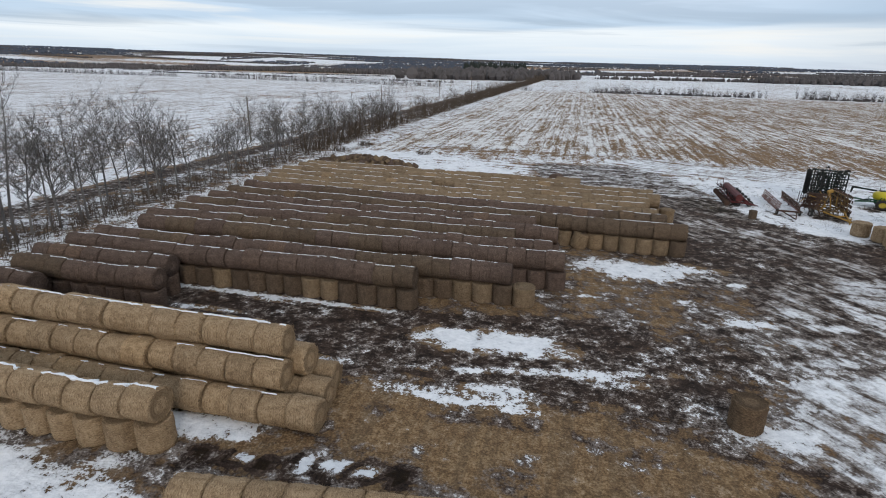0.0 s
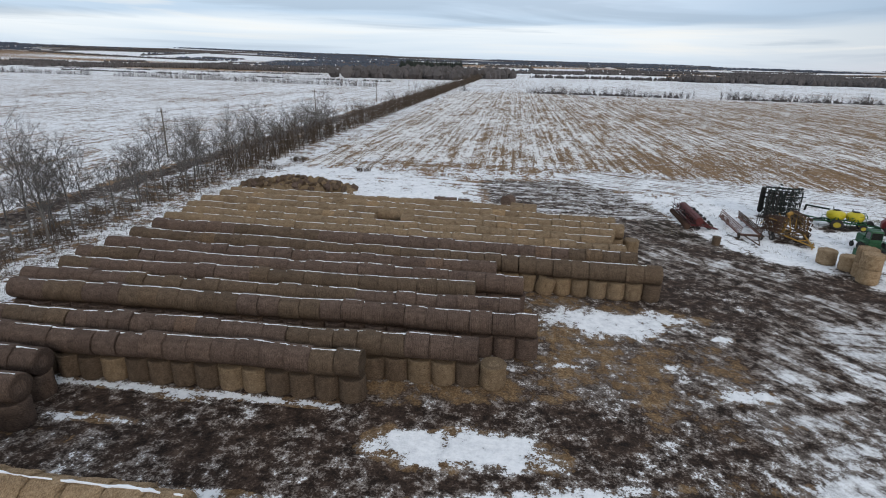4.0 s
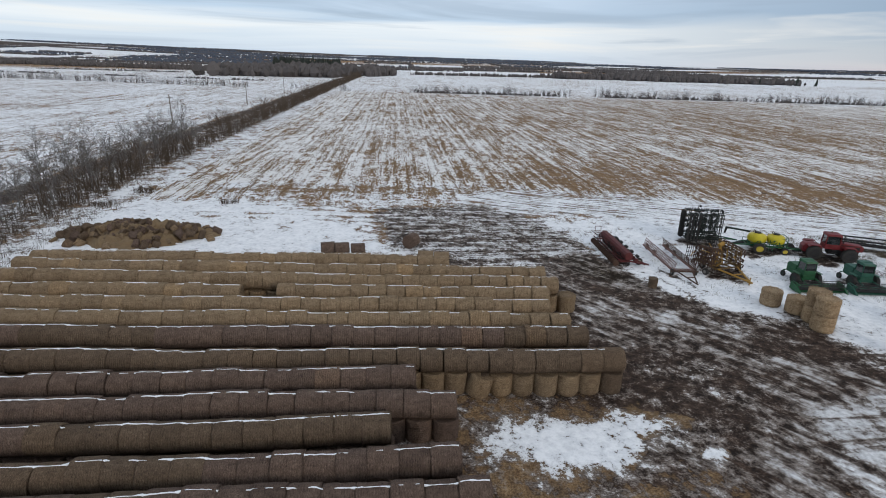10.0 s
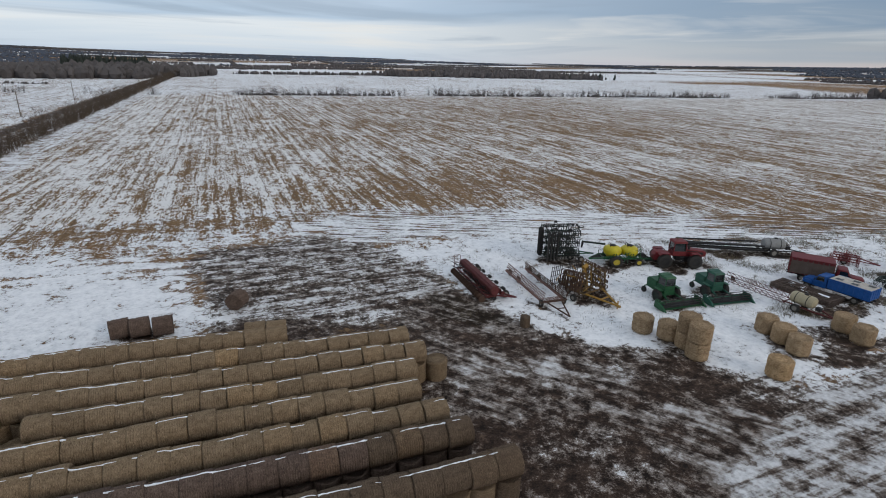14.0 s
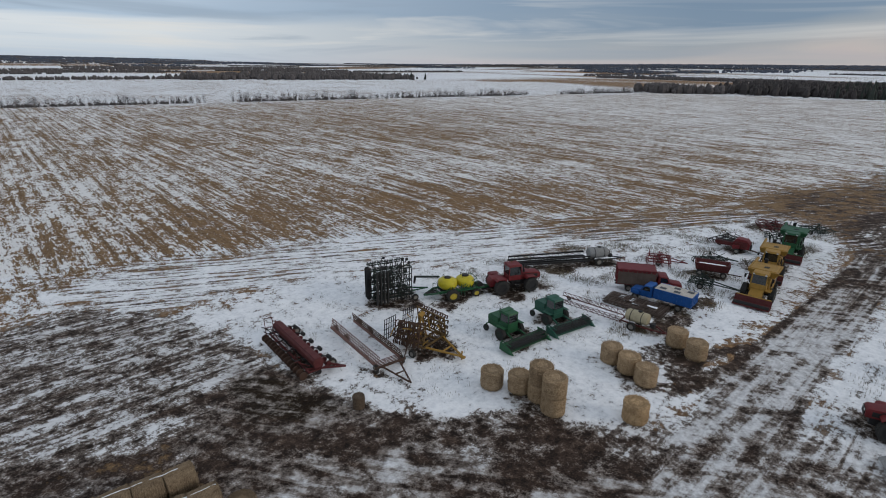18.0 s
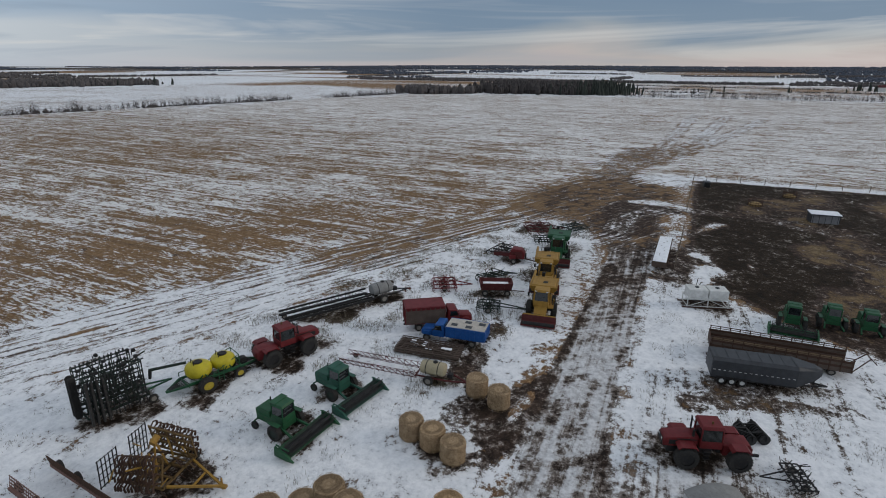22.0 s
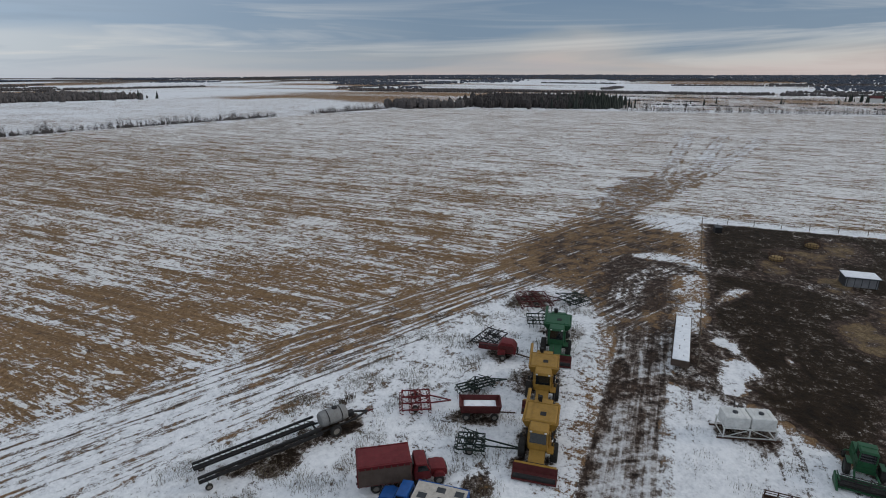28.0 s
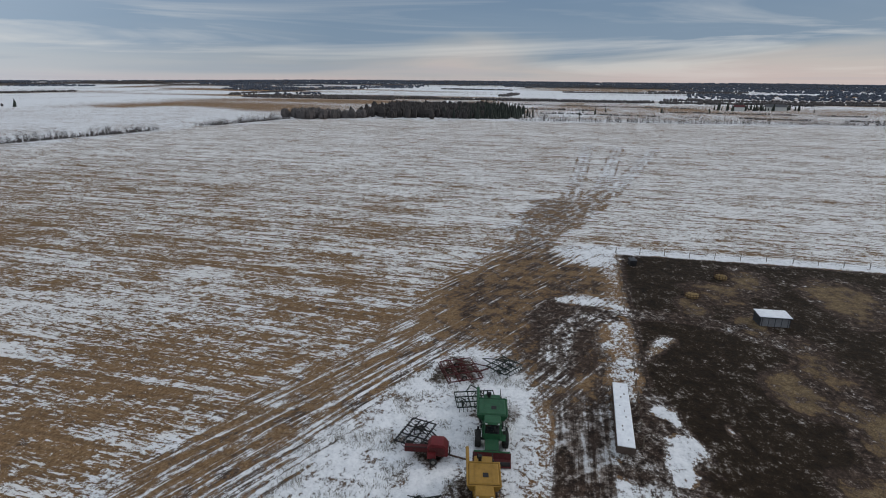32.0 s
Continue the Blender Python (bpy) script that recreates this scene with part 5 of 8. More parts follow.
def cab(parent, x, z, length, width, height, roof_mat, frame_mat, y=0.0):
    """A glazed operator's cab with corner posts and a roof."""
    c = part("cab", Shape().box(x, y, z, length, width, height * 0.32, top=0.98), frame_mat, parent, bevel=0.03)
    part("glazing", Shape().box(x, y, z + height * 0.32, length * 0.93, width * 0.93, height * 0.56, top=0.93), GLASS, c, "dark cab glass")
    for sx in (-1, 1):
        for sy in (-1, 1):
            part("corner_post", Shape().bar((x + sx * length * 0.475, y + sy * width * 0.475, z + height * 0.3), (x + sx * length * 0.445, y + sy * width * 0.445, z + height * 0.9), 0.09), frame_mat, c)
    part("roof", Shape().box(x, y, z + height * 0.87, length * 1.06, width * 1.06, height * 0.13, top=0.86), roof_mat, c, bevel=0.05)
    return c


def articulated_tractor(m, label):
    """A four-wheel-drive tractor that bends in the middle: hood and cab ahead, short frame behind."""
    t = thing("articulated_tractor", m, label, "tractor", "red tractors")
    part("front_chassis", Shape().box(1.3, 0, 0.75, 3.4, 1.0, 0.6), BLACK, t, bevel=0.04)
    hood = Shape().side([(0.75, 1.35), (3.35, 1.35), (3.4, 1.9), (3.2, 2.12), (0.75, 2.32)], -0.62, 0.62)
    h = part("hood", hood, RED, t, bevel=0.09, smooth=True)
    part("grille", Shape().box(3.41, 0, 1.42, 0.05, 0.95, 0.55), BLACK, h)
    for s in (-1, 1):
        part("side_screen", Shape().box(2.3, s * 0.625, 1.55, 1.3, 0.02, 0.4), BLACK, h)
        part("headlight", Shape().box(3.43, s * 0.33, 1.8, 0.04, 0.24, 0.14), WHITE, h)
        part("stripe", Shape().box(1.6, s * 0.632, 2.0, 1.5, 0.012, 0.09), BLACK, h)
    part("exhaust", Shape().tube((1.05, -0.5, 2.3), (1.05, -0.5, 3.35), 0.07, None, 8), BLACK, t, smooth=True)
    part("air_stack", Shape().tube((1.15, 0.45, 2.2), (1.15, 0.45, 2.8), 0.11, None, 8), BLACK, t, smooth=True)
    cab(t, -0.15, 1.45, 1.7, 1.65, 1.95, RED, RED)
    part("beacon", Shape().tube((-0.2, 0.3, 3.38), (-0.2, 0.3, 3.6), 0.09, 0.07, 8), OCHRE, t)
    rear = Shape().side([(-3.3, 0.8), (-1.15, 0.8), (-1.15, 1.7), (-2.0, 1.95), (-3.1, 1.85), (-3.35, 1.5)], -0.65, 0.65)
    part("rear_frame", rear, RED, t, bevel=0.07, smooth=True)
    part("hinge", Shape().tube((-1.1, 0, 0.7), (-1.1, 0, 1.5), 0.25, None, 10), BLACK, t, smooth=True)
    part("drawbar", Shape().bar((-3.2, 0, 0.55), (-4.2, 0, 0.5), 0.18), BLACK, t)
    for x in (1.75, -2.15):
        part("axle", Shape().tube((x, -1.3, 0.92), (x, 1.3, 0.92), 0.2, None, 8), BLACK, t)
        for s in (-1, 1):
            wheel(t, x, s * 1.32, 0.92, 0.68, BLACK, 22)
            part("fender", Shape().side([(x - 0.75, 1.78), (x - 0.5, 1.98), (x + 0.5, 1.98), (x + 0.75, 1.78), (x + 0.72, 1.72), (x + 0.48, 1.92), (x - 0.48, 1.92), (x - 0.72, 1.72)], s * 0.66, s * 1.55), RED, t)
    for s in (-1, 1):
        for k in range(3):
            part("step", Shape().box(0.15, s * 1.0, 0.7 + 0.32 * k, 0.5, 0.3, 0.05), BLACK, t)
        part("mirror", Shape().bar((0.6, s * 0.85, 2.6), (0.75, s * 1.2, 2.75), 0.05).box(0.75, s * 1.25, 2.55, 0.05, 0.2, 0.4), BLACK, t)
    return t


def air_cart(m):
    """A two-tank seed cart on a green frame with an auger arm."""
    t = thing("air_cart", m, "green air seeder cart with two yellow tanks and black lids", "seed cart")
    fr = Shape()
    for s in (-1, 1):
        fr.bar((-2.3, s * 0.75, 0.95), (2.4, s * 0.75, 0.95), 0.14, 0.2)
        fr.bar((2.4, s * 0.75, 0.95), (4.0, 0, 0.6), 0.14, 0.18)
        fr.bar((-2.3, s * 0.75, 0.95), (-3.6, 0, 0.6), 0.14, 0.18)
    for k in range(5):
        fr.bar((-2.2 + 1.1 * k, -0.75, 0.95), (-2.2 + 1.1 * k, 0.75, 0.95), 0.12)
    frame_ob = part("frame", fr, GREEN, t)
    for k, (x, r) in enumerate(((-1.0, 1.02), (0.98, 0.96))):
        b = part("tank", Shape().lathe([(0.0, 0.35), (0.22, r * 0.82), (0.45, r * 0.97), (0.6, r), (0.9, r), (1.12, r * 0.93), (1.28, r * 0.74), (1.38, r * 0.46), (1.42, r * 0.34)], 22, pose(x, 0, 1.05) @ Matrix.Diagonal((1.0, 1.08, 1.0, 1))), YELLOW, t, "moulded yellow tank", smooth=True)
        part("lid", Shape().lathe([(0, 0.36), (0.1, 0.38), (0.17, 0.3)], 16, pose(x, 0, 2.42)), BLACK, b, "round black lid", smooth=True)
        part("lid_frame", Shape().tube((x - 0.4, -0.3, 2.4), (x - 0.4, -0.3, 2.85), 0.03, None, 5).tube((x - 0.4, 0.3, 2.4), (x - 0.4, 0.3, 2.85), 0.03, None, 5).tube((x - 0.4, -0.3, 2.85), (x - 0.4, 0.3, 2.85), 0.03, None, 5), BLACK, b)
        for a in range(4):
            part("strap", Shape().bar((x + (0.1 if a > 1 else -0.1), (1.1 if a % 2 else -1.1) * r, 1.7), (x + (0.4 if a > 1 else -0.4), (0.8 if a % 2 else -0.8) * r, 1.0), 0.08), GREEN, b)
    rail = Shape()
    for p, q in (((2.0, -0.8, 1.05), (2.0, -0.8, 2.3)), ((2.0, 0.8, 1.05), (2.0, 0.8, 2.3)), ((2.0, -0.8, 2.3), (2.0, 0.8, 2.3)), ((2.0, 0.8, 2.3), (-0.2, 1.12, 1.5)), ((2.0, -0.8, 2.3), (-0.2, -1.12, 1.5)), ((-2.2, 1.15, 1.35), (2.0, 1.1, 1.35)), ((-2.2, -1.15, 1.35), (2.0, -1.1, 1.35)), ((-2.2, -1.15, 0.95), (-2.2, -1.15, 1.35)), ((-2.2, 1.15, 0.95), (-2.2, 1.15, 1.35)), ((2.0, -0.8, 1.7), (2.0, 0.8, 1.7))):
        rail.tube(p, q, 0.04, None, 5)
    part("guard_rail", rail, GREEN, t)
    arm = part("auger", Shape().tube((-1.6, 0.85, 2.3), (-4.2, 1.4, 2.45), 0.13, None, 10), DARK_GREEN, t, smooth=True)
    part("spout", Shape().tube((-4.1, 1.38, 2.45), (-4.2, 1.4, 1.6), 0.14, 0.11, 10), BLACK, arm, smooth=True)
    for s in (-1, 1):
        wheel(t, -0.9, s * 1.35, 0.72, 0.55, RIM_YELLOW, 18)
        wheel(t, 1.9, s * 0.95, 0.48, 0.32, RIM_YELLOW, 14)
    part("axle", Shape().tube((-0.9, -1.3, 0.72), (-0.9, 1.3, 0.72), 0.1, None, 8), BLACK, t)
    part("fan_housing", Shape().tube((2.6, -0.25, 1.05), (2.6, 0.25, 1.05), 0.38, None, 14), BLACK, t, smooth=True)
    part("ladder", Shape().bar((0.1, -1.15, 0.5), (0.1, -1.2, 2.0), 0.05).bar((0.5, -1.15, 0.5), (0.5, -1.2, 2.0), 0.05).bar((0.1, -1.17, 0.9), (0.5, -1.17, 0.9), 0.04).bar((0.1, -1.17, 1.4), (0.5, -1.17, 1.4), 0.04), GREEN, t)
    for k in range(5):
        part("hose", Shape().tube((2.3, -0.5 + 0.25 * k, 1.15), (3.3, -0.15 + 0.08 * k, 0.8), 0.05, None, 5), BLACK, t)
        part("hose", Shape().tube((-2.0, -0.5 + 0.25 * k, 1.0), (-3.4, -0.15 + 0.08 * k, 0.75), 0.05, None, 5), BLACK, t)
    return t


def tine(s, p, lean=1.0, k=1.0):
    """A C-shaped shank with a point."""
    x, y, z = p
    s.bar((x, y, z), (x - 0.25 * lean * k, y, z - 0.12 * k), 0.05)
    s.bar((x - 0.25 * lean * k, y, z - 0.12 * k), (x - 0.2 * lean * k, y, z - 0.45 * k), 0.05)
    s.bar((x - 0.2 * lean * k, y, z - 0.45 * k), (x + 0.12 * lean * k, y, z - 0.62 * k), 0.05)
    return s


def folded_wing(parent, mat, mat2, length, height, y, rows_, cols, seed, shanks=True, label="", lean=0.0):
    """A wing of a cultivator folded upright: a lattice of bars with shanks that point outwards."""
    rnd = random.Random(seed)
    wing = part("wing", Shape().bar((-length / 2, y, 1.0), (length / 2, y, 1.0), 0.10), mat, parent, label, at=pose(0, y, 0.9, lean, lean * 0.4) @ pose(0, -y, -0.9))
    for j in range(1, rows_):
        z = 1.0 + (height - 1.0) * j / (rows_ - 1)
        part("rail", Shape().bar((-length / 2, y, z), (length / 2, y, z), 0.10), mat, wing)
    for i in range(cols):
        x = -length / 2 + length * i / (cols - 1)
        part("upright", Shape().bar((x, y + 0.02, 0.9), (x, y + 0.02, height + 0.1), 0.08), mat, wing)
        if i < cols - 1 and i % 2 == 0:
            part("brace", Shape().bar((x, y - 0.03, 1.0), (x + length / (cols - 1), y - 0.03, height), 0.05), mat, wing)
    if shanks:
        side = 1 if y > 0 else -1
        for j in range(rows_):
            z = 1.0 + (height - 1.0) * j / (rows_ - 1)
            n = 2 * cols
            if j == 0:
                one = Shape().bar((0, 0, 0), (0, side * 0.35, 0.12), 0.06).bar((0, side * 0.35, 0.12), (0, side * 0.62, -0.12), 0.07).bar((0, side * 0.62, -0.12), (0, side * 0.5, -0.4), 0.09).mesh("shank", mat2)
            for i in range(n):
                ob = new("shank", one)
                ob.parent = wing
                ob.matrix_basis = pose(-length / 2 + length * (i + 0.5) / n, y, z, rnd.uniform(-6, 6), 0, rnd.uniform(-6, 6))
    return wing


def folded_drill(m):
    """A wide air drill with its wings folded upright, rows of black packers on the outside."""
    t = thing("folded_air_drill", m, "tall green air drill with wings folded upright and black packer wheels", "air drill")
    base = Shape()
    for y in (-1.9, -0.7, 0.7, 1.9):
        base.bar((-2.4, y, 0.85), (2.4, y, 0.85), 0.13)
    for x in (-2.4, -0.8, 0.8, 2.4):
        base.bar((x, -2.0, 0.85), (x, 2.0, 0.85), 0.13)
    part("centre_frame", base, DARK_GREEN, t)
    for y, seed in ((-2.0, 1), (-1.2, 2), (1.2, 3), (2.0, 4)):
        folded_wing(t, DARK_GREEN, BLACK, 4.4, 4.3, y, 5, 7, seed, abs(y) > 1.5)
    for k in range(15):
        for y in (-0.55, 0.15):
            w = Shape()
            w.lathe([(-0.09, 0.1), (-0.09, 0.27), (0, 0.3), (0.09, 0.27), (0.09, 0.1)], 12, pose(-2.75, y, 0.9 + 0.24 * k, 90))
            part("packer_wheel", w, RUBBER, t, smooth=True)
        part("packer_arm", Shape().bar((-2.3, -0.2, 0.9 + 0.24 * k), (-2.75, -0.2, 0.9 + 0.24 * k), 0.06), BLACK, t)
    pack = Shape().lathe([(-0.08, 0.1), (-0.08, 0.25), (0, 0.28), (0.08, 0.25), (0.08, 0.1)], 12, pose(0, 0, 0, 0, 90)).mesh("packer_wheel", RUBBER, True)
    for j in range(4):
        for k in range(14):
            ob = new("packer_wheel", pack)
            ob.parent = t
            ob.matrix_basis = pose(-2.3 + 0.42 * j, -2.75 - 0.1 * (k % 2), 0.7 + 0.27 * k)
        part("packer_bar", Shape().bar((-2.3 + 0.42 * j, -2.6, 0.5), (-2.3 + 0.42 * j, -2.6, 4.4), 0.08), BLACK, t)
    rnd = random.Random(31)
    for k in range(34):
        x, y, z = rnd.uniform(-2.3, 2.2), rnd.uniform(-2.2, 2.2), rnd.uniform(1.0, 3.9)
        hose = Shape()
        p = Vector((x, y, z))
        for j in range(4):
            q = p + Vector((rnd.uniform(-0.3, 0.3), rnd.uniform(-0.35, 0.35), rnd.uniform(-0.35, 0.5)))
            hose.tube(p, q, 0.045, None, 5)
            p = q
        part("air_hose", hose, BLACK, t, "black air hose")
    for x in (-2.0, -1.1, 0.1, 1.2, 2.1):
        for z in (2.2, 3.7):
            part("distributor", Shape().lathe([(0, 0.08), (0.1, 0.2), (0.2, 0.2), (0.28, 0.1)], 10, pose(x, rnd.uniform(-1.6, 1.6), z + rnd.uniform(0, 0.8))), BLACK, t, smooth=True)
    for x, y, l in ((-1.4, -1.9, 0.5), (0.6, -1.9, 0.35), (1.7, -1.9, 0.7), (-0.4, 1.9, 0.6), (2.2, 0.5, 0.4)):
        part("marker_arm", Shape().bar((x, y, 4.2), (x + rnd.uniform(-0.2, 0.5), y, 4.3 + l), 0.07).tube((x + 0.2, y - 0.1, 4.2 + l), (x + 0.2, y + 0.1, 4.2 + l), 0.17, None, 10), BLACK, t)
    for x in (-2.2, 0, 2.2):
        part("top_link", Shape().bar((x, -2.0, 4.3), (x, -1.2, 4.4), 0.09), DARK_GREEN, t)
        part("top_link", Shape().bar((x, 1.2, 4.4), (x, 2.0, 4.3), 0.09), DARK_GREEN, t)
    part("air_pipe", Shape().tube((1.5, -1.2, 4.4), (3.0, -0.7, 4.6), 0.06, None, 6), DARK_GREEN, t)
    part("air_pipe", Shape().tube((2.2, 1.2, 3.2), (3.2, 1.0, 3.3), 0.07, None, 6), DARK_GREEN, t)
    part("tower", Shape().bar((0, -0.6, 0.9), (0, 0, 3.2), 0.14).bar((0, 0.6, 0.9), (0, 0, 3.2), 0.14).tube((0, 0, 3.1), (0, 0, 3.6), 0.3, None, 12), DARK_GREEN, t)
    for x, y in ((-1.5, -0.9), (-1.5, 0.9), (1.5, -0.9), (1.5, 0.9)):
        wheel(t, x, y, 0.42, 0.3, RIM, 12)
    for y in (-2.2, 2.2):
        wheel(t, 2.6, y, 0.42, 0.3, RIM, 12)
    part("tongue", Shape().bar((2.4, -0.8, 0.85), (5.0, 0, 0.6), 0.14).bar((2.4, 0.8, 0.85), (5.0, 0, 0.6), 0.14), GREEN, t)
    return t


def yellow_cultivator(m):
    """An old cultivator with folded wings and tine harrows behind it."""
    t = thing("cultivator", m, "old mustard-yellow cultivator with folded wings and rusty shanks", "cultivator")
    base = Shape()
    for x in (-1.6, -0.6, 0.4, 1.4):
        base.bar((x, -1.5, 0.8), (x, 1.5, 0.8), 0.12)
    for y in (-1.4, -0.5, 0.5, 1.4):
        base.bar((-1.8, y, 0.8), (1.5, y, 0.8), 0.12)
    part("centre_frame", base, OCHRE, t)
    for x in (-1.6, -0.6, 0.4, 1.4):
        for k in range(6):
            part("shank", tine(Shape(), (x, -1.35 + 0.54 * k, 0.8)), RUST, t)
    folded_wing(t, OCHRE, RUST, 3.0, 2.5, -1.5, 4, 6, 8, lean=-24)
    folded_wing(t, OCHRE, RUST, 3.0, 2.8, 1.5, 4, 6, 9, lean=13)
    part("tongue", Shape().bar((1.5, -1.2, 0.8), (4.4, 0, 0.45), 0.13).bar((1.5, 1.2, 0.8), (4.4, 0, 0.45), 0.13).bar((2.8, -0.6, 0.62), (2.8, 0.6, 0.62), 0.1), MUSTARD, t)
    part("hitch_jack", Shape().tube((4.2, 0.2, 0), (4.2, 0.2, 0.8), 0.06, None, 8).box(4.4, 0, 0.35, 0.5, 0.25, 0.15), MUSTARD, t)
    part("tower", Shape().bar((0.2, -0.5, 0.8), (0, 0, 2.9), 0.1).bar((0.2, 0.5, 0.8), (0, 0, 2.9), 0.1).tube((0, -0.2, 2.8), (0, 0.3, 3.0), 0.22, None, 10), MUSTARD, t)
    for s in (-1, 1):
        rack = part("tine_rack", Shape().bar((-2.6, s * 1.2 - 0.75, 0.4), (-2.6, s * 1.2 + 0.75, 0.4), 0.05), BLACK, t, "upright black tine harrow")
        for k in range(6):
            part("rack_post", Shape().bar((-2.6, s * 1.2 - 0.7 + 0.28 * k, 0.3), (-2.45, s * 1.2 - 0.7 + 0.28 * k, 2.4), 0.05), BLACK, rack)
        for k in range(1, 5):
            part("rack_bar", Shape().bar((-2.6 + 0.03 * k, s * 1.2 - 0.75, 0.4 + 0.48 * k), (-2.6 + 0.03 * k, s * 1.2 + 0.75, 0.4 + 0.48 * k), 0.04), BLACK, rack)
        wheel(t, -0.9, s * 1.0, 0.38, 0.26, RIM, 12)
        wheel(t, 0.8, s * 2.1, 0.36, 0.26, RIM, 12)
    rnd = random.Random(27)
    for k in range(30):
        x, y, a = rnd.uniform(-1.8, 1.5), rnd.uniform(-1.7, 1.7), rnd.uniform(0, 6.28)
        q, z = rnd.uniform(0.4, 1.2), rnd.uniform(0.8, 2.2)
        part("linkage", Shape().bar((x, y, z), (x + q * math.cos(a), y + q * math.sin(a), z + rnd.uniform(-0.5, 0.6)), 0.07), rnd.choice((OCHRE, RUST, RUST, MUSTARD)), t)
    for k in range(4):
        part("ram", Shape().tube((0.3, -0.9 + 0.6 * k, 1.1), (-0.2, -1.2 + 0.8 * k, 2.2), 0.06, None, 6), MUSTARD, t)
    return t


def drag_harrow(m):
    """Two long folded harrow gangs joined by a front bar, their tine grids tipped up."""
    t = thing("drag_harrow", m, "bleached red diamond harrow folded along two beams", "harrow")
    for y, w, l in ((-1.15, 1, 8.4), (1.15, -1, 8.4)):
        beam = part("beam", Shape().bar((-l / 2, y, 0.5), (l / 2, y, 0.5), 0.16), PINK_STEEL, t)
        for k in range(5):
            g = Shape()
            x0, x1 = -l / 2 + l / 5 * k + 0.06, -l / 2 + l / 5 * (k + 1) - 0.06
            for j in range(5):
                q = j / 4
                g.bar((x0, y + w * 0.16 * q, 0.5 + 0.85 * q), (x1, y + w * 0.16 * q, 0.5 + 0.85 * q), 0.045)
            for i in range(7):
                x = x0 + (x1 - x0) * i / 6
                g.bar((x, y, 0.45), (x + 0.08, y + w * 0.18, 1.42), 0.04)
            part("tine_grid", g, PINK_STEEL if w > 0 else RUST, beam)
        for x in (-3.9, -1.8):
            wheel(t, x, y + 0.35, 0.36, 0.22, RIM, 12)
    g = Shape()
    for k in range(6):
        g.bar((3.1 + 0.22 * k, -1.1, 0.35 + 0.02 * k), (3.1 + 0.22 * k, 1.1, 0.35 + 0.02 * k), 0.04)
    for k in range(7):
        g.bar((3.0, -1.05 + 0.35 * k, 0.35), (4.3, -1.05 + 0.35 * k, 0.5), 0.035)
    part("front_grid", g, PINK_STEEL, t)
    part("front_bar", Shape().bar((4.2, -1.4, 0.5), (4.2, 1.4, 0.5), 0.16), RUST, t)
    part("tongue", Shape().bar((4.2, -0.8, 0.5), (7.2, 0, 0.3), 0.1).bar((4.2, 0.8, 0.5), (7.2, 0, 0.3), 0.1).bar((5.6, -0.45, 0.4), (5.6, 0.45, 0.4), 0.08), RUST, t)
    part("mast", Shape().tube((4.9, 0.6, 0.4), (5.3, 0.9, 2.2), 0.05, None, 6), RUST, t)
    for s in (-1, 1):
        wheel(t, 4.0, s * 1.2, 0.34, 0.2, RIM, 12)
    return t


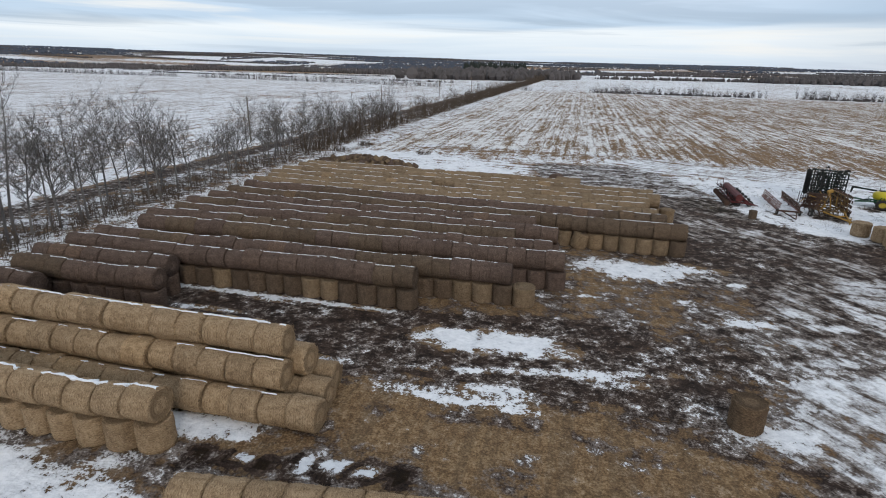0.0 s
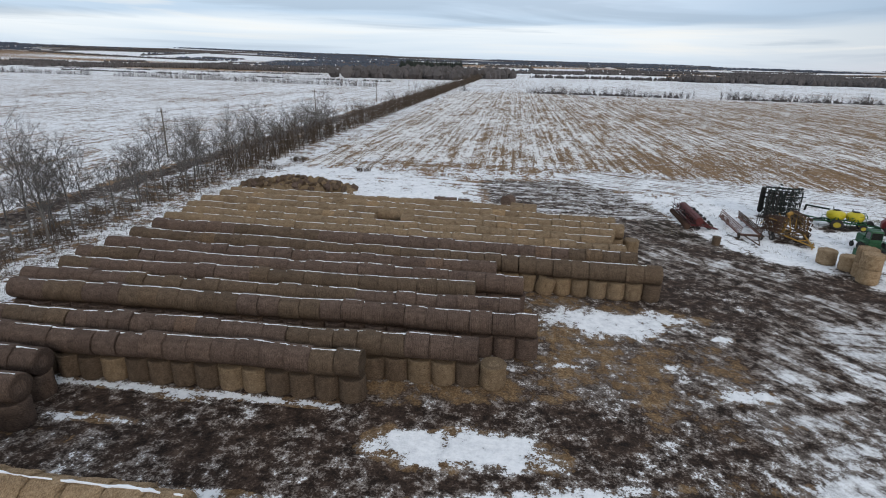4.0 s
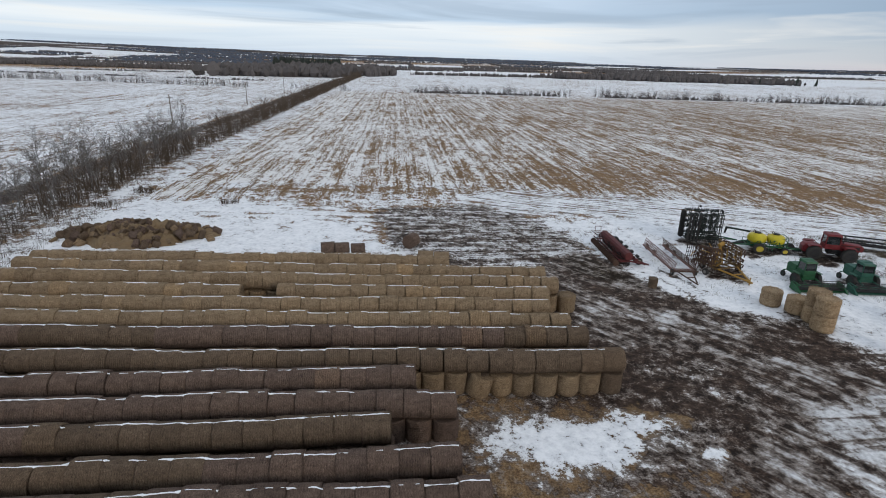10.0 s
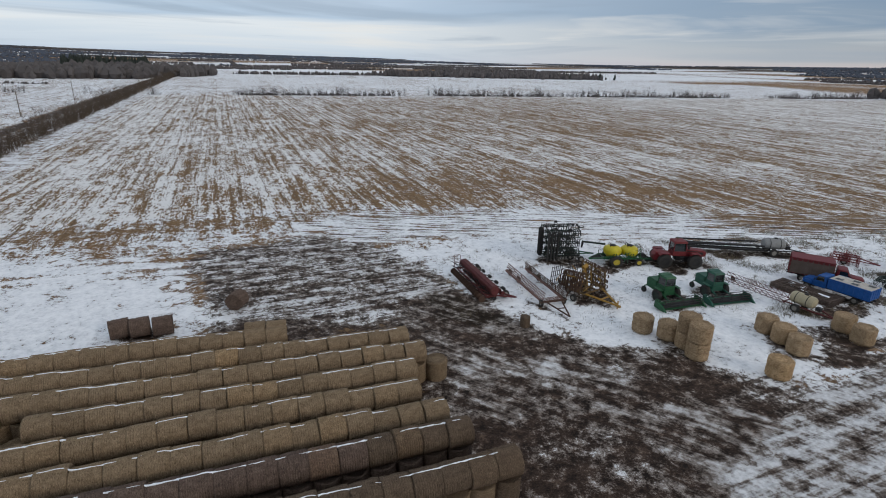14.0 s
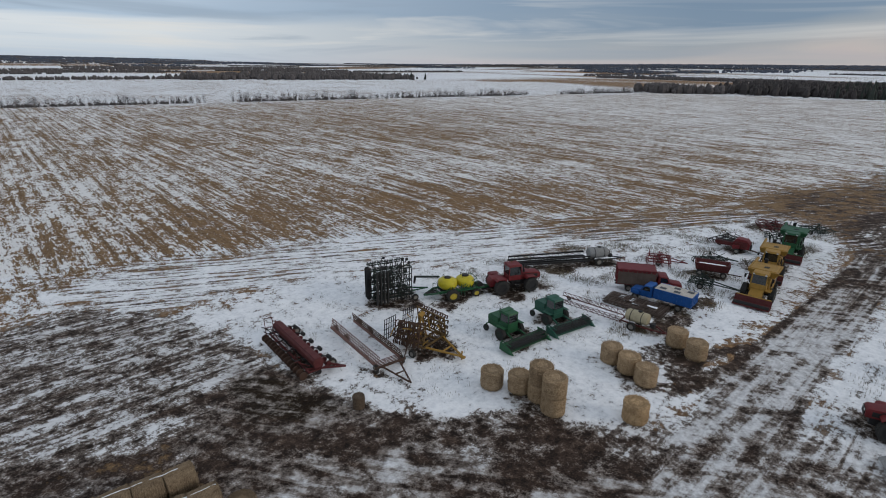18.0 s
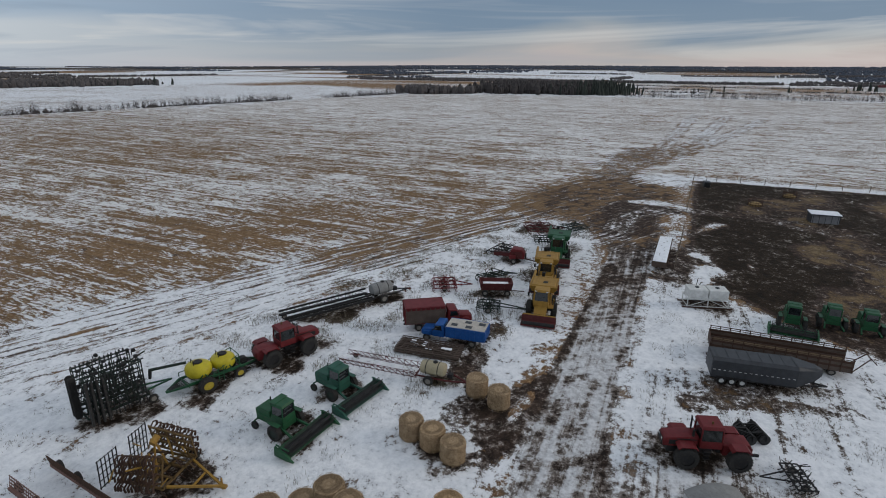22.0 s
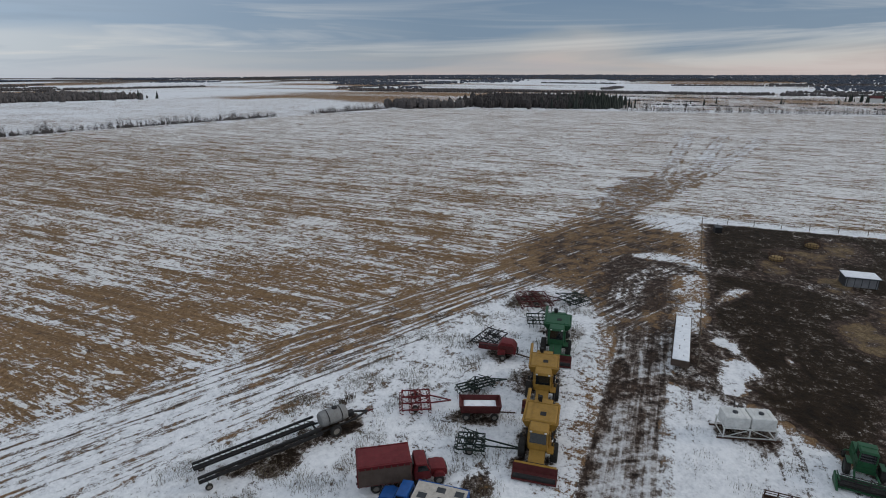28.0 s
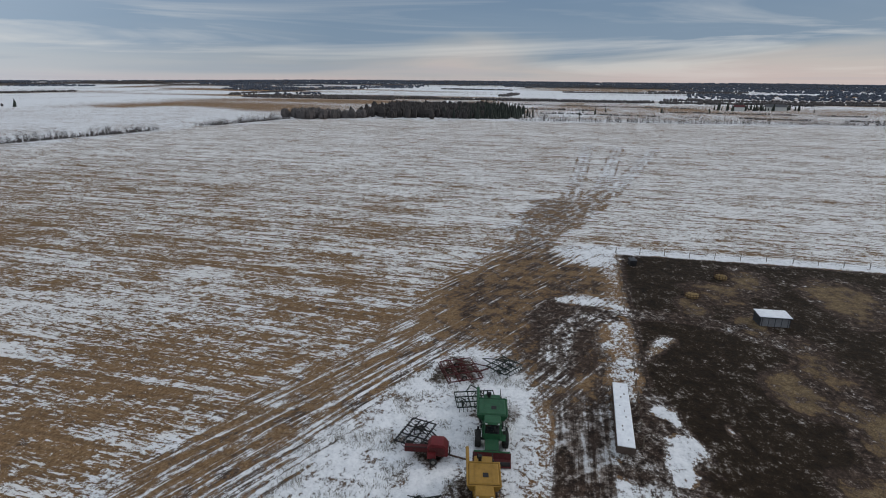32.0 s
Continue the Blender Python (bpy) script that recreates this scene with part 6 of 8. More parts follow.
def seed_drill(m):
    """An old press drill: a long red grain box above discs and press wheels."""
    t = thing("seed_drill", m, "old red seed drill with a long grain box in snow", "seed drill")
    box_ = Shape().side([(-0.3, 0.7), (0.3, 0.7), (0.45, 1.1), (0.40, 1.38), (0.15, 1.52), (-0.2, 1.52), (-0.42, 1.35), (-0.45, 1.1)], -4.0, 4.0)
    b = part("grain_box", box_, DEEP_RED, t, bevel=0.04)
    for k in range(4):
        part("lid", Shape().box(-0.02, -3.0 + 2.0 * k, 1.515, 0.5, 1.94, 0.04), DEEP_RED, b)
    part("frame", Shape().bar((0.8, -4, 0.55), (0.8, 4, 0.55), 0.14).bar((-0.8, -4, 0.55), (-0.8, 4, 0.55), 0.14).bar((-0.9, -3.9, 0.55), (0.9, -3.9, 0.55), 0.12).bar((-0.9, 3.9, 0.55), (0.9, 3.9, 0.55), 0.12), DEEP_RED, t)
    for k in range(14):
        y = -3.8 + 0.585 * k
        part("press_wheel", Shape().lathe([(-0.05, 0.08), (-0.05, 0.33), (0.05, 0.33), (0.05, 0.08)], 14, pose(-1.25, y, 0.34, 90)), RUST, t)
        part("opener_arm", Shape().bar((0.7, y, 0.6), (-0.2, y, 0.25), 0.05), BLACK, t)
        part("press_arm", Shape().bar((-0.8, y, 0.6), (-1.25, y, 0.36), 0.05), BLACK, t)
        part("disc", Shape().lathe([(-0.015, 0.03), (-0.01, 0.2), (0.01, 0.2), (0.015, 0.03)], 12, pose(0.1, y, 0.21, 90, 0, 6)), BLACK, t)
    for k in range(5):
        part("lift_bracket", Shape().bar((0.6, -3.2 + 1.6 * k, 1.2), (1.3, -3.2 + 1.6 * k, 0.9), 0.08).tube((1.25, -3.4 + 1.6 * k, 0.9), (1.25, -3.0 + 1.6 * k, 0.9), 0.17, None, 8), BLACK, t)
        if k < 4:
            bent = Shape()
            for j in range(6):
                bent.tube((-0.5 - 0.12 * j, -3.0 + 1.9 * k + 0.04 * j * j, 1.0 + 0.25 * math.sin(j * 0.9)), (-0.62 - 0.12 * j, -3.0 + 1.9 * k + 0.04 * (j + 1) ** 2, 1.0 + 0.25 * math.sin(j * 0.9 + 0.9)), 0.05, None, 6)
            part("seed_tube", bent, BLACK, t, "bent black seed tube", smooth=True)
    part("hitch", Shape().bar((0.8, -3.4, 0.6), (2.0, -4.6, 0.45), 0.12).bar((-0.8, -3.4, 0.6), (2.0, -4.6, 0.45), 0.12), DEEP_RED, t)
    part("end_arm", Shape().bar((0.2, 3.8, 0.6), (0.3, 5.4, 0.9), 0.1), DEEP_RED, t)
    rnd = random.Random(17)
    for k in range(18):
        y = rnd.uniform(-3.9, 3.9)
        part("lever", Shape().bar((rnd.uniform(-0.9, -0.4), y, 0.8), (rnd.uniform(-1.5, -0.8), y + rnd.uniform(-0.4, 0.4), rnd.uniform(0.9, 1.7)), 0.06), DEEP_RED if k % 3 else BLACK, t)
    part("rear_screen", Shape().bar((-1.2, 3.6, 0.5), (-1.2, 3.9, 2.1), 0.05).bar((-0.5, 3.6, 0.5), (-0.5, 3.9, 2.1), 0.05).bar((-1.2, 3.9, 2.1), (-0.5, 3.9, 2.1), 0.05).bar((-1.2, 3.75, 1.3), (-0.5, 3.75, 1.3), 0.05), DEEP_RED, t)
    for y in (-3.4, 3.4):
        wheel(t, 1.4, y, 0.4, 0.24, RIM, 12)
    for k in range(11):
        part("gauge_wheel", Shape().lathe([(-0.08, 0.06), (-0.08, 0.2), (0, 0.23), (0.08, 0.2), (0.08, 0.06)], 12, pose(0.95, -3.7 + 0.74 * k, 0.62, 90)), DEEP_RED, t, smooth=True)
    return t


def swather(m, paint, label, width=5.6):
    """A self-propelled swather: cab on two big wheels, a wide cutting header with a reel ahead."""
    t = thing("swather", m, label, "swather", "green swathers")
    part("chassis", Shape().side([(-2.3, 0.8), (0.9, 0.7), (0.9, 1.3), (-0.4, 1.45), (-2.3, 1.5)], -0.75, 0.75), paint, t, bevel=0.05)
    part("engine_cover", Shape().side([(-2.4, 1.4), (-0.7, 1.4), (-0.7, 2.0), (-2.1, 2.05), (-2.4, 1.8)], -0.7, 0.7), paint, t, bevel=0.06)
    part("radiator_screen", Shape().box(-2.42, 0, 1.0, 0.05, 1.1, 0.7), BLACK, t)
    part("exhaust", Shape().tube((-1.6, 0.35, 2.0), (-1.6, 0.35, 2.6), 0.06, None, 8), BLACK, t)
    cab(t, 0.2, 1.35, 1.4, 1.45, 1.65, paint, paint)
    part("canopy", Shape().box(-0.25, 0, 3.0, 0.7, 1.5, 0.05), paint, t)
    for s in (-1, 1):
        wheel(t, 0.45, s * 1.35, 0.72, 0.45, DARK_GREEN, 18)
        wheel(t, -2.2, s * 1.1, 0.38, 0.26, DARK_GREEN, 12, "caster_wheel")
        part("caster_arm", Shape().bar((-2.0, s * 0.6, 1.0), (-2.2, s * 1.1, 0.85), 0.1).bar((-2.2, s * 1.1, 0.85), (-2.2, s * 1.1, 0.5), 0.1), paint, t)
        part("lift_arm", Shape().bar((0.7, s * 0.8, 0.9), (2.1, s * 1.0, 0.6), 0.16), paint, t)
        part("fender", Shape().box(0.45, s * 1.3, 1.5, 1.2, 0.4, 0.05), paint, t)
    if width:
        h = part("header", Shape().side([(2.0, 0.25), (3.3, 0.12), (3.35, 0.2), (2.2, 0.34), (2.05, 0.62), (1.98, 0.62)], -width / 2, width / 2), paint, t)
        part("canvas_deck", Shape().box(2.65, 0, 0.36, 0.9, width - 0.3, 0.03, pose(0, 0, 0)), BLACK, h, "black draper canvas")
        for s in (-1, 1):
            part("divider", Shape().side([(1.95, 0.15), (3.2, 0.1), (4.0, 0.2), (3.2, 0.75), (2.0, 1.0)], s * width / 2 - 0.09, s * width / 2 + 0.09), paint, h, bevel=0.02)
            part("reel_arm", Shape().bar((2.0, s * (width / 2 - 0.15), 1.05), (3.4, s * (width / 2 - 0.15), 1.0), 0.09), paint, h)
        reel = Shape()
        reel.tube((3.2, -width / 2 + 0.2, 0.95), (3.2, width / 2 - 0.2, 0.95), 0.07, None, 8)
        for k in range(6):
            a = k * math.pi / 3
            reel.bar((3.2 + 0.5 * math.cos(a), -width / 2 + 0.2, 0.95 + 0.5 * math.sin(a)), (3.2 + 0.5 * math.cos(a), width / 2 - 0.2, 0.95 + 0.5 * math.sin(a)), 0.06)
            for j in range(5):
                y = -width / 2 + 0.25 + (width - 0.5) * j / 4
                reel.bar((3.2, y, 0.95), (3.2 + 0.5 * math.cos(a), y, 0.95 + 0.5 * math.sin(a)), 0.04)
        part("reel", reel, BLACK, h)
    part("ladder", Shape().bar((0.9, 0.85, 0.5), (0.7, 0.8, 1.4), 0.05).bar((1.2, 0.85, 0.5), (1.0, 0.8, 1.4), 0.05), BLACK, t)
    return t


def combine(m, paint, label, group="combines"):
    """A combine harvester without its cutting header: feeder mouth, cab, grain tank, engine deck and straw hood."""
    t = thing("combine_harvester", m, label, "combine harvester", group)
    body = Shape().side([(-4.2, 1.0), (-3.0, 0.8), (0.6, 0.8), (0.9, 1.6), (0.6, 2.7), (-3.2, 2.6), (-4.3, 2.0)], -0.95, 0.95)
    part("body", body, paint, t, bevel=0.06)
    for s in (-1, 1):
        part("side_shield", Shape().box(-1.6, s * 0.99, 1.1, 2.6, 0.06, 1.2), paint, t, bevel=0.02)
        part("belt_cover", Shape().box(-3.3, s * 0.99, 1.25, 0.9, 0.06, 0.7), BLACK, t)
    tank = Shape()
    tank.add([(-2.4, -1.2, 2.65), (0.2, -1.2, 2.65), (0.2, 1.2, 2.65), (-2.4, 1.2, 2.65), (-2.7, -1.5, 3.35), (0.4, -1.5, 3.35), (0.4, 1.5, 3.35), (-2.7, 1.5, 3.35),
              (-2.6, -1.4, 3.35), (0.3, -1.4, 3.35), (0.3, 1.4, 3.35), (-2.6, 1.4, 3.35), (-2.3, -1.1, 2.95), (0.1, -1.1, 2.95), (0.1, 1.1, 2.95), (-2.3, 1.1, 2.95)],
             [(3, 2, 1, 0), (0, 1, 5, 4), (1, 2, 6, 5), (2, 3, 7, 6), (3, 0, 4, 7), (4, 5, 9, 8), (5, 6, 10, 9), (6, 7, 11, 10), (7, 4, 8, 11), (8, 9, 13, 12), (9, 10, 14, 13), (10, 11, 15, 14), (11, 8, 12, 15), (12, 13, 14, 15)])
    part("grain_tank", tank, paint, t)
    part("tank_cover", Shape().box(-1.15, 0, 3.3, 2.7, 2.7, 0.1, None, 0.9), paint, t, bevel=0.03)
    # flat black plate stands in for the shade inside the hatch opening
    part("tank_hatch", Shape().box(-0.9, 0.15, 3.40, 0.55, 0.5, 0.02), BLACK, t, "black plate for the shaded hatch opening")
    for s in (-1, 1):
        part("tank_rib", Shape().bar((-2.3, s * 0.75, 3.41), (0.0, s * 0.75, 3.41), 0.06), paint, t)
        part("tank_brace", Shape().bar((-2.0, s * 1.3, 2.7), (-2.3, s * 1.5, 3.3), 0.07).bar((-0.2, s * 1.3, 2.7), (0.1, s * 1.5, 3.3), 0.07), paint, t)
        part("deck_rail", Shape().tube((-2.65, s * 0.85, 3.05), (-2.65, s * 0.85, 3.75), 0.025, None, 5).tube((-3.75, s * 0.85, 3.05), (-3.75, s * 0.85, 3.75), 0.025, None, 5).tube((-3.75, s * 0.85, 3.75), (-2.65, s * 0.85, 3.75), 0.025, None, 5), BLACK, t)
        part("shield_seam", Shape().box(-1.6, s * 1.022, 1.65, 2.5, 0.012, 0.05), BLACK, t)
        part("drive_pulley", Shape().tube((-0.1, s * 1.02, 1.9), (-0.1, s * 1.12, 1.9), 0.32, None, 14), BLACK, t, smooth=True)
        part("mirror_arm", Shape().bar((1.5, s * 0.8, 3.2), (1.85, s * 1.3, 3.1), 0.04).box(1.87, s * 1.34, 2.75, 0.05, 0.2, 0.4), BLACK, t)
    part("air_intake", Shape().tube((-3.0, -0.3, 3.0), (-3.0, -0.3, 3.75), 0.13, 0.2, 10), BLACK, t, smooth=True)
    cab(t, 0.95, 1.55, 1.3, 1.6, 1.85, paint, paint)
    part("engine_deck", Shape().box(-3.2, 0, 2.55, 1.2, 1.7, 0.5), paint, t, bevel=0.05)
    part("rotary_screen", Shape().tube((-3.2, 0.85, 2.7), (-3.2, 1.0, 2.7), 0.4, None, 16), BLACK, t, smooth=True)
    part("exhaust", Shape().tube((-3.5, -0.5, 3.0), (-3.5, -0.5, 3.6), 0.07, None, 8), BLACK, t)
    part("straw_hood", Shape().side([(-5.0, 1.1), (-4.1, 0.9), (-4.1, 2.2), (-4.8, 1.9)], -0.8, 0.8), paint, t, bevel=0.03)
    part("unloading_auger", Shape().tube((-0.2, -1.35, 2.9), (-4.9, -1.45, 3.1), 0.16, None, 12), paint, t, smooth=True)
    feeder = part("feeder_house", Shape().side([(1.1, 0.9), (1.3, 1.7), (2.6, 0.95), (2.5, 0.3)], -0.65, 0.65), paint, t, bevel=0.03)
    part("feeder_mouth", Shape().box(2.68, 0, 0.28, 0.3, 1.6, 0.75), BLACK, feeder)
    part("adapter_beam", Shape().bar((2.75, -1.7, 0.95), (2.75, 1.7, 0.95), 0.2).bar((2.75, -1.7, 0.35), (2.75, 1.7, 0.35), 0.14), paint, feeder)
    part("pickup_table", Shape().side([(2.8, 0.12), (3.8, 0.1), (3.8, 0.2), (3.0, 0.45), (2.85, 1.0), (2.8, 1.0)], -1.8, 1.8), DEEP_RED, feeder)
    part("pickup_reel", Shape().tube((3.55, -1.7, 0.35), (3.55, 1.7, 0.35), 0.2, None, 10), BLACK, feeder)
    part("platform", Shape().box(1.0, 1.05, 1.5, 1.5, 0.55, 0.06).bar((0.3, 1.3, 1.5), (0.3, 1.3, 2.5), 0.04).bar((1.7, 1.3, 1.5), (1.7, 1.3, 2.5), 0.04).bar((0.3, 1.3, 2.5), (1.7, 1.3, 2.5), 0.04), paint, t)
    part("ladder", Shape().bar((1.6, 1.35, 0.4), (1.6, 1.3, 1.5), 0.05).bar((1.3, 1.35, 0.4), (1.3, 1.3, 1.5), 0.05).bar((1.3, 1.35, 0.8), (1.6, 1.35, 0.8), 0.05).bar((1.3, 1.32, 1.15), (1.6, 1.32, 1.15), 0.05), BLACK, t)
    for s in (-1, 1):
        wheel(t, 0.55, s * 1.35, 0.82, 0.6, RIM, 20)
        wheel(t, -3.3, s * 1.05, 0.5, 0.36, RIM, 14)
        part("work_light", Shape().box(1.62, s * 0.6, 3.2, 0.06, 0.2, 0.12), WHITE, t)
    part("axle", Shape().tube((0.55, -1.2, 0.82), (0.55, 1.2, 0.82), 0.14, None, 8), BLACK, t)
    part("axle", Shape().tube((-3.3, -1.0, 0.5), (-3.3, 1.0, 0.5), 0.1, None, 8), BLACK, t)
    return t


def grain_truck(m, paint, box_paint, label, box_l=4.6, box_h=1.45, tarp=True, side=None):
    """A two-axle farm truck with a steel grain box."""
    t = thing("grain_truck", m, label, "truck", "farm trucks")
    part("chassis", Shape().bar((-box_l - 0.2, -0.42, 0.78), (3.0, -0.42, 0.78), 0.1, 0.2).bar((-box_l - 0.2, 0.42, 0.78), (3.0, 0.42, 0.78), 0.1, 0.2), BLACK, t)
    c = part("cab", Shape().side([(0.15, 0.75), (1.55, 0.75), (1.55, 1.55), (1.25, 2.25), (0.3, 2.3), (0.15, 1.6)], -0.95, 0.95), paint, t, bevel=0.08, smooth=True)
    part("hood", Shape().side([(1.5, 0.7), (2.95, 0.7), (3.0, 1.2), (2.85, 1.42), (1.5, 1.55)], -0.7, 0.7), paint, t, bevel=0.09, smooth=True)
    part("windscreen", Shape().side([(1.57, 1.55), (1.60, 1.55), (1.32, 2.18), (1.29, 2.18)], -0.8, 0.8), GLASS, c)
    part("rear_window", Shape().box(0.15, 0, 1.7, 0.04, 1.1, 0.4), GLASS, c)
    for s in (-1, 1):
        part("door_glass", Shape().side([(0.45, 1.58), (1.42, 1.58), (1.18, 2.12), (0.5, 2.14)], s * 0.945, s * 0.962), GLASS, c)
        part("fender", Shape().side([(1.75, 0.85), (1.9, 1.2), (2.2, 1.3), (2.6, 1.22), (2.8, 0.85)], s * 0.68, s * 1.0), paint, t, bevel=0.04, smooth=True)
        part("headlight", Shape().tube((2.98, s * 0.5, 1.0), (3.03, s * 0.5, 1.0), 0.11, None, 10), WHITE, t)
        part("mirror", Shape().bar((1.4, s * 0.97, 1.6), (1.45, s * 1.2, 1.7), 0.03).box(1.45, s * 1.22, 1.55, 0.04, 0.14, 0.28), BLACK, c)
        wheel(t, 2.25, s * 0.85, 0.45, 0.26, RIM, 12)
        wheel(t, -box_l * 0.68, s * 0.75, 0.45, 0.5, RIM, 12)
    part("grille", Shape().box(3.0, 0, 0.85, 0.05, 0.8, 0.4), BLACK, t)
    part("bumper", Shape().box(3.12, 0, 0.55, 0.12, 1.9, 0.2), WHITE, t, bevel=0.02)
    b = part("grain_box", Shape().box(-box_l / 2 - 0.05, 0, 1.0, box_l, 2.4, box_h), box_paint, t, bevel=0.03)
    for s in (-1, 1):
        n = 9
        for k in range(n):
            part("stake", Shape().box(-0.15 - (box_l - 0.2) * k / (n - 1), s * 1.225, 1.0, 0.08, 0.05, box_h), side or box_paint, b)
        part("side_panel", Shape().box(-box_l / 2 - 0.05, s * 1.207, 1.08, box_l - 0.1, 0.014, box_h * 0.8), side or box_paint, b)
        part("top_rail", Shape().bar((-0.05, s * 1.22, 1.0 + box_h), (-box_l - 0.05, s * 1.22, 1.0 + box_h), 0.1), box_paint, b)
    for k in range(5):
        part("end_stake", Shape().box(-box_l - 0.08, -1.1 + 0.55 * k, 1.0, 0.05, 0.08, box_h), box_paint, b)
    if tarp:
        c2 = part("tarp", Shape().side([(-box_l, 1.02 + box_h), (-0.1, 1.02 + box_h), (-0.1, 1.05 + box_h), (-box_l / 2, 1.10 + box_h), (-box_l, 1.05 + box_h)], -1.12, 1.12), TARP, b, "pale tarp with dark patches")
        for k, (u, v) in enumerate(((-0.9, 0.45), (-2.3, -0.5), (-2.6, 0.6), (-3.9, -0.45))):
            part("patch", Shape().box(u, v, 1.095 + box_h, 0.75, 0.6, 0.012, None), GREY, c2)
    else:
        part("load_cover", Shape().box(-box_l / 2 - 0.05, 0, 1.0 + box_h, box_l - 0.15, 2.25, 0.05, None, 0.96), paint, b)
    return t


def boom_sprayer(m, tank_mat, boom_mat, label, boom=9.5, high=1.0, thick=0.07):
    """A pull-type sprayer with its two booms folded back side by side."""
    t = thing("field_sprayer", m, label, "sprayer", "field sprayers")
    part("frame", Shape().bar((-1.6, -0.7, 0.7), (1.6, -0.7, 0.7), 0.12).bar((-1.6, 0.7, 0.7), (1.6, 0.7, 0.7), 0.12).bar((1.6, -0.7, 0.7), (3.4, 0, 0.5), 0.12).bar((1.6, 0.7, 0.7), (3.4, 0, 0.5), 0.12).bar((-1.6, -0.9, 0.7), (-1.6, 0.9, 0.7), 0.12), boom_mat, t)
    tank = Shape().lathe([(-1.25, 0.3), (-1.2, 0.58), (-1.05, 0.68), (0, 0.72), (1.05, 0.68), (1.2, 0.58), (1.25, 0.3)], 18, pose(0, 0, 1.4, 0, 90) @ Matrix.Diagonal((0.95, 1.05, 1, 1)))
    tk = part("tank", tank, tank_mat, t, smooth=True)
    part("lid", Shape().lathe([(0, 0.24), (0.08, 0.24), (0.12, 0.15)], 14, pose(0.2, 0, 2.06)), BLACK, tk, smooth=True)
    for x in (-0.6, 0.6):
        part("band", Shape().lathe([(-0.04, 0.735), (0.04, 0.735)], 18, pose(x, 0, 1.4, 0, 90) @ Matrix.Diagonal((0.95, 1.05, 1, 1)), False), BLACK, tk)
    for s in (-1, 1):
        wheel(t, -0.2, s * 1.0, 0.5, 0.3, RIM, 14)
        b = Shape()
        y, z = s * 0.95, high
        b.bar((-1.4, y, z), (-boom, y, z), thick).bar((-1.4, y, z + 0.55), (-boom, y, z + 0.4), thick * 0.8).bar((-1.4, y - s * 0.35, z + 0.1), (-boom, y - s * 0.35, z + 0.1), thick * 0.8)
        n = 12
        for k in range(n):
            xa, xb = -1.4 - (boom - 1.4) * k / n, -1.4 - (boom - 1.4) * (k + 1) / n
            b.bar((xa, y, z), (xb, y, z + 0.48), 0.045).bar((xb, y, z + 0.46), (xb, y, z), 0.045)
        bo = part("boom", b, boom_mat, t)
        for k in range(10):
            part("nozzle", Shape().tube((-2 - 0.7 * k, y + 0.06, z), (-2 - 0.7 * k, y + 0.06, z - 0.22), 0.035, None, 6), BLACK, bo)
        part("boom_wheel_arm", Shape().bar((-boom + 0.6, y, z), (-boom + 0.6, y + s * 0.25, 0.35), 0.06), boom_mat, bo)
        wheel(t, -boom + 0.6, y + s * 0.3, 0.28, 0.14, RIM, 10)
    part("hitch", Shape().bar((3.2, 0, 0.5), (3.9, 0, 0.42), 0.12).tube((3.3, 0.15, 0.0), (3.3, 0.15, 0.7), 0.05, None, 6), DEEP_RED, t)
    part("pump", Shape().box(1.7, 0, 0.75, 0.5, 0.5, 0.4), BLACK, t, bevel=0.03)
    return t


def hopper_trailer(m):
    """A long dark trailer with a tapered nose and three axles at the back."""
    t = thing("enclosed_trailer", m, "long dark grey trailer with a tapered nose on three axles", "trailer")
    body = Shape()
    sect = ((-4.6, 1.2, 0.75, 2.75), (2.6, 1.2, 0.75, 2.75), (4.3, 0.5, 1.3, 2.55), (4.9, 0.2, 1.7, 2.35))
    for x, w, z0, z1 in sect:
        body.v += [(x, -w, z0), (x, w, z0), (x, w, z1 - 0.25), (x, w * 0.75, z1), (x, -w * 0.75, z1), (x, -w, z1 - 0.25)]
    body.f = [(6 * k + i, 6 * k + (i + 1) % 6, 6 * k + 6 + (i + 1) % 6, 6 * k + 6 + i) for k in range(3) for i in range(6)] + [tuple(range(6))[::-1], tuple(range(18, 24))]
    b = part("body", body, GREY, t, bevel=0.03)
    for s in (-1, 1):
        for k in range(16):
            part("marker", Shape().box(-4.4 + 0.45 * k, s * 1.205, 1.55, 0.2, 0.012, 0.05), WHITE, b)
        part("lower_rail", Shape().bar((-4.6, s * 1.2, 0.75), (2.6, s * 1.2, 0.75), 0.1), BLACK, b)
        for x in (-3.6, -2.7, -1.8):
            wheel(t, x, s * 1.0, 0.4, 0.28, WHITE, 12)
        part("wheel_guard", Shape().box(-2.7, s * 1.22, 0.82, 3.0, 0.1, 0.1), BLACK, b)
    for k in range(8):
        part("roof_rib", Shape().bar((-4.2 + 0.95 * k, -0.92, 2.76), (-4.2 + 0.95 * k, 0.92, 2.76), 0.05), GREY, b)
    part("rear_door", Shape().box(-4.62, 0, 0.85, 0.04, 2.2, 1.75), GREY, b)
    part("drawbar", Shape().bar((2.6, -0.7, 0.7), (5.6, 0, 0.6), 0.12).bar((2.6, 0.7, 0.7), (5.6, 0, 0.6), 0.12), BLACK, t)
    part("landing_leg", Shape().tube((4.6, 0.3, 0), (4.6, 0.3, 1.2), 0.07, None, 8), BLACK, t)
    return t


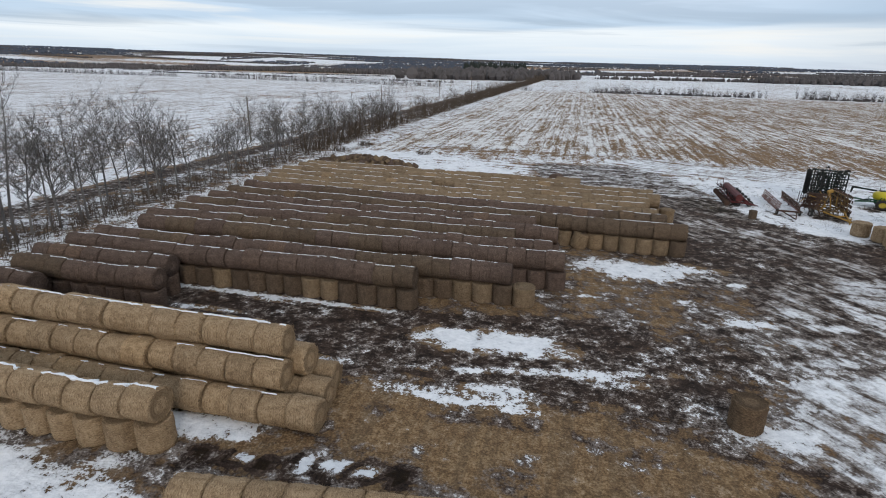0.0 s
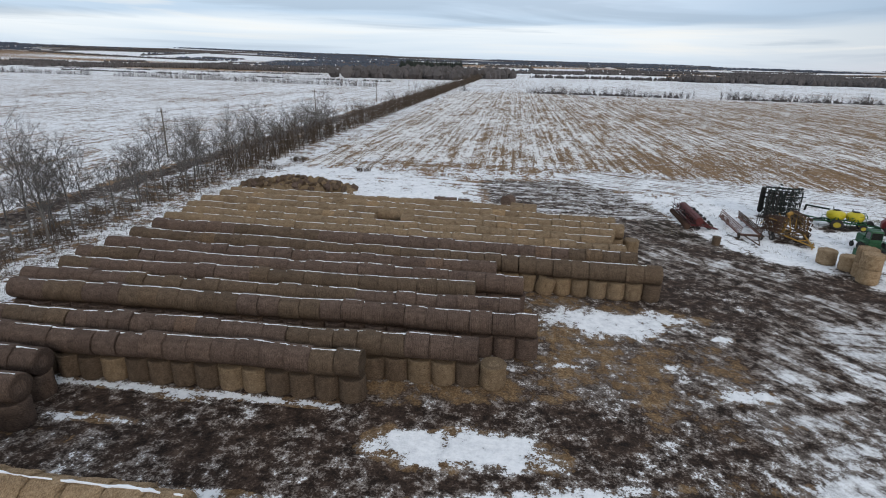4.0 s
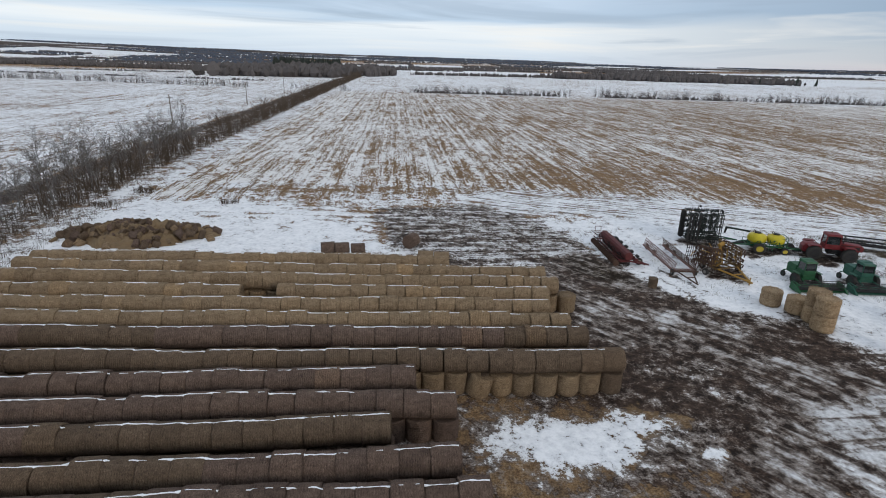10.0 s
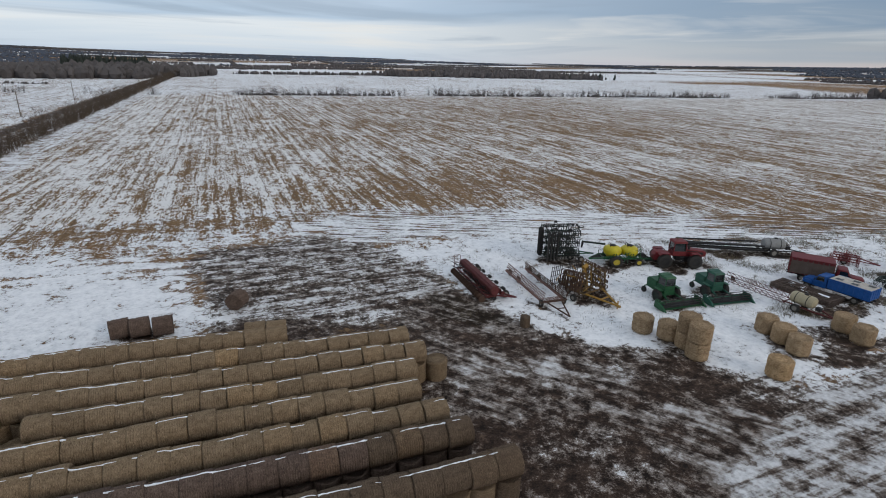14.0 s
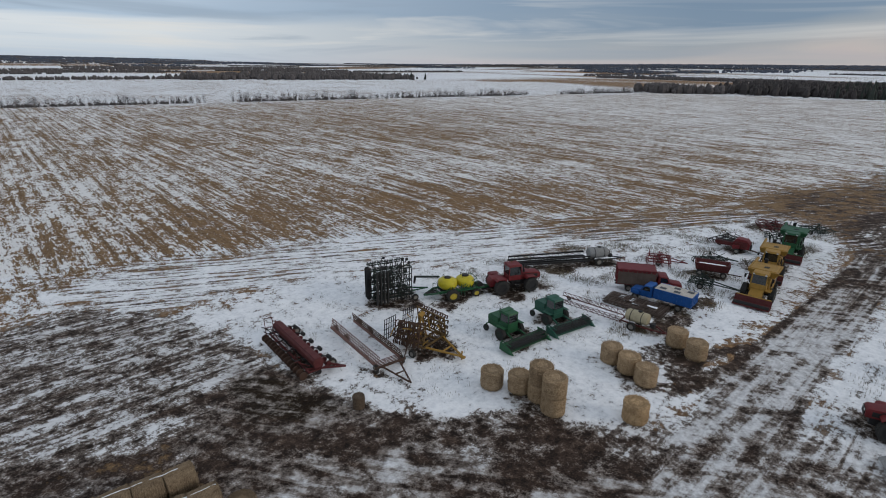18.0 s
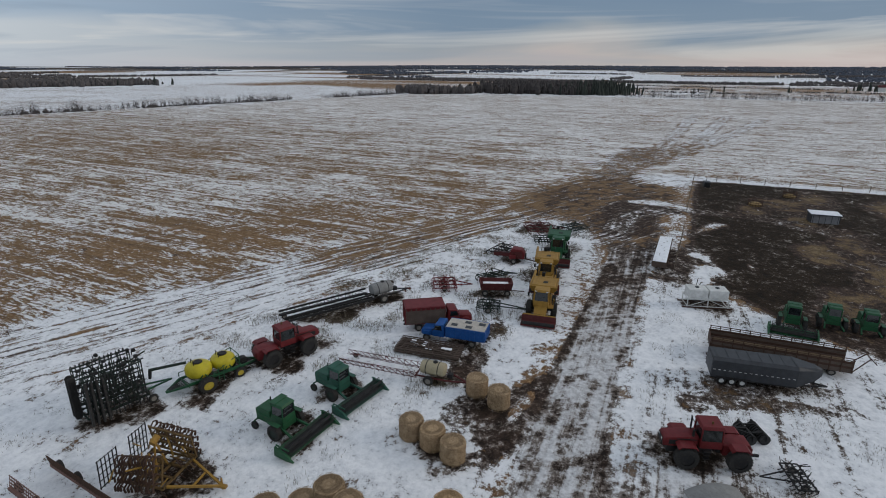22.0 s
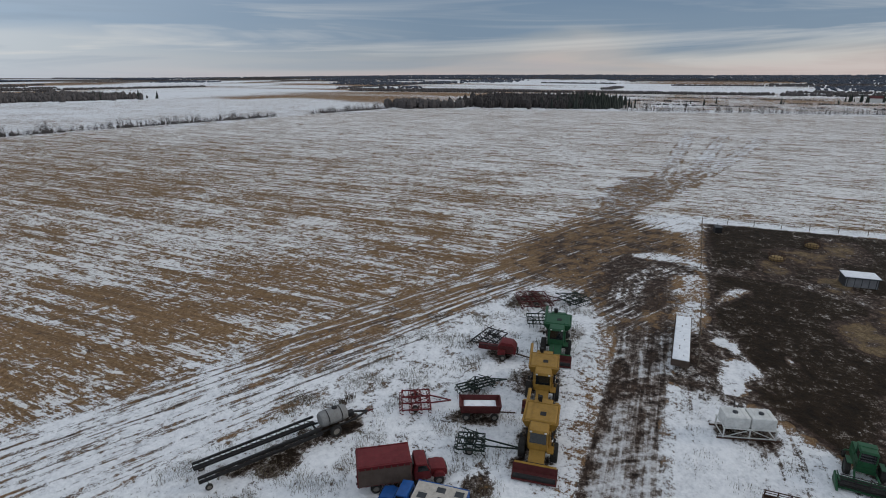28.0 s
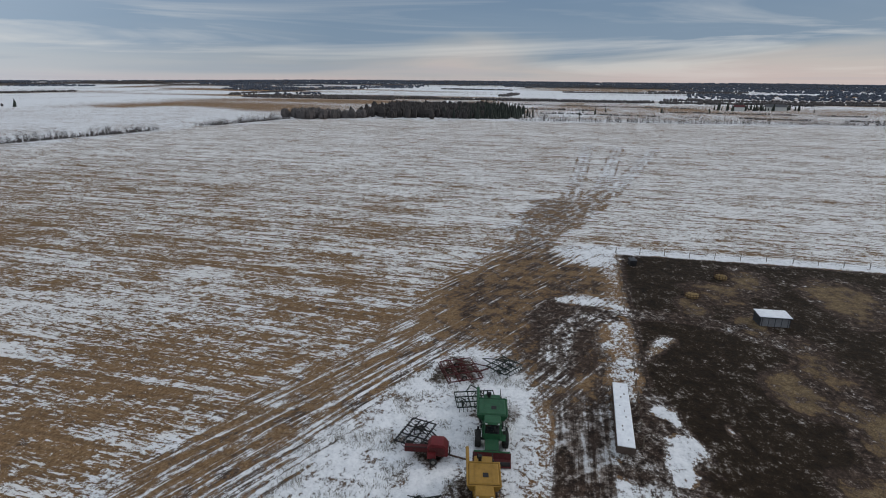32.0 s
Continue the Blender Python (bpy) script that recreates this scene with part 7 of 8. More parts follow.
def rail_wagon(m, length=13.0):
    """A long rusty feed wagon with a pipe rail along its edge."""
    t = thing("feed_wagon", m, "long rusty wooden feed wagon with a pipe rail", "wagon")
    part("deck", Shape().box(0, 0, 0.7, length, 2.3, 0.15), BROWN_AND_SHADE, t)
    for s in (-1, 1):
        for k in range(4):
            part("side_board", Shape().box(0, s * 1.12, 0.88 + 0.27 * k, length - 0.05, 0.05, 0.25), RUST if k % 2 else BROWN_AND_SHADE, t)
        for k in range(14):
            part("post", Shape().bar((-length / 2 + 0.1 + (length - 0.2) * k / 13, s * 1.18, 0.7), (-length / 2 + 0.1 + (length - 0.2) * k / 13, s * 1.18, 2.35), 0.07), RUST, t)
        part("rail", Shape().tube((-length / 2, s * 1.18, 2.3), (length / 2, s * 1.18, 2.3), 0.045, None, 6), RUST, t)
        part("rail", Shape().tube((-length / 2, s * 1.18, 2.08), (length / 2, s * 1.18, 2.08), 0.035, None, 6), RUST, t)
        for x in (-4.2, -3.2, 4.0):
            wheel(t, x, s * 0.9, 0.36, 0.22, RIM, 12)
    part("end_gate", Shape().box(-length / 2, 0, 0.85, 0.06, 2.2, 1.1), RUST, t)
    part("lining", Shape().box(0, 0, 0.855, length - 0.4, 2.0, 0.25, None, 0.98), TAN_LITTER, t, "old hay on the deck")
    hoop = Shape().tube((length / 2 + 0.1, -0.7, 0.6), (length / 2 + 1.2, -0.5, 2.2), 0.05, None, 6).tube((length / 2 + 0.1, 0.7, 0.6), (length / 2 + 1.2, 0.5, 2.2), 0.05, None, 6).tube((length / 2 + 1.2, -0.5, 2.2), (length / 2 + 1.2, 0.5, 2.2), 0.05, None, 6).tube((length / 2 + 1.2, 0, 2.2), (length / 2 + 1.9, 0, 1.4), 0.05, None, 6)
    part("front_hoop", hoop, RUST, t)
    return t


def tank_stand(m):
    """White tanks on a welded stand with braced legs."""
    t = thing("tank_stand", m, "white twin tanks on a braced steel stand", "tank stand")
    for k, x in enumerate((-1.05, 1.05)):
        tk = part("tank", Shape().box(x, 0, 1.05, 2.0, 1.7, 1.0), WHITE, t, bevel=0.12, smooth=True)
        for j in range(3):
            part("rib", Shape().box(x - 0.6 + 0.6 * j, 0, 1.06, 0.06, 1.74, 1.02), WHITE, tk, bevel=0.02)
        part("cap", Shape().lathe([(0, 0.22), (0.1, 0.22), (0.14, 0.12)], 12, pose(x, 0, 2.05)), GREY, tk, smooth=True)
    for x in (-2.1, 0, 2.1):
        for s in (-1, 1):
            part("leg", Shape().bar((x, s * 0.9, 0), (x, s * 0.9, 1.1), 0.09), WHITE, t)
    for s in (-1, 1):
        part("brace", Shape().bar((-2.1, s * 0.9, 0.15), (0, s * 0.9, 1.0), 0.05), WHITE, t)
        part("brace", Shape().bar((0, s * 0.9, 1.0), (2.1, s * 0.9, 0.15), 0.05), WHITE, t)
        part("top_rail", Shape().bar((-2.2, s * 0.9, 1.05), (2.2, s * 0.9, 1.05), 0.09), WHITE, t)
        part("foot_rail", Shape().bar((-2.2, s * 0.9, 0.2), (2.2, s * 0.9, 0.2), 0.07), WHITE, t)
    for x in (-2.1, 2.1):
        part("cross_bar", Shape().bar((x, -0.9, 0.2), (x, 0.9, 0.2), 0.07), WHITE, t)
        part("cross_bar", Shape().bar((x, -0.9, 1.05), (x, 0.9, 1.05), 0.09), WHITE, t)
    part("skid", Shape().bar((-2.6, -0.9, 0.06), (2.6, -0.9, 0.06), 0.12).bar((-2.6, 0.9, 0.06), (2.6, 0.9, 0.06), 0.12), RUST, t)
    for k in range(3):
        part("hose", Shape().tube((-0.9 + 0.3 * k, 0.7, 2.05), (-0.7 + 0.4 * k, 1.2, 2.5 - 0.3 * k), 0.04, None, 6), BLACK, t)
    return t


def flat_wagon(m, length=11.8):
    """A long narrow wagon whose flat top carries snow."""
    t = thing("flat_wagon", m, "long narrow brown wagon with snow on its flat top", "wagon")
    b = part("body", Shape().box(0, 0, 0.55, length, 1.75, 0.75), BROWN_AND_SHADE, t, bevel=0.03)
    for k in range(12):
        for s in (-1, 1):
            part("rib", Shape().box(-length / 2 + 0.4 + (length - 0.8) * k / 11, s * 0.895, 0.55, 0.08, 0.04, 0.75), RUST, b)
    top = Shape()
    top.box(0, 0, 1.3, length - 0.1, 1.68, 0.09, None, 0.995, 0.94)
    part("snow_cap", top, SNOW, t, "snow cover with bare spots", bevel=0.03)
    for k in range(9):
        part("bare_spot", Shape().box(-length / 2 + 1.0 + 1.2 * k + 0.3 * math.sin(k * 2.4), 0.3 * math.sin(k * 1.7), 1.387, 0.18 + 0.16 * (k * 7 % 5) / 4, 0.06 + 0.08 * (k * 3 % 4) / 3, 0.012, pose(0, 0, 0)), BROWN_AND_SHADE, t)
    for x in (-4.3, -3.4, 4.2):
        for s in (-1, 1):
            wheel(t, x, s * 0.7, 0.34, 0.22, RIM, 12)
    part("tongue", Shape().bar((-length / 2, -0.5, 0.6), (-length / 2 - 1.6, 0, 0.4), 0.1).bar((-length / 2, 0.5, 0.6), (-length / 2 - 1.6, 0, 0.4), 0.1), RUST, t)
    return t


def steel_stack(m, mat, l, w, label, n=9, seed=3, category="harrow sections"):
    """Harrow sections heaped flat."""
    t = thing("harrow_sections", m, label, category)
    rnd = random.Random(seed)
    for layer in range(3):
        s = Shape()
        a = radians(rnd.uniform(-5, 5))
        for k in range(n):
            y = -w / 2 + w * k / (n - 1)
            s.bar((-l / 2, y + math.tan(a) * -l / 2, 0.12 + 0.2 * layer), (l / 2, y + math.tan(a) * l / 2, 0.15 + 0.2 * layer), 0.08)
        for k in range(int(l / 0.5)):
            x = -l / 2 + 0.2 + 0.5 * k
            s.bar((x, -w / 2, 0.17 + 0.2 * layer), (x + 0.2, w / 2, 0.17 + 0.2 * layer), 0.06)
        part("section", s, mat, t)
    sn = Shape()
    for k in range(6):
        sn.box(rnd.uniform(-l / 2.5, l / 2.5), rnd.uniform(-w / 3, w / 3), 0.62, rnd.uniform(0.3, 1.1), rnd.uniform(0.2, 0.5), 0.05)
    part("snow_patches", sn, SNOW, t, "patches of snow on the steel", bevel=0.02)
    for k in range(4):
        part("loose_bar", Shape().bar((rnd.uniform(-l / 2, 0), rnd.uniform(-w / 2, w / 2), 0.68), (rnd.uniform(0, l / 2), rnd.uniform(-w / 2, w / 2), 0.75), 0.08), mat, t)
    return t


def small_cultivator(m, mat, l, w, label, tongue=3.0, seed=1, high=0.75):
    """A low cultivator: crossbars, rows of C shanks, wheels and a tongue."""
    t = thing("tillage_implement", m, label, "cultivator", "old implements")
    fr = Shape()
    for k in range(4):
        fr.bar((-l / 2 + l * k / 3, -w / 2, high), (-l / 2 + l * k / 3, w / 2, high), 0.1)
    for y in (-w / 2, -w / 6, w / 6, w / 2):
        fr.bar((-l / 2, y, high), (l / 2, y, high), 0.1)
    part("frame", fr, mat, t)
    shank = tine(Shape(), (0, 0, high)).mesh("shank", mat)
    for k in range(4):
        n = int(w / 0.42)
        for i in range(n):
            ob = new("shank", shank)
            ob.parent = t
            ob.matrix_basis = pose(-l / 2 + l * k / 3, -w / 2 + 0.2 + (w - 0.4) * i / max(1, n - 1), 0)
    rnd = random.Random(seed)
    part("stand", Shape().bar((0, -0.4, high), (-0.1, 0, high + 0.9), 0.08).bar((0, 0.4, high), (-0.1, 0, high + 0.9), 0.08).bar((-0.1, 0, high + 0.9), (l / 2, 0, high), 0.06), mat, t)
    for k in range(4):
        y = rnd.uniform(-w / 2, w / 2)
        part("lever", Shape().bar((rnd.uniform(-l / 2, l / 2), y, high), (rnd.uniform(-l / 2, l / 2), y + 0.2, high + rnd.uniform(0.4, 0.9)), 0.05), mat, t)
    for k in range(16):
        x, y, a = rnd.uniform(-l / 2, l / 2), rnd.uniform(-w / 2, w / 2), rnd.uniform(0, 6.28)
        q = rnd.uniform(0.4, 1.1)
        part("loose_rod", Shape().bar((x, y, high + rnd.uniform(-0.1, 0.15)), (x + q * math.cos(a), y + q * math.sin(a), high + rnd.uniform(-0.2, 0.5)), 0.06), mat, t)
    for s in (-1, 1):
        wheel(t, -0.1, s * w * 0.33, 0.34, 0.2, RIM, 12)
    part("tongue", Shape().bar((l / 2, -w * 0.2, high), (l / 2 + tongue, 0, 0.35), 0.1).bar((l / 2, w * 0.2, high), (l / 2 + tongue, 0, 0.35), 0.1), mat, t)
    return t


def gravity_wagon(m):
    """A red grain wagon with sloping sides on four wheels."""
    t = thing("grain_wagon", m, "old red grain wagon with snow in the box", "wagon")
    b = Shape()
    b.add([(-1.9, -0.8, 0.8), (1.9, -0.8, 0.8), (1.9, 0.8, 0.8), (-1.9, 0.8, 0.8), (-2.1, -1.05, 1.75), (2.1, -1.05, 1.75), (2.1, 1.05, 1.75), (-2.1, 1.05, 1.75),
           (-2.0, -0.95, 1.75), (2.0, -0.95, 1.75), (2.0, 0.95, 1.75), (-2.0, 0.95, 1.75), (-1.85, -0.78, 1.3), (1.85, -0.78, 1.3), (1.85, 0.78, 1.3), (-1.85, 0.78, 1.3)],
          [(3, 2, 1, 0), (0, 1, 5, 4), (1, 2, 6, 5), (2, 3, 7, 6), (3, 0, 4, 7), (4, 5, 9, 8), (5, 6, 10, 9), (6, 7, 11, 10), (7, 4, 8, 11), (8, 9, 13, 12), (9, 10, 14, 13), (10, 11, 15, 14), (11, 8, 12, 15), (12, 13, 14, 15)])
    bx = part("box", b, DEEP_RED, t)
    part("snow_fill", Shape().box(0, 0.1, 1.28, 3.3, 1.2, 0.1, None, 0.9), SNOW, bx, "snow in the box", bevel=0.03)
    for k in range(6):
        for s in (-1, 1):
            part("rib", Shape().bar((-1.75 + 0.7 * k, s * 0.84, 0.85), (-1.8 + 0.72 * k, s * 1.1, 1.75), 0.06), DEEP_RED, bx)
    for x in (-1.4, 1.4):
        part("axle", Shape().tube((x, -0.8, 0.4), (x, 0.8, 0.4), 0.07, None, 6), BLACK, t)
        for s in (-1, 1):
            wheel(t, x, s * 0.85, 0.4, 0.24, RIM, 12)
    part("tongue", Shape().bar((1.6, 0, 0.45), (3.6, 0, 0.35), 0.1), RUST, t)
    part("running_gear", Shape().bar((-1.6, 0, 0.5), (1.6, 0, 0.5), 0.14).box(-1.4, 0, 0.45, 0.15, 1.5, 0.35).box(1.4, 0, 0.45, 0.15, 1.5, 0.35), RUST, t)
    return t


def square_baler(m):
    """An old red baler: a tall sloped chamber hood, a pickup on one side and a long bale chute."""
    t = thing("square_baler", m, "old red square baler standing among implements", "baler")
    part("hood", Shape().side([(-0.9, 0.6), (1.0, 0.6), (1.05, 1.3), (0.6, 1.85), (-0.6, 1.9), (-0.95, 1.4)], -0.7, 0.7), RED, t, bevel=0.06, smooth=True)
    part("side_shield", Shape().box(0.0, -0.72, 0.75, 1.5, 0.05, 0.8), DEEP_RED, t, bevel=0.02)
    part("chute", Shape().box(-2.0, 0, 0.65, 2.3, 0.6, 0.5), DEEP_RED, t, bevel=0.03)
    part("chute_rail", Shape().bar((-3.1, 0.3, 1.2), (-0.9, 0.3, 1.25), 0.06).bar((-3.1, -0.3, 1.2), (-0.9, -0.3, 1.25), 0.06), BLACK, t)
    part("pickup", Shape().tube((0.1, 0.75, 0.4), (0.1, 2.0, 0.4), 0.3, None, 12), BLACK, t, smooth=True)
    part("pickup_guard", Shape().side([(-0.4, 0.3), (0.5, 0.3), (0.4, 0.8), (-0.3, 0.8)], 0.72, 0.80).side([(-0.4, 0.3), (0.5, 0.3), (0.4, 0.8), (-0.3, 0.8)], 1.95, 2.03), RED, t)
    part("flywheel", Shape().tube((1.1, -0.2, 0.95), (1.22, -0.2, 0.95), 0.4, None, 16), BLACK, t, smooth=True)
    part("twine_box", Shape().box(-0.5, -0.95, 0.6, 0.8, 0.4, 0.5), RED, t, bevel=0.03)
    part("tongue", Shape().bar((1.0, -0.3, 0.6), (3.0, -0.7, 0.4), 0.12), RUST, t)
    part("axle", Shape().tube((-0.3, -1.2, 0.36), (-0.3, 1.2, 0.36), 0.07, None, 8), BLACK, t)
    for s in (-1, 1):
        wheel(t, -0.3, s * 1.2, 0.36, 0.24, RIM, 12)
    return t


def disc_gang(m):
    """Black tandem packers behind a hooked hitch."""
    t = thing("packer_gang", m, "black coil packer implement with a hooked hitch", "packer")
    for k in range(9):
        part("coil", Shape().lathe([(-0.07, 0.2), (-0.07, 0.48), (0.07, 0.48), (0.07, 0.2)], 16, pose(0.55, -1.0 + 0.25 * k, 0.48, 90)), BLACK, t)
        part("coil", Shape().lathe([(-0.07, 0.2), (-0.07, 0.48), (0.07, 0.48), (0.07, 0.2)], 16, pose(-0.65, -1.0 + 0.25 * k, 0.48, 90)), BLACK, t)
    part("frame", Shape().bar((0.55, -1.2, 0.98), (0.55, 1.2, 0.98), 0.12).bar((-0.65, -1.2, 0.98), (-0.65, 1.2, 0.98), 0.12).bar((-0.65, -0.6, 0.98), (0.55, -0.6, 0.98), 0.12).bar((-0.65, 0.6, 0.98), (0.55, 0.6, 0.98), 0.12), BLACK, t)
    part("shafts", Shape().bar((0.55, -1.2, 0.48), (0.55, -1.2, 1.0), 0.1).bar((0.55, 1.2, 0.48), (0.55, 1.2, 1.0), 0.1).bar((-0.65, -1.2, 0.48), (-0.65, -1.2, 1.0), 0.1).bar((-0.65, 1.2, 0.48), (-0.65, 1.2, 1.0), 0.1), BLACK, t)
    part("hitch", Shape().bar((0.55, 0, 1.0), (2.0, 0, 1.1), 0.16).bar((2.0, 0, 1.1), (2.3, 0, 0.3), 0.14).bar((0.55, -0.8, 1.0), (1.8, 0, 1.08), 0.1).bar((0.55, 0.8, 1.0), (1.8, 0, 1.08), 0.1), BLACK, t)
    return t


def bin_sheet(m):
    """Curved grey sheets of a dismantled grain bin, one on another."""
    t = thing("bin_sheets", m, "curved grey steel sheets stacked flat in the snow", "sheet metal")
    for k in range(4):
        s = Shape()
        for i in range(11):
            a = radians(-32 + 6.4 * i)
            for r in (3.2, 3.23):
                for x in (-1.5, 1.5):
                    s.v.append((x + 0.08 * k, r * math.sin(a) + 0.06 * k, r * math.cos(a) - 2.66 + 0.06 * k))
        s.f = [(4 * i + p, 4 * i + q, 4 * i + 4 + q, 4 * i + 4 + p) for i in range(10) for p, q in ((0, 1), (1, 3), (3, 2), (2, 0))] + [(0, 1, 3, 2), (40, 41, 43, 42)]
        part("sheet", s, TANK_GREY, t, smooth=True)
    for x in (-1.0, 1.0):
        part("timber", Shape().bar((x, -1.6, 0.06), (x, 1.6, 0.06), 0.12), WOOD, t)
    return t


TANK_GREY = plain("dull_grey_tank", (0.22, 0.22, 0.215), 0.6, grime=0.4)
TAN_LITTER = bark_material("old_hay_litter", (0.09, 0.06, 0.03), (0.22, 0.15, 0.08))

# ---- the row by the field ----
def sized(m, k, ky=None, kz=None):
    return m @ Matrix.Diagonal((k, ky or k, kz or k, 1))


folded_drill(sized(pose(33.1, 80.8, 0, 0, 0, -14), 0.86, 0.66, 0.86))
air_cart(sized(pose(39.1, 77.2, 0, 0, 0, -20), 1.0, 1.0, 0.86))
articulated_tractor(sized(pose(45.1, 74.6, 0, 0, 0, -22), 0.88), "red articulated tractor with a tinted cab hitched to the seed cart")
boom_sprayer(pose(59.2, 73.5, 0, 0, 0, -29), TANK_GREY, BLACK, "long black sprayer booms folded behind a grey tank", 11.2, 0.75, 0.20)
# ---- implements in the snow ----
seed_drill(pose(20.6, 76.4, 0, 0, 0, -2))
drag_harrow(pose(25.6, 73.9, 0, 0, 0, -94))
yellow_cultivator(pose(29.6, 71.2, 0, 0, 0, -78))
swather(sized(pose(36.7, 67.7, 0, 0, 0, -94), 0.82), GREEN, "green swather with its header lowered in snow", 5.6)
swather(sized(pose(42.2, 66.9, 0, 0, 0, -98), 0.82), TEAL, "faded blue-green swather with a wide header", 5.6)
boom_sprayer(sized(pose(47.1, 60.9, 0, 0, 0, -84), 0.85), BEIGE, DEEP_RED, "red field sprayer with a beige tank and folded booms", 9.8, 0.6, 0.05)
steel_stack(pose(51.2, 63.4, 0, 0, 0, 100), BROWN_AND_SHADE, 6.0, 2.4, "stack of rusty harrow sections beside the blue truck")
# shade on the red box's sides is painted as brown panels
grain_truck(sized(pose(56.5, 64.4, 0, 0, 0, -54), 0.9), RED, RED, "red grain truck with a high box, its sides coloured brown for shade", 4.4, 1.9, False, BROWN_AND_SHADE)
grain_truck(sized(pose(53.9, 62.8, 0, 0, 0, 98), 0.83), BLUE, BLUE, "bright blue grain truck with a pale tarp", 4.5, 1.25)
small_cultivator(pose(61.8, 61.6, 0, 0, 0, -72), DARK_GREEN, 2.2, 2.2, "small green cultivator with a long tongue", 3.4, 2)
small_cultivator(pose(65.4, 68.6, 0, 0, 0, -60), RED, 2.6, 3.2, "red tine implement lying in the snow", 2.0, 3, 0.6)
gravity_wagon(sized(pose(66.4, 62.6, 0, 0, 0, -66), 0.9))
small_cultivator(pose(70.0, 64.4, 0, 0, 0, -40), DARK_GREEN, 3.6, 1.4, "narrow green bar implement behind the red wagon", 1.8, 4)
square_baler(pose(77.9, 63.8, 0, 0, 0, -80))
small_cultivator(pose(80.0, 66.6, 0, 0, 0, -100), BLACK, 2.6, 4.0, "dark cultivator with upright levers", 1.8, 5)
small_cultivator(pose(93.4, 65.0, 0, 0, 0, -60), DEEP_RED, 4.0, 5.0, "broken red implement at the edge of the field", 2.0, 6, 0.6)
small_cultivator(pose(87.4, 62.0, 0, 0, 0, 20), DARK_GREEN, 3.0, 4.4, "green implement behind the green combine", 2.0, 7)
small_cultivator(pose(95.5, 60.0, 0, 0, 0, 60), DARK_GREEN, 3.0, 3.4, "dark green disc frame at the corner of the yard", 2.0, 8)
combine(sized(pose(63.6, 56.4, 0, 0, 0, 189), 0.95), MUSTARD, "mustard-yellow combine harvester with a red pickup table")
combine(sized(pose(72.0, 58.3, 0, 0, 0, 192), 0.95), MUSTARD, "mustard-yellow combine harvester behind another")
combine(pose(81.4, 59.2, 0, 0, 0, 190), GREEN, "green combine harvester at the end of the row")
# ---- south of the lane ----
articulated_tractor(sized(pose(46.7, 40.7, 0, 0, 0, 110), 0.84), "red articulated tractor parked south of the lane")
disc_gang(sized(pose(50.4, 37.7, 0, 0, 0, 118), 0.8))
small_cultivator(sized(pose(46.8, 35.3, 0, 0, 0, 110), 0.7), BLACK, 1.6, 3.4, "low black implement in the snow", 2.4, 9, 0.6)
bin_sheet(pose(42.0, 39.2, 0, 0, 0, 30))
hopper_trailer(sized(pose(58.6, 36.6, 0, 0, 0, -80), 0.86, 0.95, 0.86))
rail_wagon(sized(pose(63.3, 35.1, 0, 0, 0, -86), 1.0, 1.0, 0.84), 10.8)
swather(sized(pose(71.8, 33.0, 0, 0, 0, 178), 0.82), GREEN, "green swather at the edge of the pen", 5.0)
swather(sized(pose(73.4, 29.4, 0, 0, 0, 180), 0.8), GREEN, "green swather without its header, facing the lane", 0)
swather(sized(pose(73.4, 26.4, 0, 0, 0, 180), 0.8), GREEN, "green swather without its header by the pen fence", 0)
tank_stand(pose(73.6, 40.9, 0, 0, 0, -72))
flat_wagon(pose(88.2, 46.4, 0, 0, 0, 180))


# ---- the cattle pen ----
def wire_fence(name, pts, step, label):
    f = thing(name, pose(0, 0, 0), label, "fence")
    post = Shape().tube((0, 0, -0.2), (0, 0, 1.35), 0.07, 0.06, 7).mesh("post", WOOD)
    for (ax, ay), (bx, by) in zip(pts, pts[1:]):
        n = int(math.hypot(bx - ax, by - ay) / step)
        for k in range(n):
            p = new("post", post)
            p.parent = f
            p.matrix_basis = pose(ax + (bx - ax) * k / n, ay + (by - ay) * k / n, 0, random.uniform(-3, 3), random.uniform(-3, 3))
        for z in (0.45, 0.8, 1.15):
            part("wire", Shape().tube((ax, ay, z), (bx, by, z), 0.012, None, 3), RUST, f)


wire_fence("pen_fence", [(84.5, 44.6), (104, 44.3)], 2.6, "low wire fence along the lane side of the pen")
wire_fence("pen_fence", [(118, 44.4), (150, 44.2), (152.5, 10), (154, -80)], 4.5, "wire fence with wooden posts round the cattle pen")


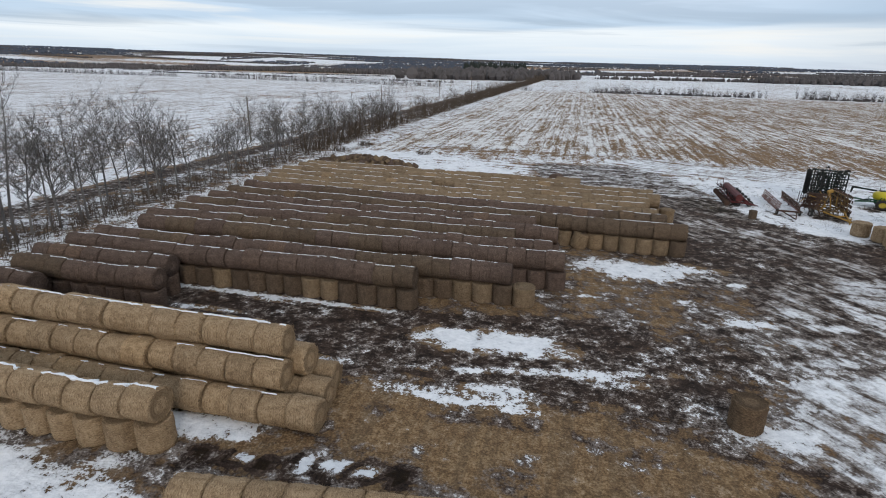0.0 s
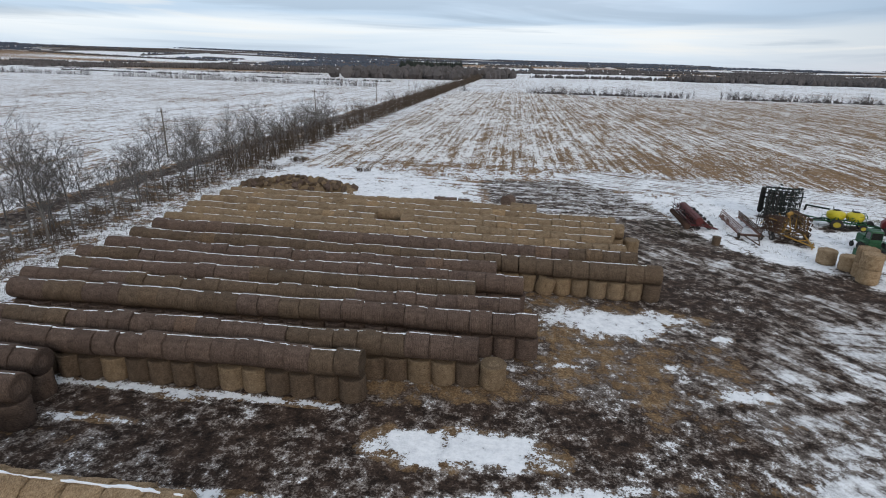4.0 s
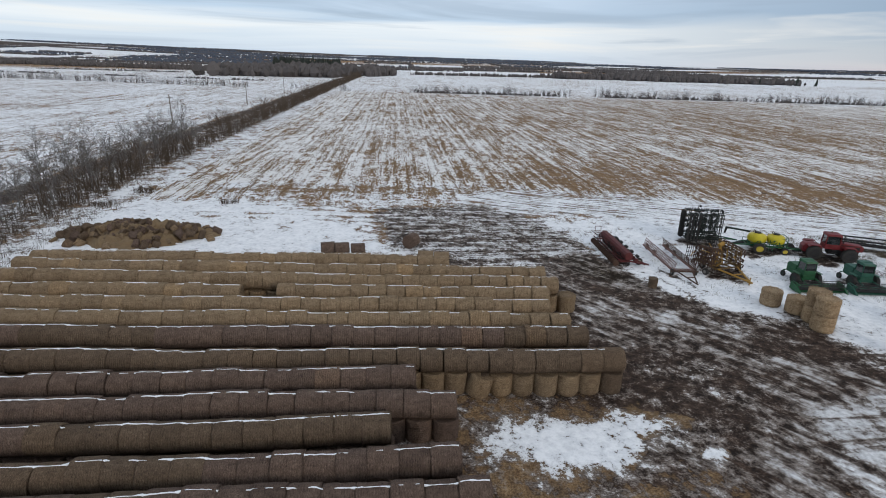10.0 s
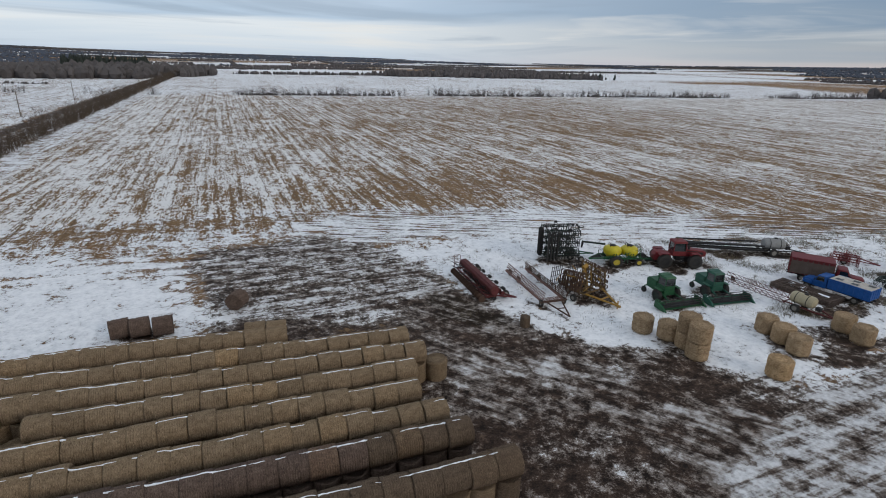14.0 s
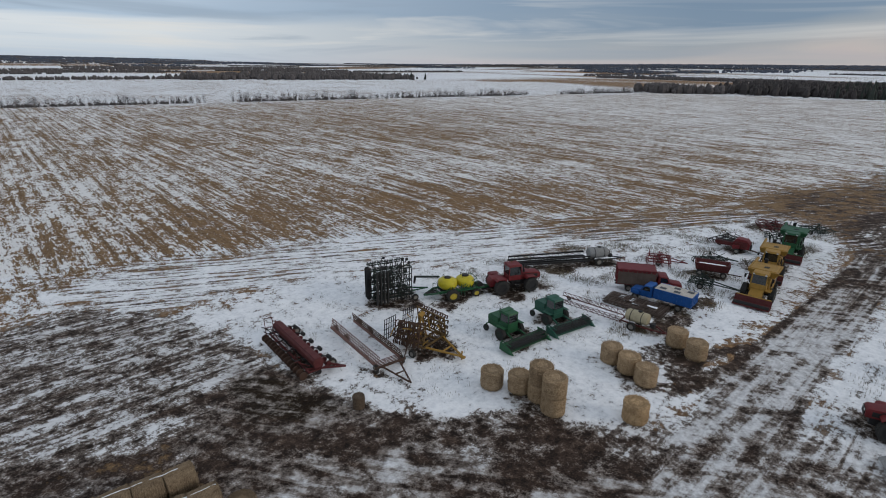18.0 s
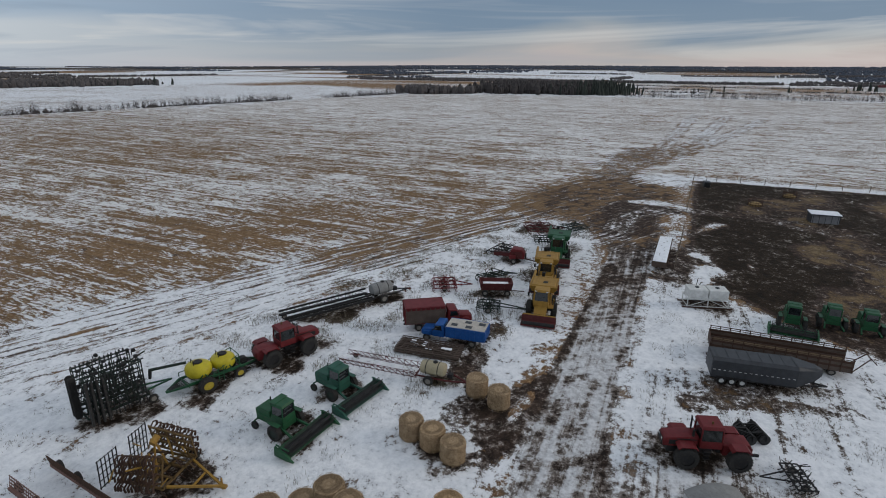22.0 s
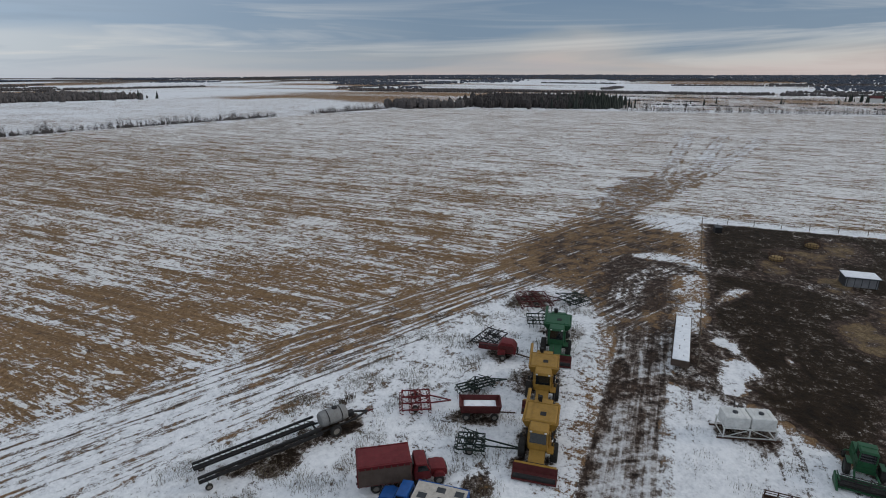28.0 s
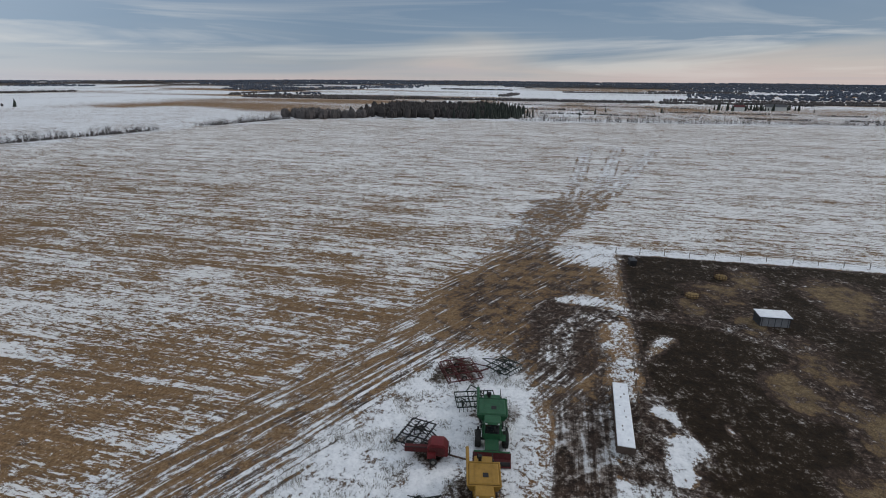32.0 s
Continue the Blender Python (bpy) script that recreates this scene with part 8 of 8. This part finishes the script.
def calf_shelter(m):
    t = thing("calf_shelter", m, "small grey calf shelter with a snowy flat roof", "shelter")
    for s in (-1, 1):
        part("end_wall", Shape().box(s * 2.05, 0, 0, 0.1, 2.4, 1.45), GREY, t)
    part("back_wall", Shape().box(0, 1.15, 0, 4.0, 0.1, 1.35), GREY, t)
    part("front_wall", Shape().box(0, -1.15, 0, 4.0, 0.1, 1.5), SHED_WALL, t)
    for k in range(5):
        part("batten", Shape().box(-1.8 + 0.9 * k, -1.21, 0, 0.08, 0.03, 1.5), GREY, t)
    r = part("roof", Shape().side([(-2.3, 1.48), (2.3, 1.48), (2.3, 1.56), (-2.3, 1.56)], -1.4, 1.4, pose(0, 0, 0.02, 2.5)), GREY, t)
    part("roof_snow", Shape().side([(-2.25, 1.57), (2.25, 1.57), (2.22, 1.66), (-2.22, 1.66)], -1.35, 1.35, pose(0, 0, 0.02, 2.5)), SNOW, r, "snow on the roof", bevel=0.02)
    for s in (-1, 1):
        part("skid", Shape().bar((-2.3, s * 1.0, 0.06), (2.3, s * 1.0, 0.06), 0.12), WOOD, t)


SHED_WALL = plain("weathered_tin", (0.20, 0.20, 0.21), 0.6, grime=0.3)
calf_shelter(pose(120.0, 23.2, 0, 0, 0, -84))


def bale_feeder(m, label):
    """A ring feeder with hay in it."""
    t = thing("bale_feeder", m, label, "feeder", "feeders in the pen")
    ring = Shape()
    for z in (0.25, 0.65, 1.15):
        for k in range(16):
            a, b = k * math.pi / 8, (k + 1) * math.pi / 8
            ring.tube((1.25 * math.cos(a), 1.25 * math.sin(a), z), (1.25 * math.cos(b), 1.25 * math.sin(b), z), 0.04, None, 5)
    for k in range(16):
        a = k * math.pi / 8
        ring.tube((1.25 * math.cos(a), 1.25 * math.sin(a), 0), (1.25 * math.cos(a), 1.25 * math.sin(a), 1.15), 0.03, None, 5)
    part("ring", ring, RUST, t)
    part("hay", Shape().lathe([(0, 1.15), (0.3, 1.1), (0.5, 0.85), (0.62, 0.45), (0.66, 0.1)], 18), FEED_HAY, t, "loose golden hay", smooth=True)


FEED_HAY = bark_material("golden_feed_hay", (0.17, 0.105, 0.035), (0.34, 0.23, 0.10))
bale_feeder(pose(139.5, 26.0, 0), "round feeder heaped with golden hay on straw")
bale_feeder(pose(128.4, 32.8, 0), "round feeder full of golden hay in the pen")
bale_feeder(pose(101.0, 8.0, 0), "round feeder with trampled hay beside it")


def water_box(m):
    t = thing("water_trough", m, "dark water trough by the pen corner", "trough")
    part("tub", Shape().box(0, 0, 0, 1.9, 1.2, 1.1, None, 1.04), BLACK, t, bevel=0.04)
    part("lid", Shape().box(0, 0, 1.1, 2.05, 1.3, 0.08), GREY, t, bevel=0.02)
    part("pipe", Shape().tube((0.8, 0, 1.1), (0.8, 0, 1.7), 0.05, None, 6), BLACK, t)


water_box(pose(143.0, 41.4, 0, 0, 0, 10))
# ---- a farmstead past the far hedge ----


def farm_building(name, m, l, w, h, roof, wall_mat, roof_mat, label):
    t = thing(name, m, label, "building", "far farmstead")
    part("wall", Shape().box(0, 0, 0, l, w, h), wall_mat, t)
    part("roof", Shape().add([(-l / 2 - 0.4, -w / 2 - 0.4, h), (l / 2 + 0.4, -w / 2 - 0.4, h), (l / 2 + 0.4, w / 2 + 0.4, h), (-l / 2 - 0.4, w / 2 + 0.4, h), (-l / 2 - 0.4, 0, h + roof), (l / 2 + 0.4, 0, h + roof)],
                             [(0, 1, 5, 4), (2, 3, 4, 5), (0, 4, 3), (1, 2, 5), (3, 2, 1, 0)]), roof_mat, t)
    part("door", Shape().box(-l / 2 - 0.03, 0, 0, 0.06, w * 0.4, h * 0.75), GREY, t)
    for k in range(3):
        part("window", Shape().box(-l / 3 + l / 3 * k, -w / 2 - 0.03, h * 0.4, 1.6, 0.06, h * 0.3), GLASS, t)


farm_building("machine_shed", pose(905, -205, 0, 0, 0, 80), 26, 14, 5, 3.5, WHITE, GREY, "white machine shed of a far farmstead")
farm_building("farmhouse", pose(870, -150, 0, 0, 0, 85), 13, 9, 5, 3, WHITE, DEEP_RED, "far farmhouse with a dark roof among spruces")


def tufts(name, area, count, low, high, label, seed, mat):
    """Dry weeds that stick out of the snow."""
    rnd = random.Random(seed)
    spots = []
    for x, y, _ in block(area, count * 4, 0, 1, rnd):
        if noise.noise((x * 0.35, y * 0.35, 3.0)) > 0.12 and len(spots) < count:
            spots.append((x, y, rnd.uniform(0.5, 1.2)))
    thicket(name, spots, mat, low, high, label, 6, 2, 0.010, seed)


WEED = bark_material("dry_weeds", (0.05, 0.045, 0.025), (0.16, 0.125, 0.07))
tufts("yard_weeds", [(44, 58), (100, 57), (100, 66), (86, 74), (70, 80), (44, 84)], 2600, 0.10, 0.42, "dry weeds poking through snow among the machinery", 21, WEED)
tufts("yard_weeds", [(16, 70), (26, 64), (44, 58), (44, 84), (20, 88)], 300, 0.08, 0.28, "thin dry weeds in the snow", 22, WEED)
tufts("lane_weeds", [(50, 26), (84, 44), (84, 46), (50, 45)], 350, 0.08, 0.28, "dry weeds south of the lane", 23, WEED)
random.seed(4)
for bx, by, s in ((-28.2, 98.6, 1.0), (-43, 105, 1.6), (-45, 97, 1.2), (63, 75, 0.8)):
    thicket("dead_bush", [(bx + random.uniform(-1.2, 1.2) * s, by + random.uniform(-0.5, 0.5) * s, s * 0.7) for _ in range(9)], BRUSH, 0.5, 1.1, "dark dead bush on the snow", 9, 5, 0.025, int(bx) + 60, "")
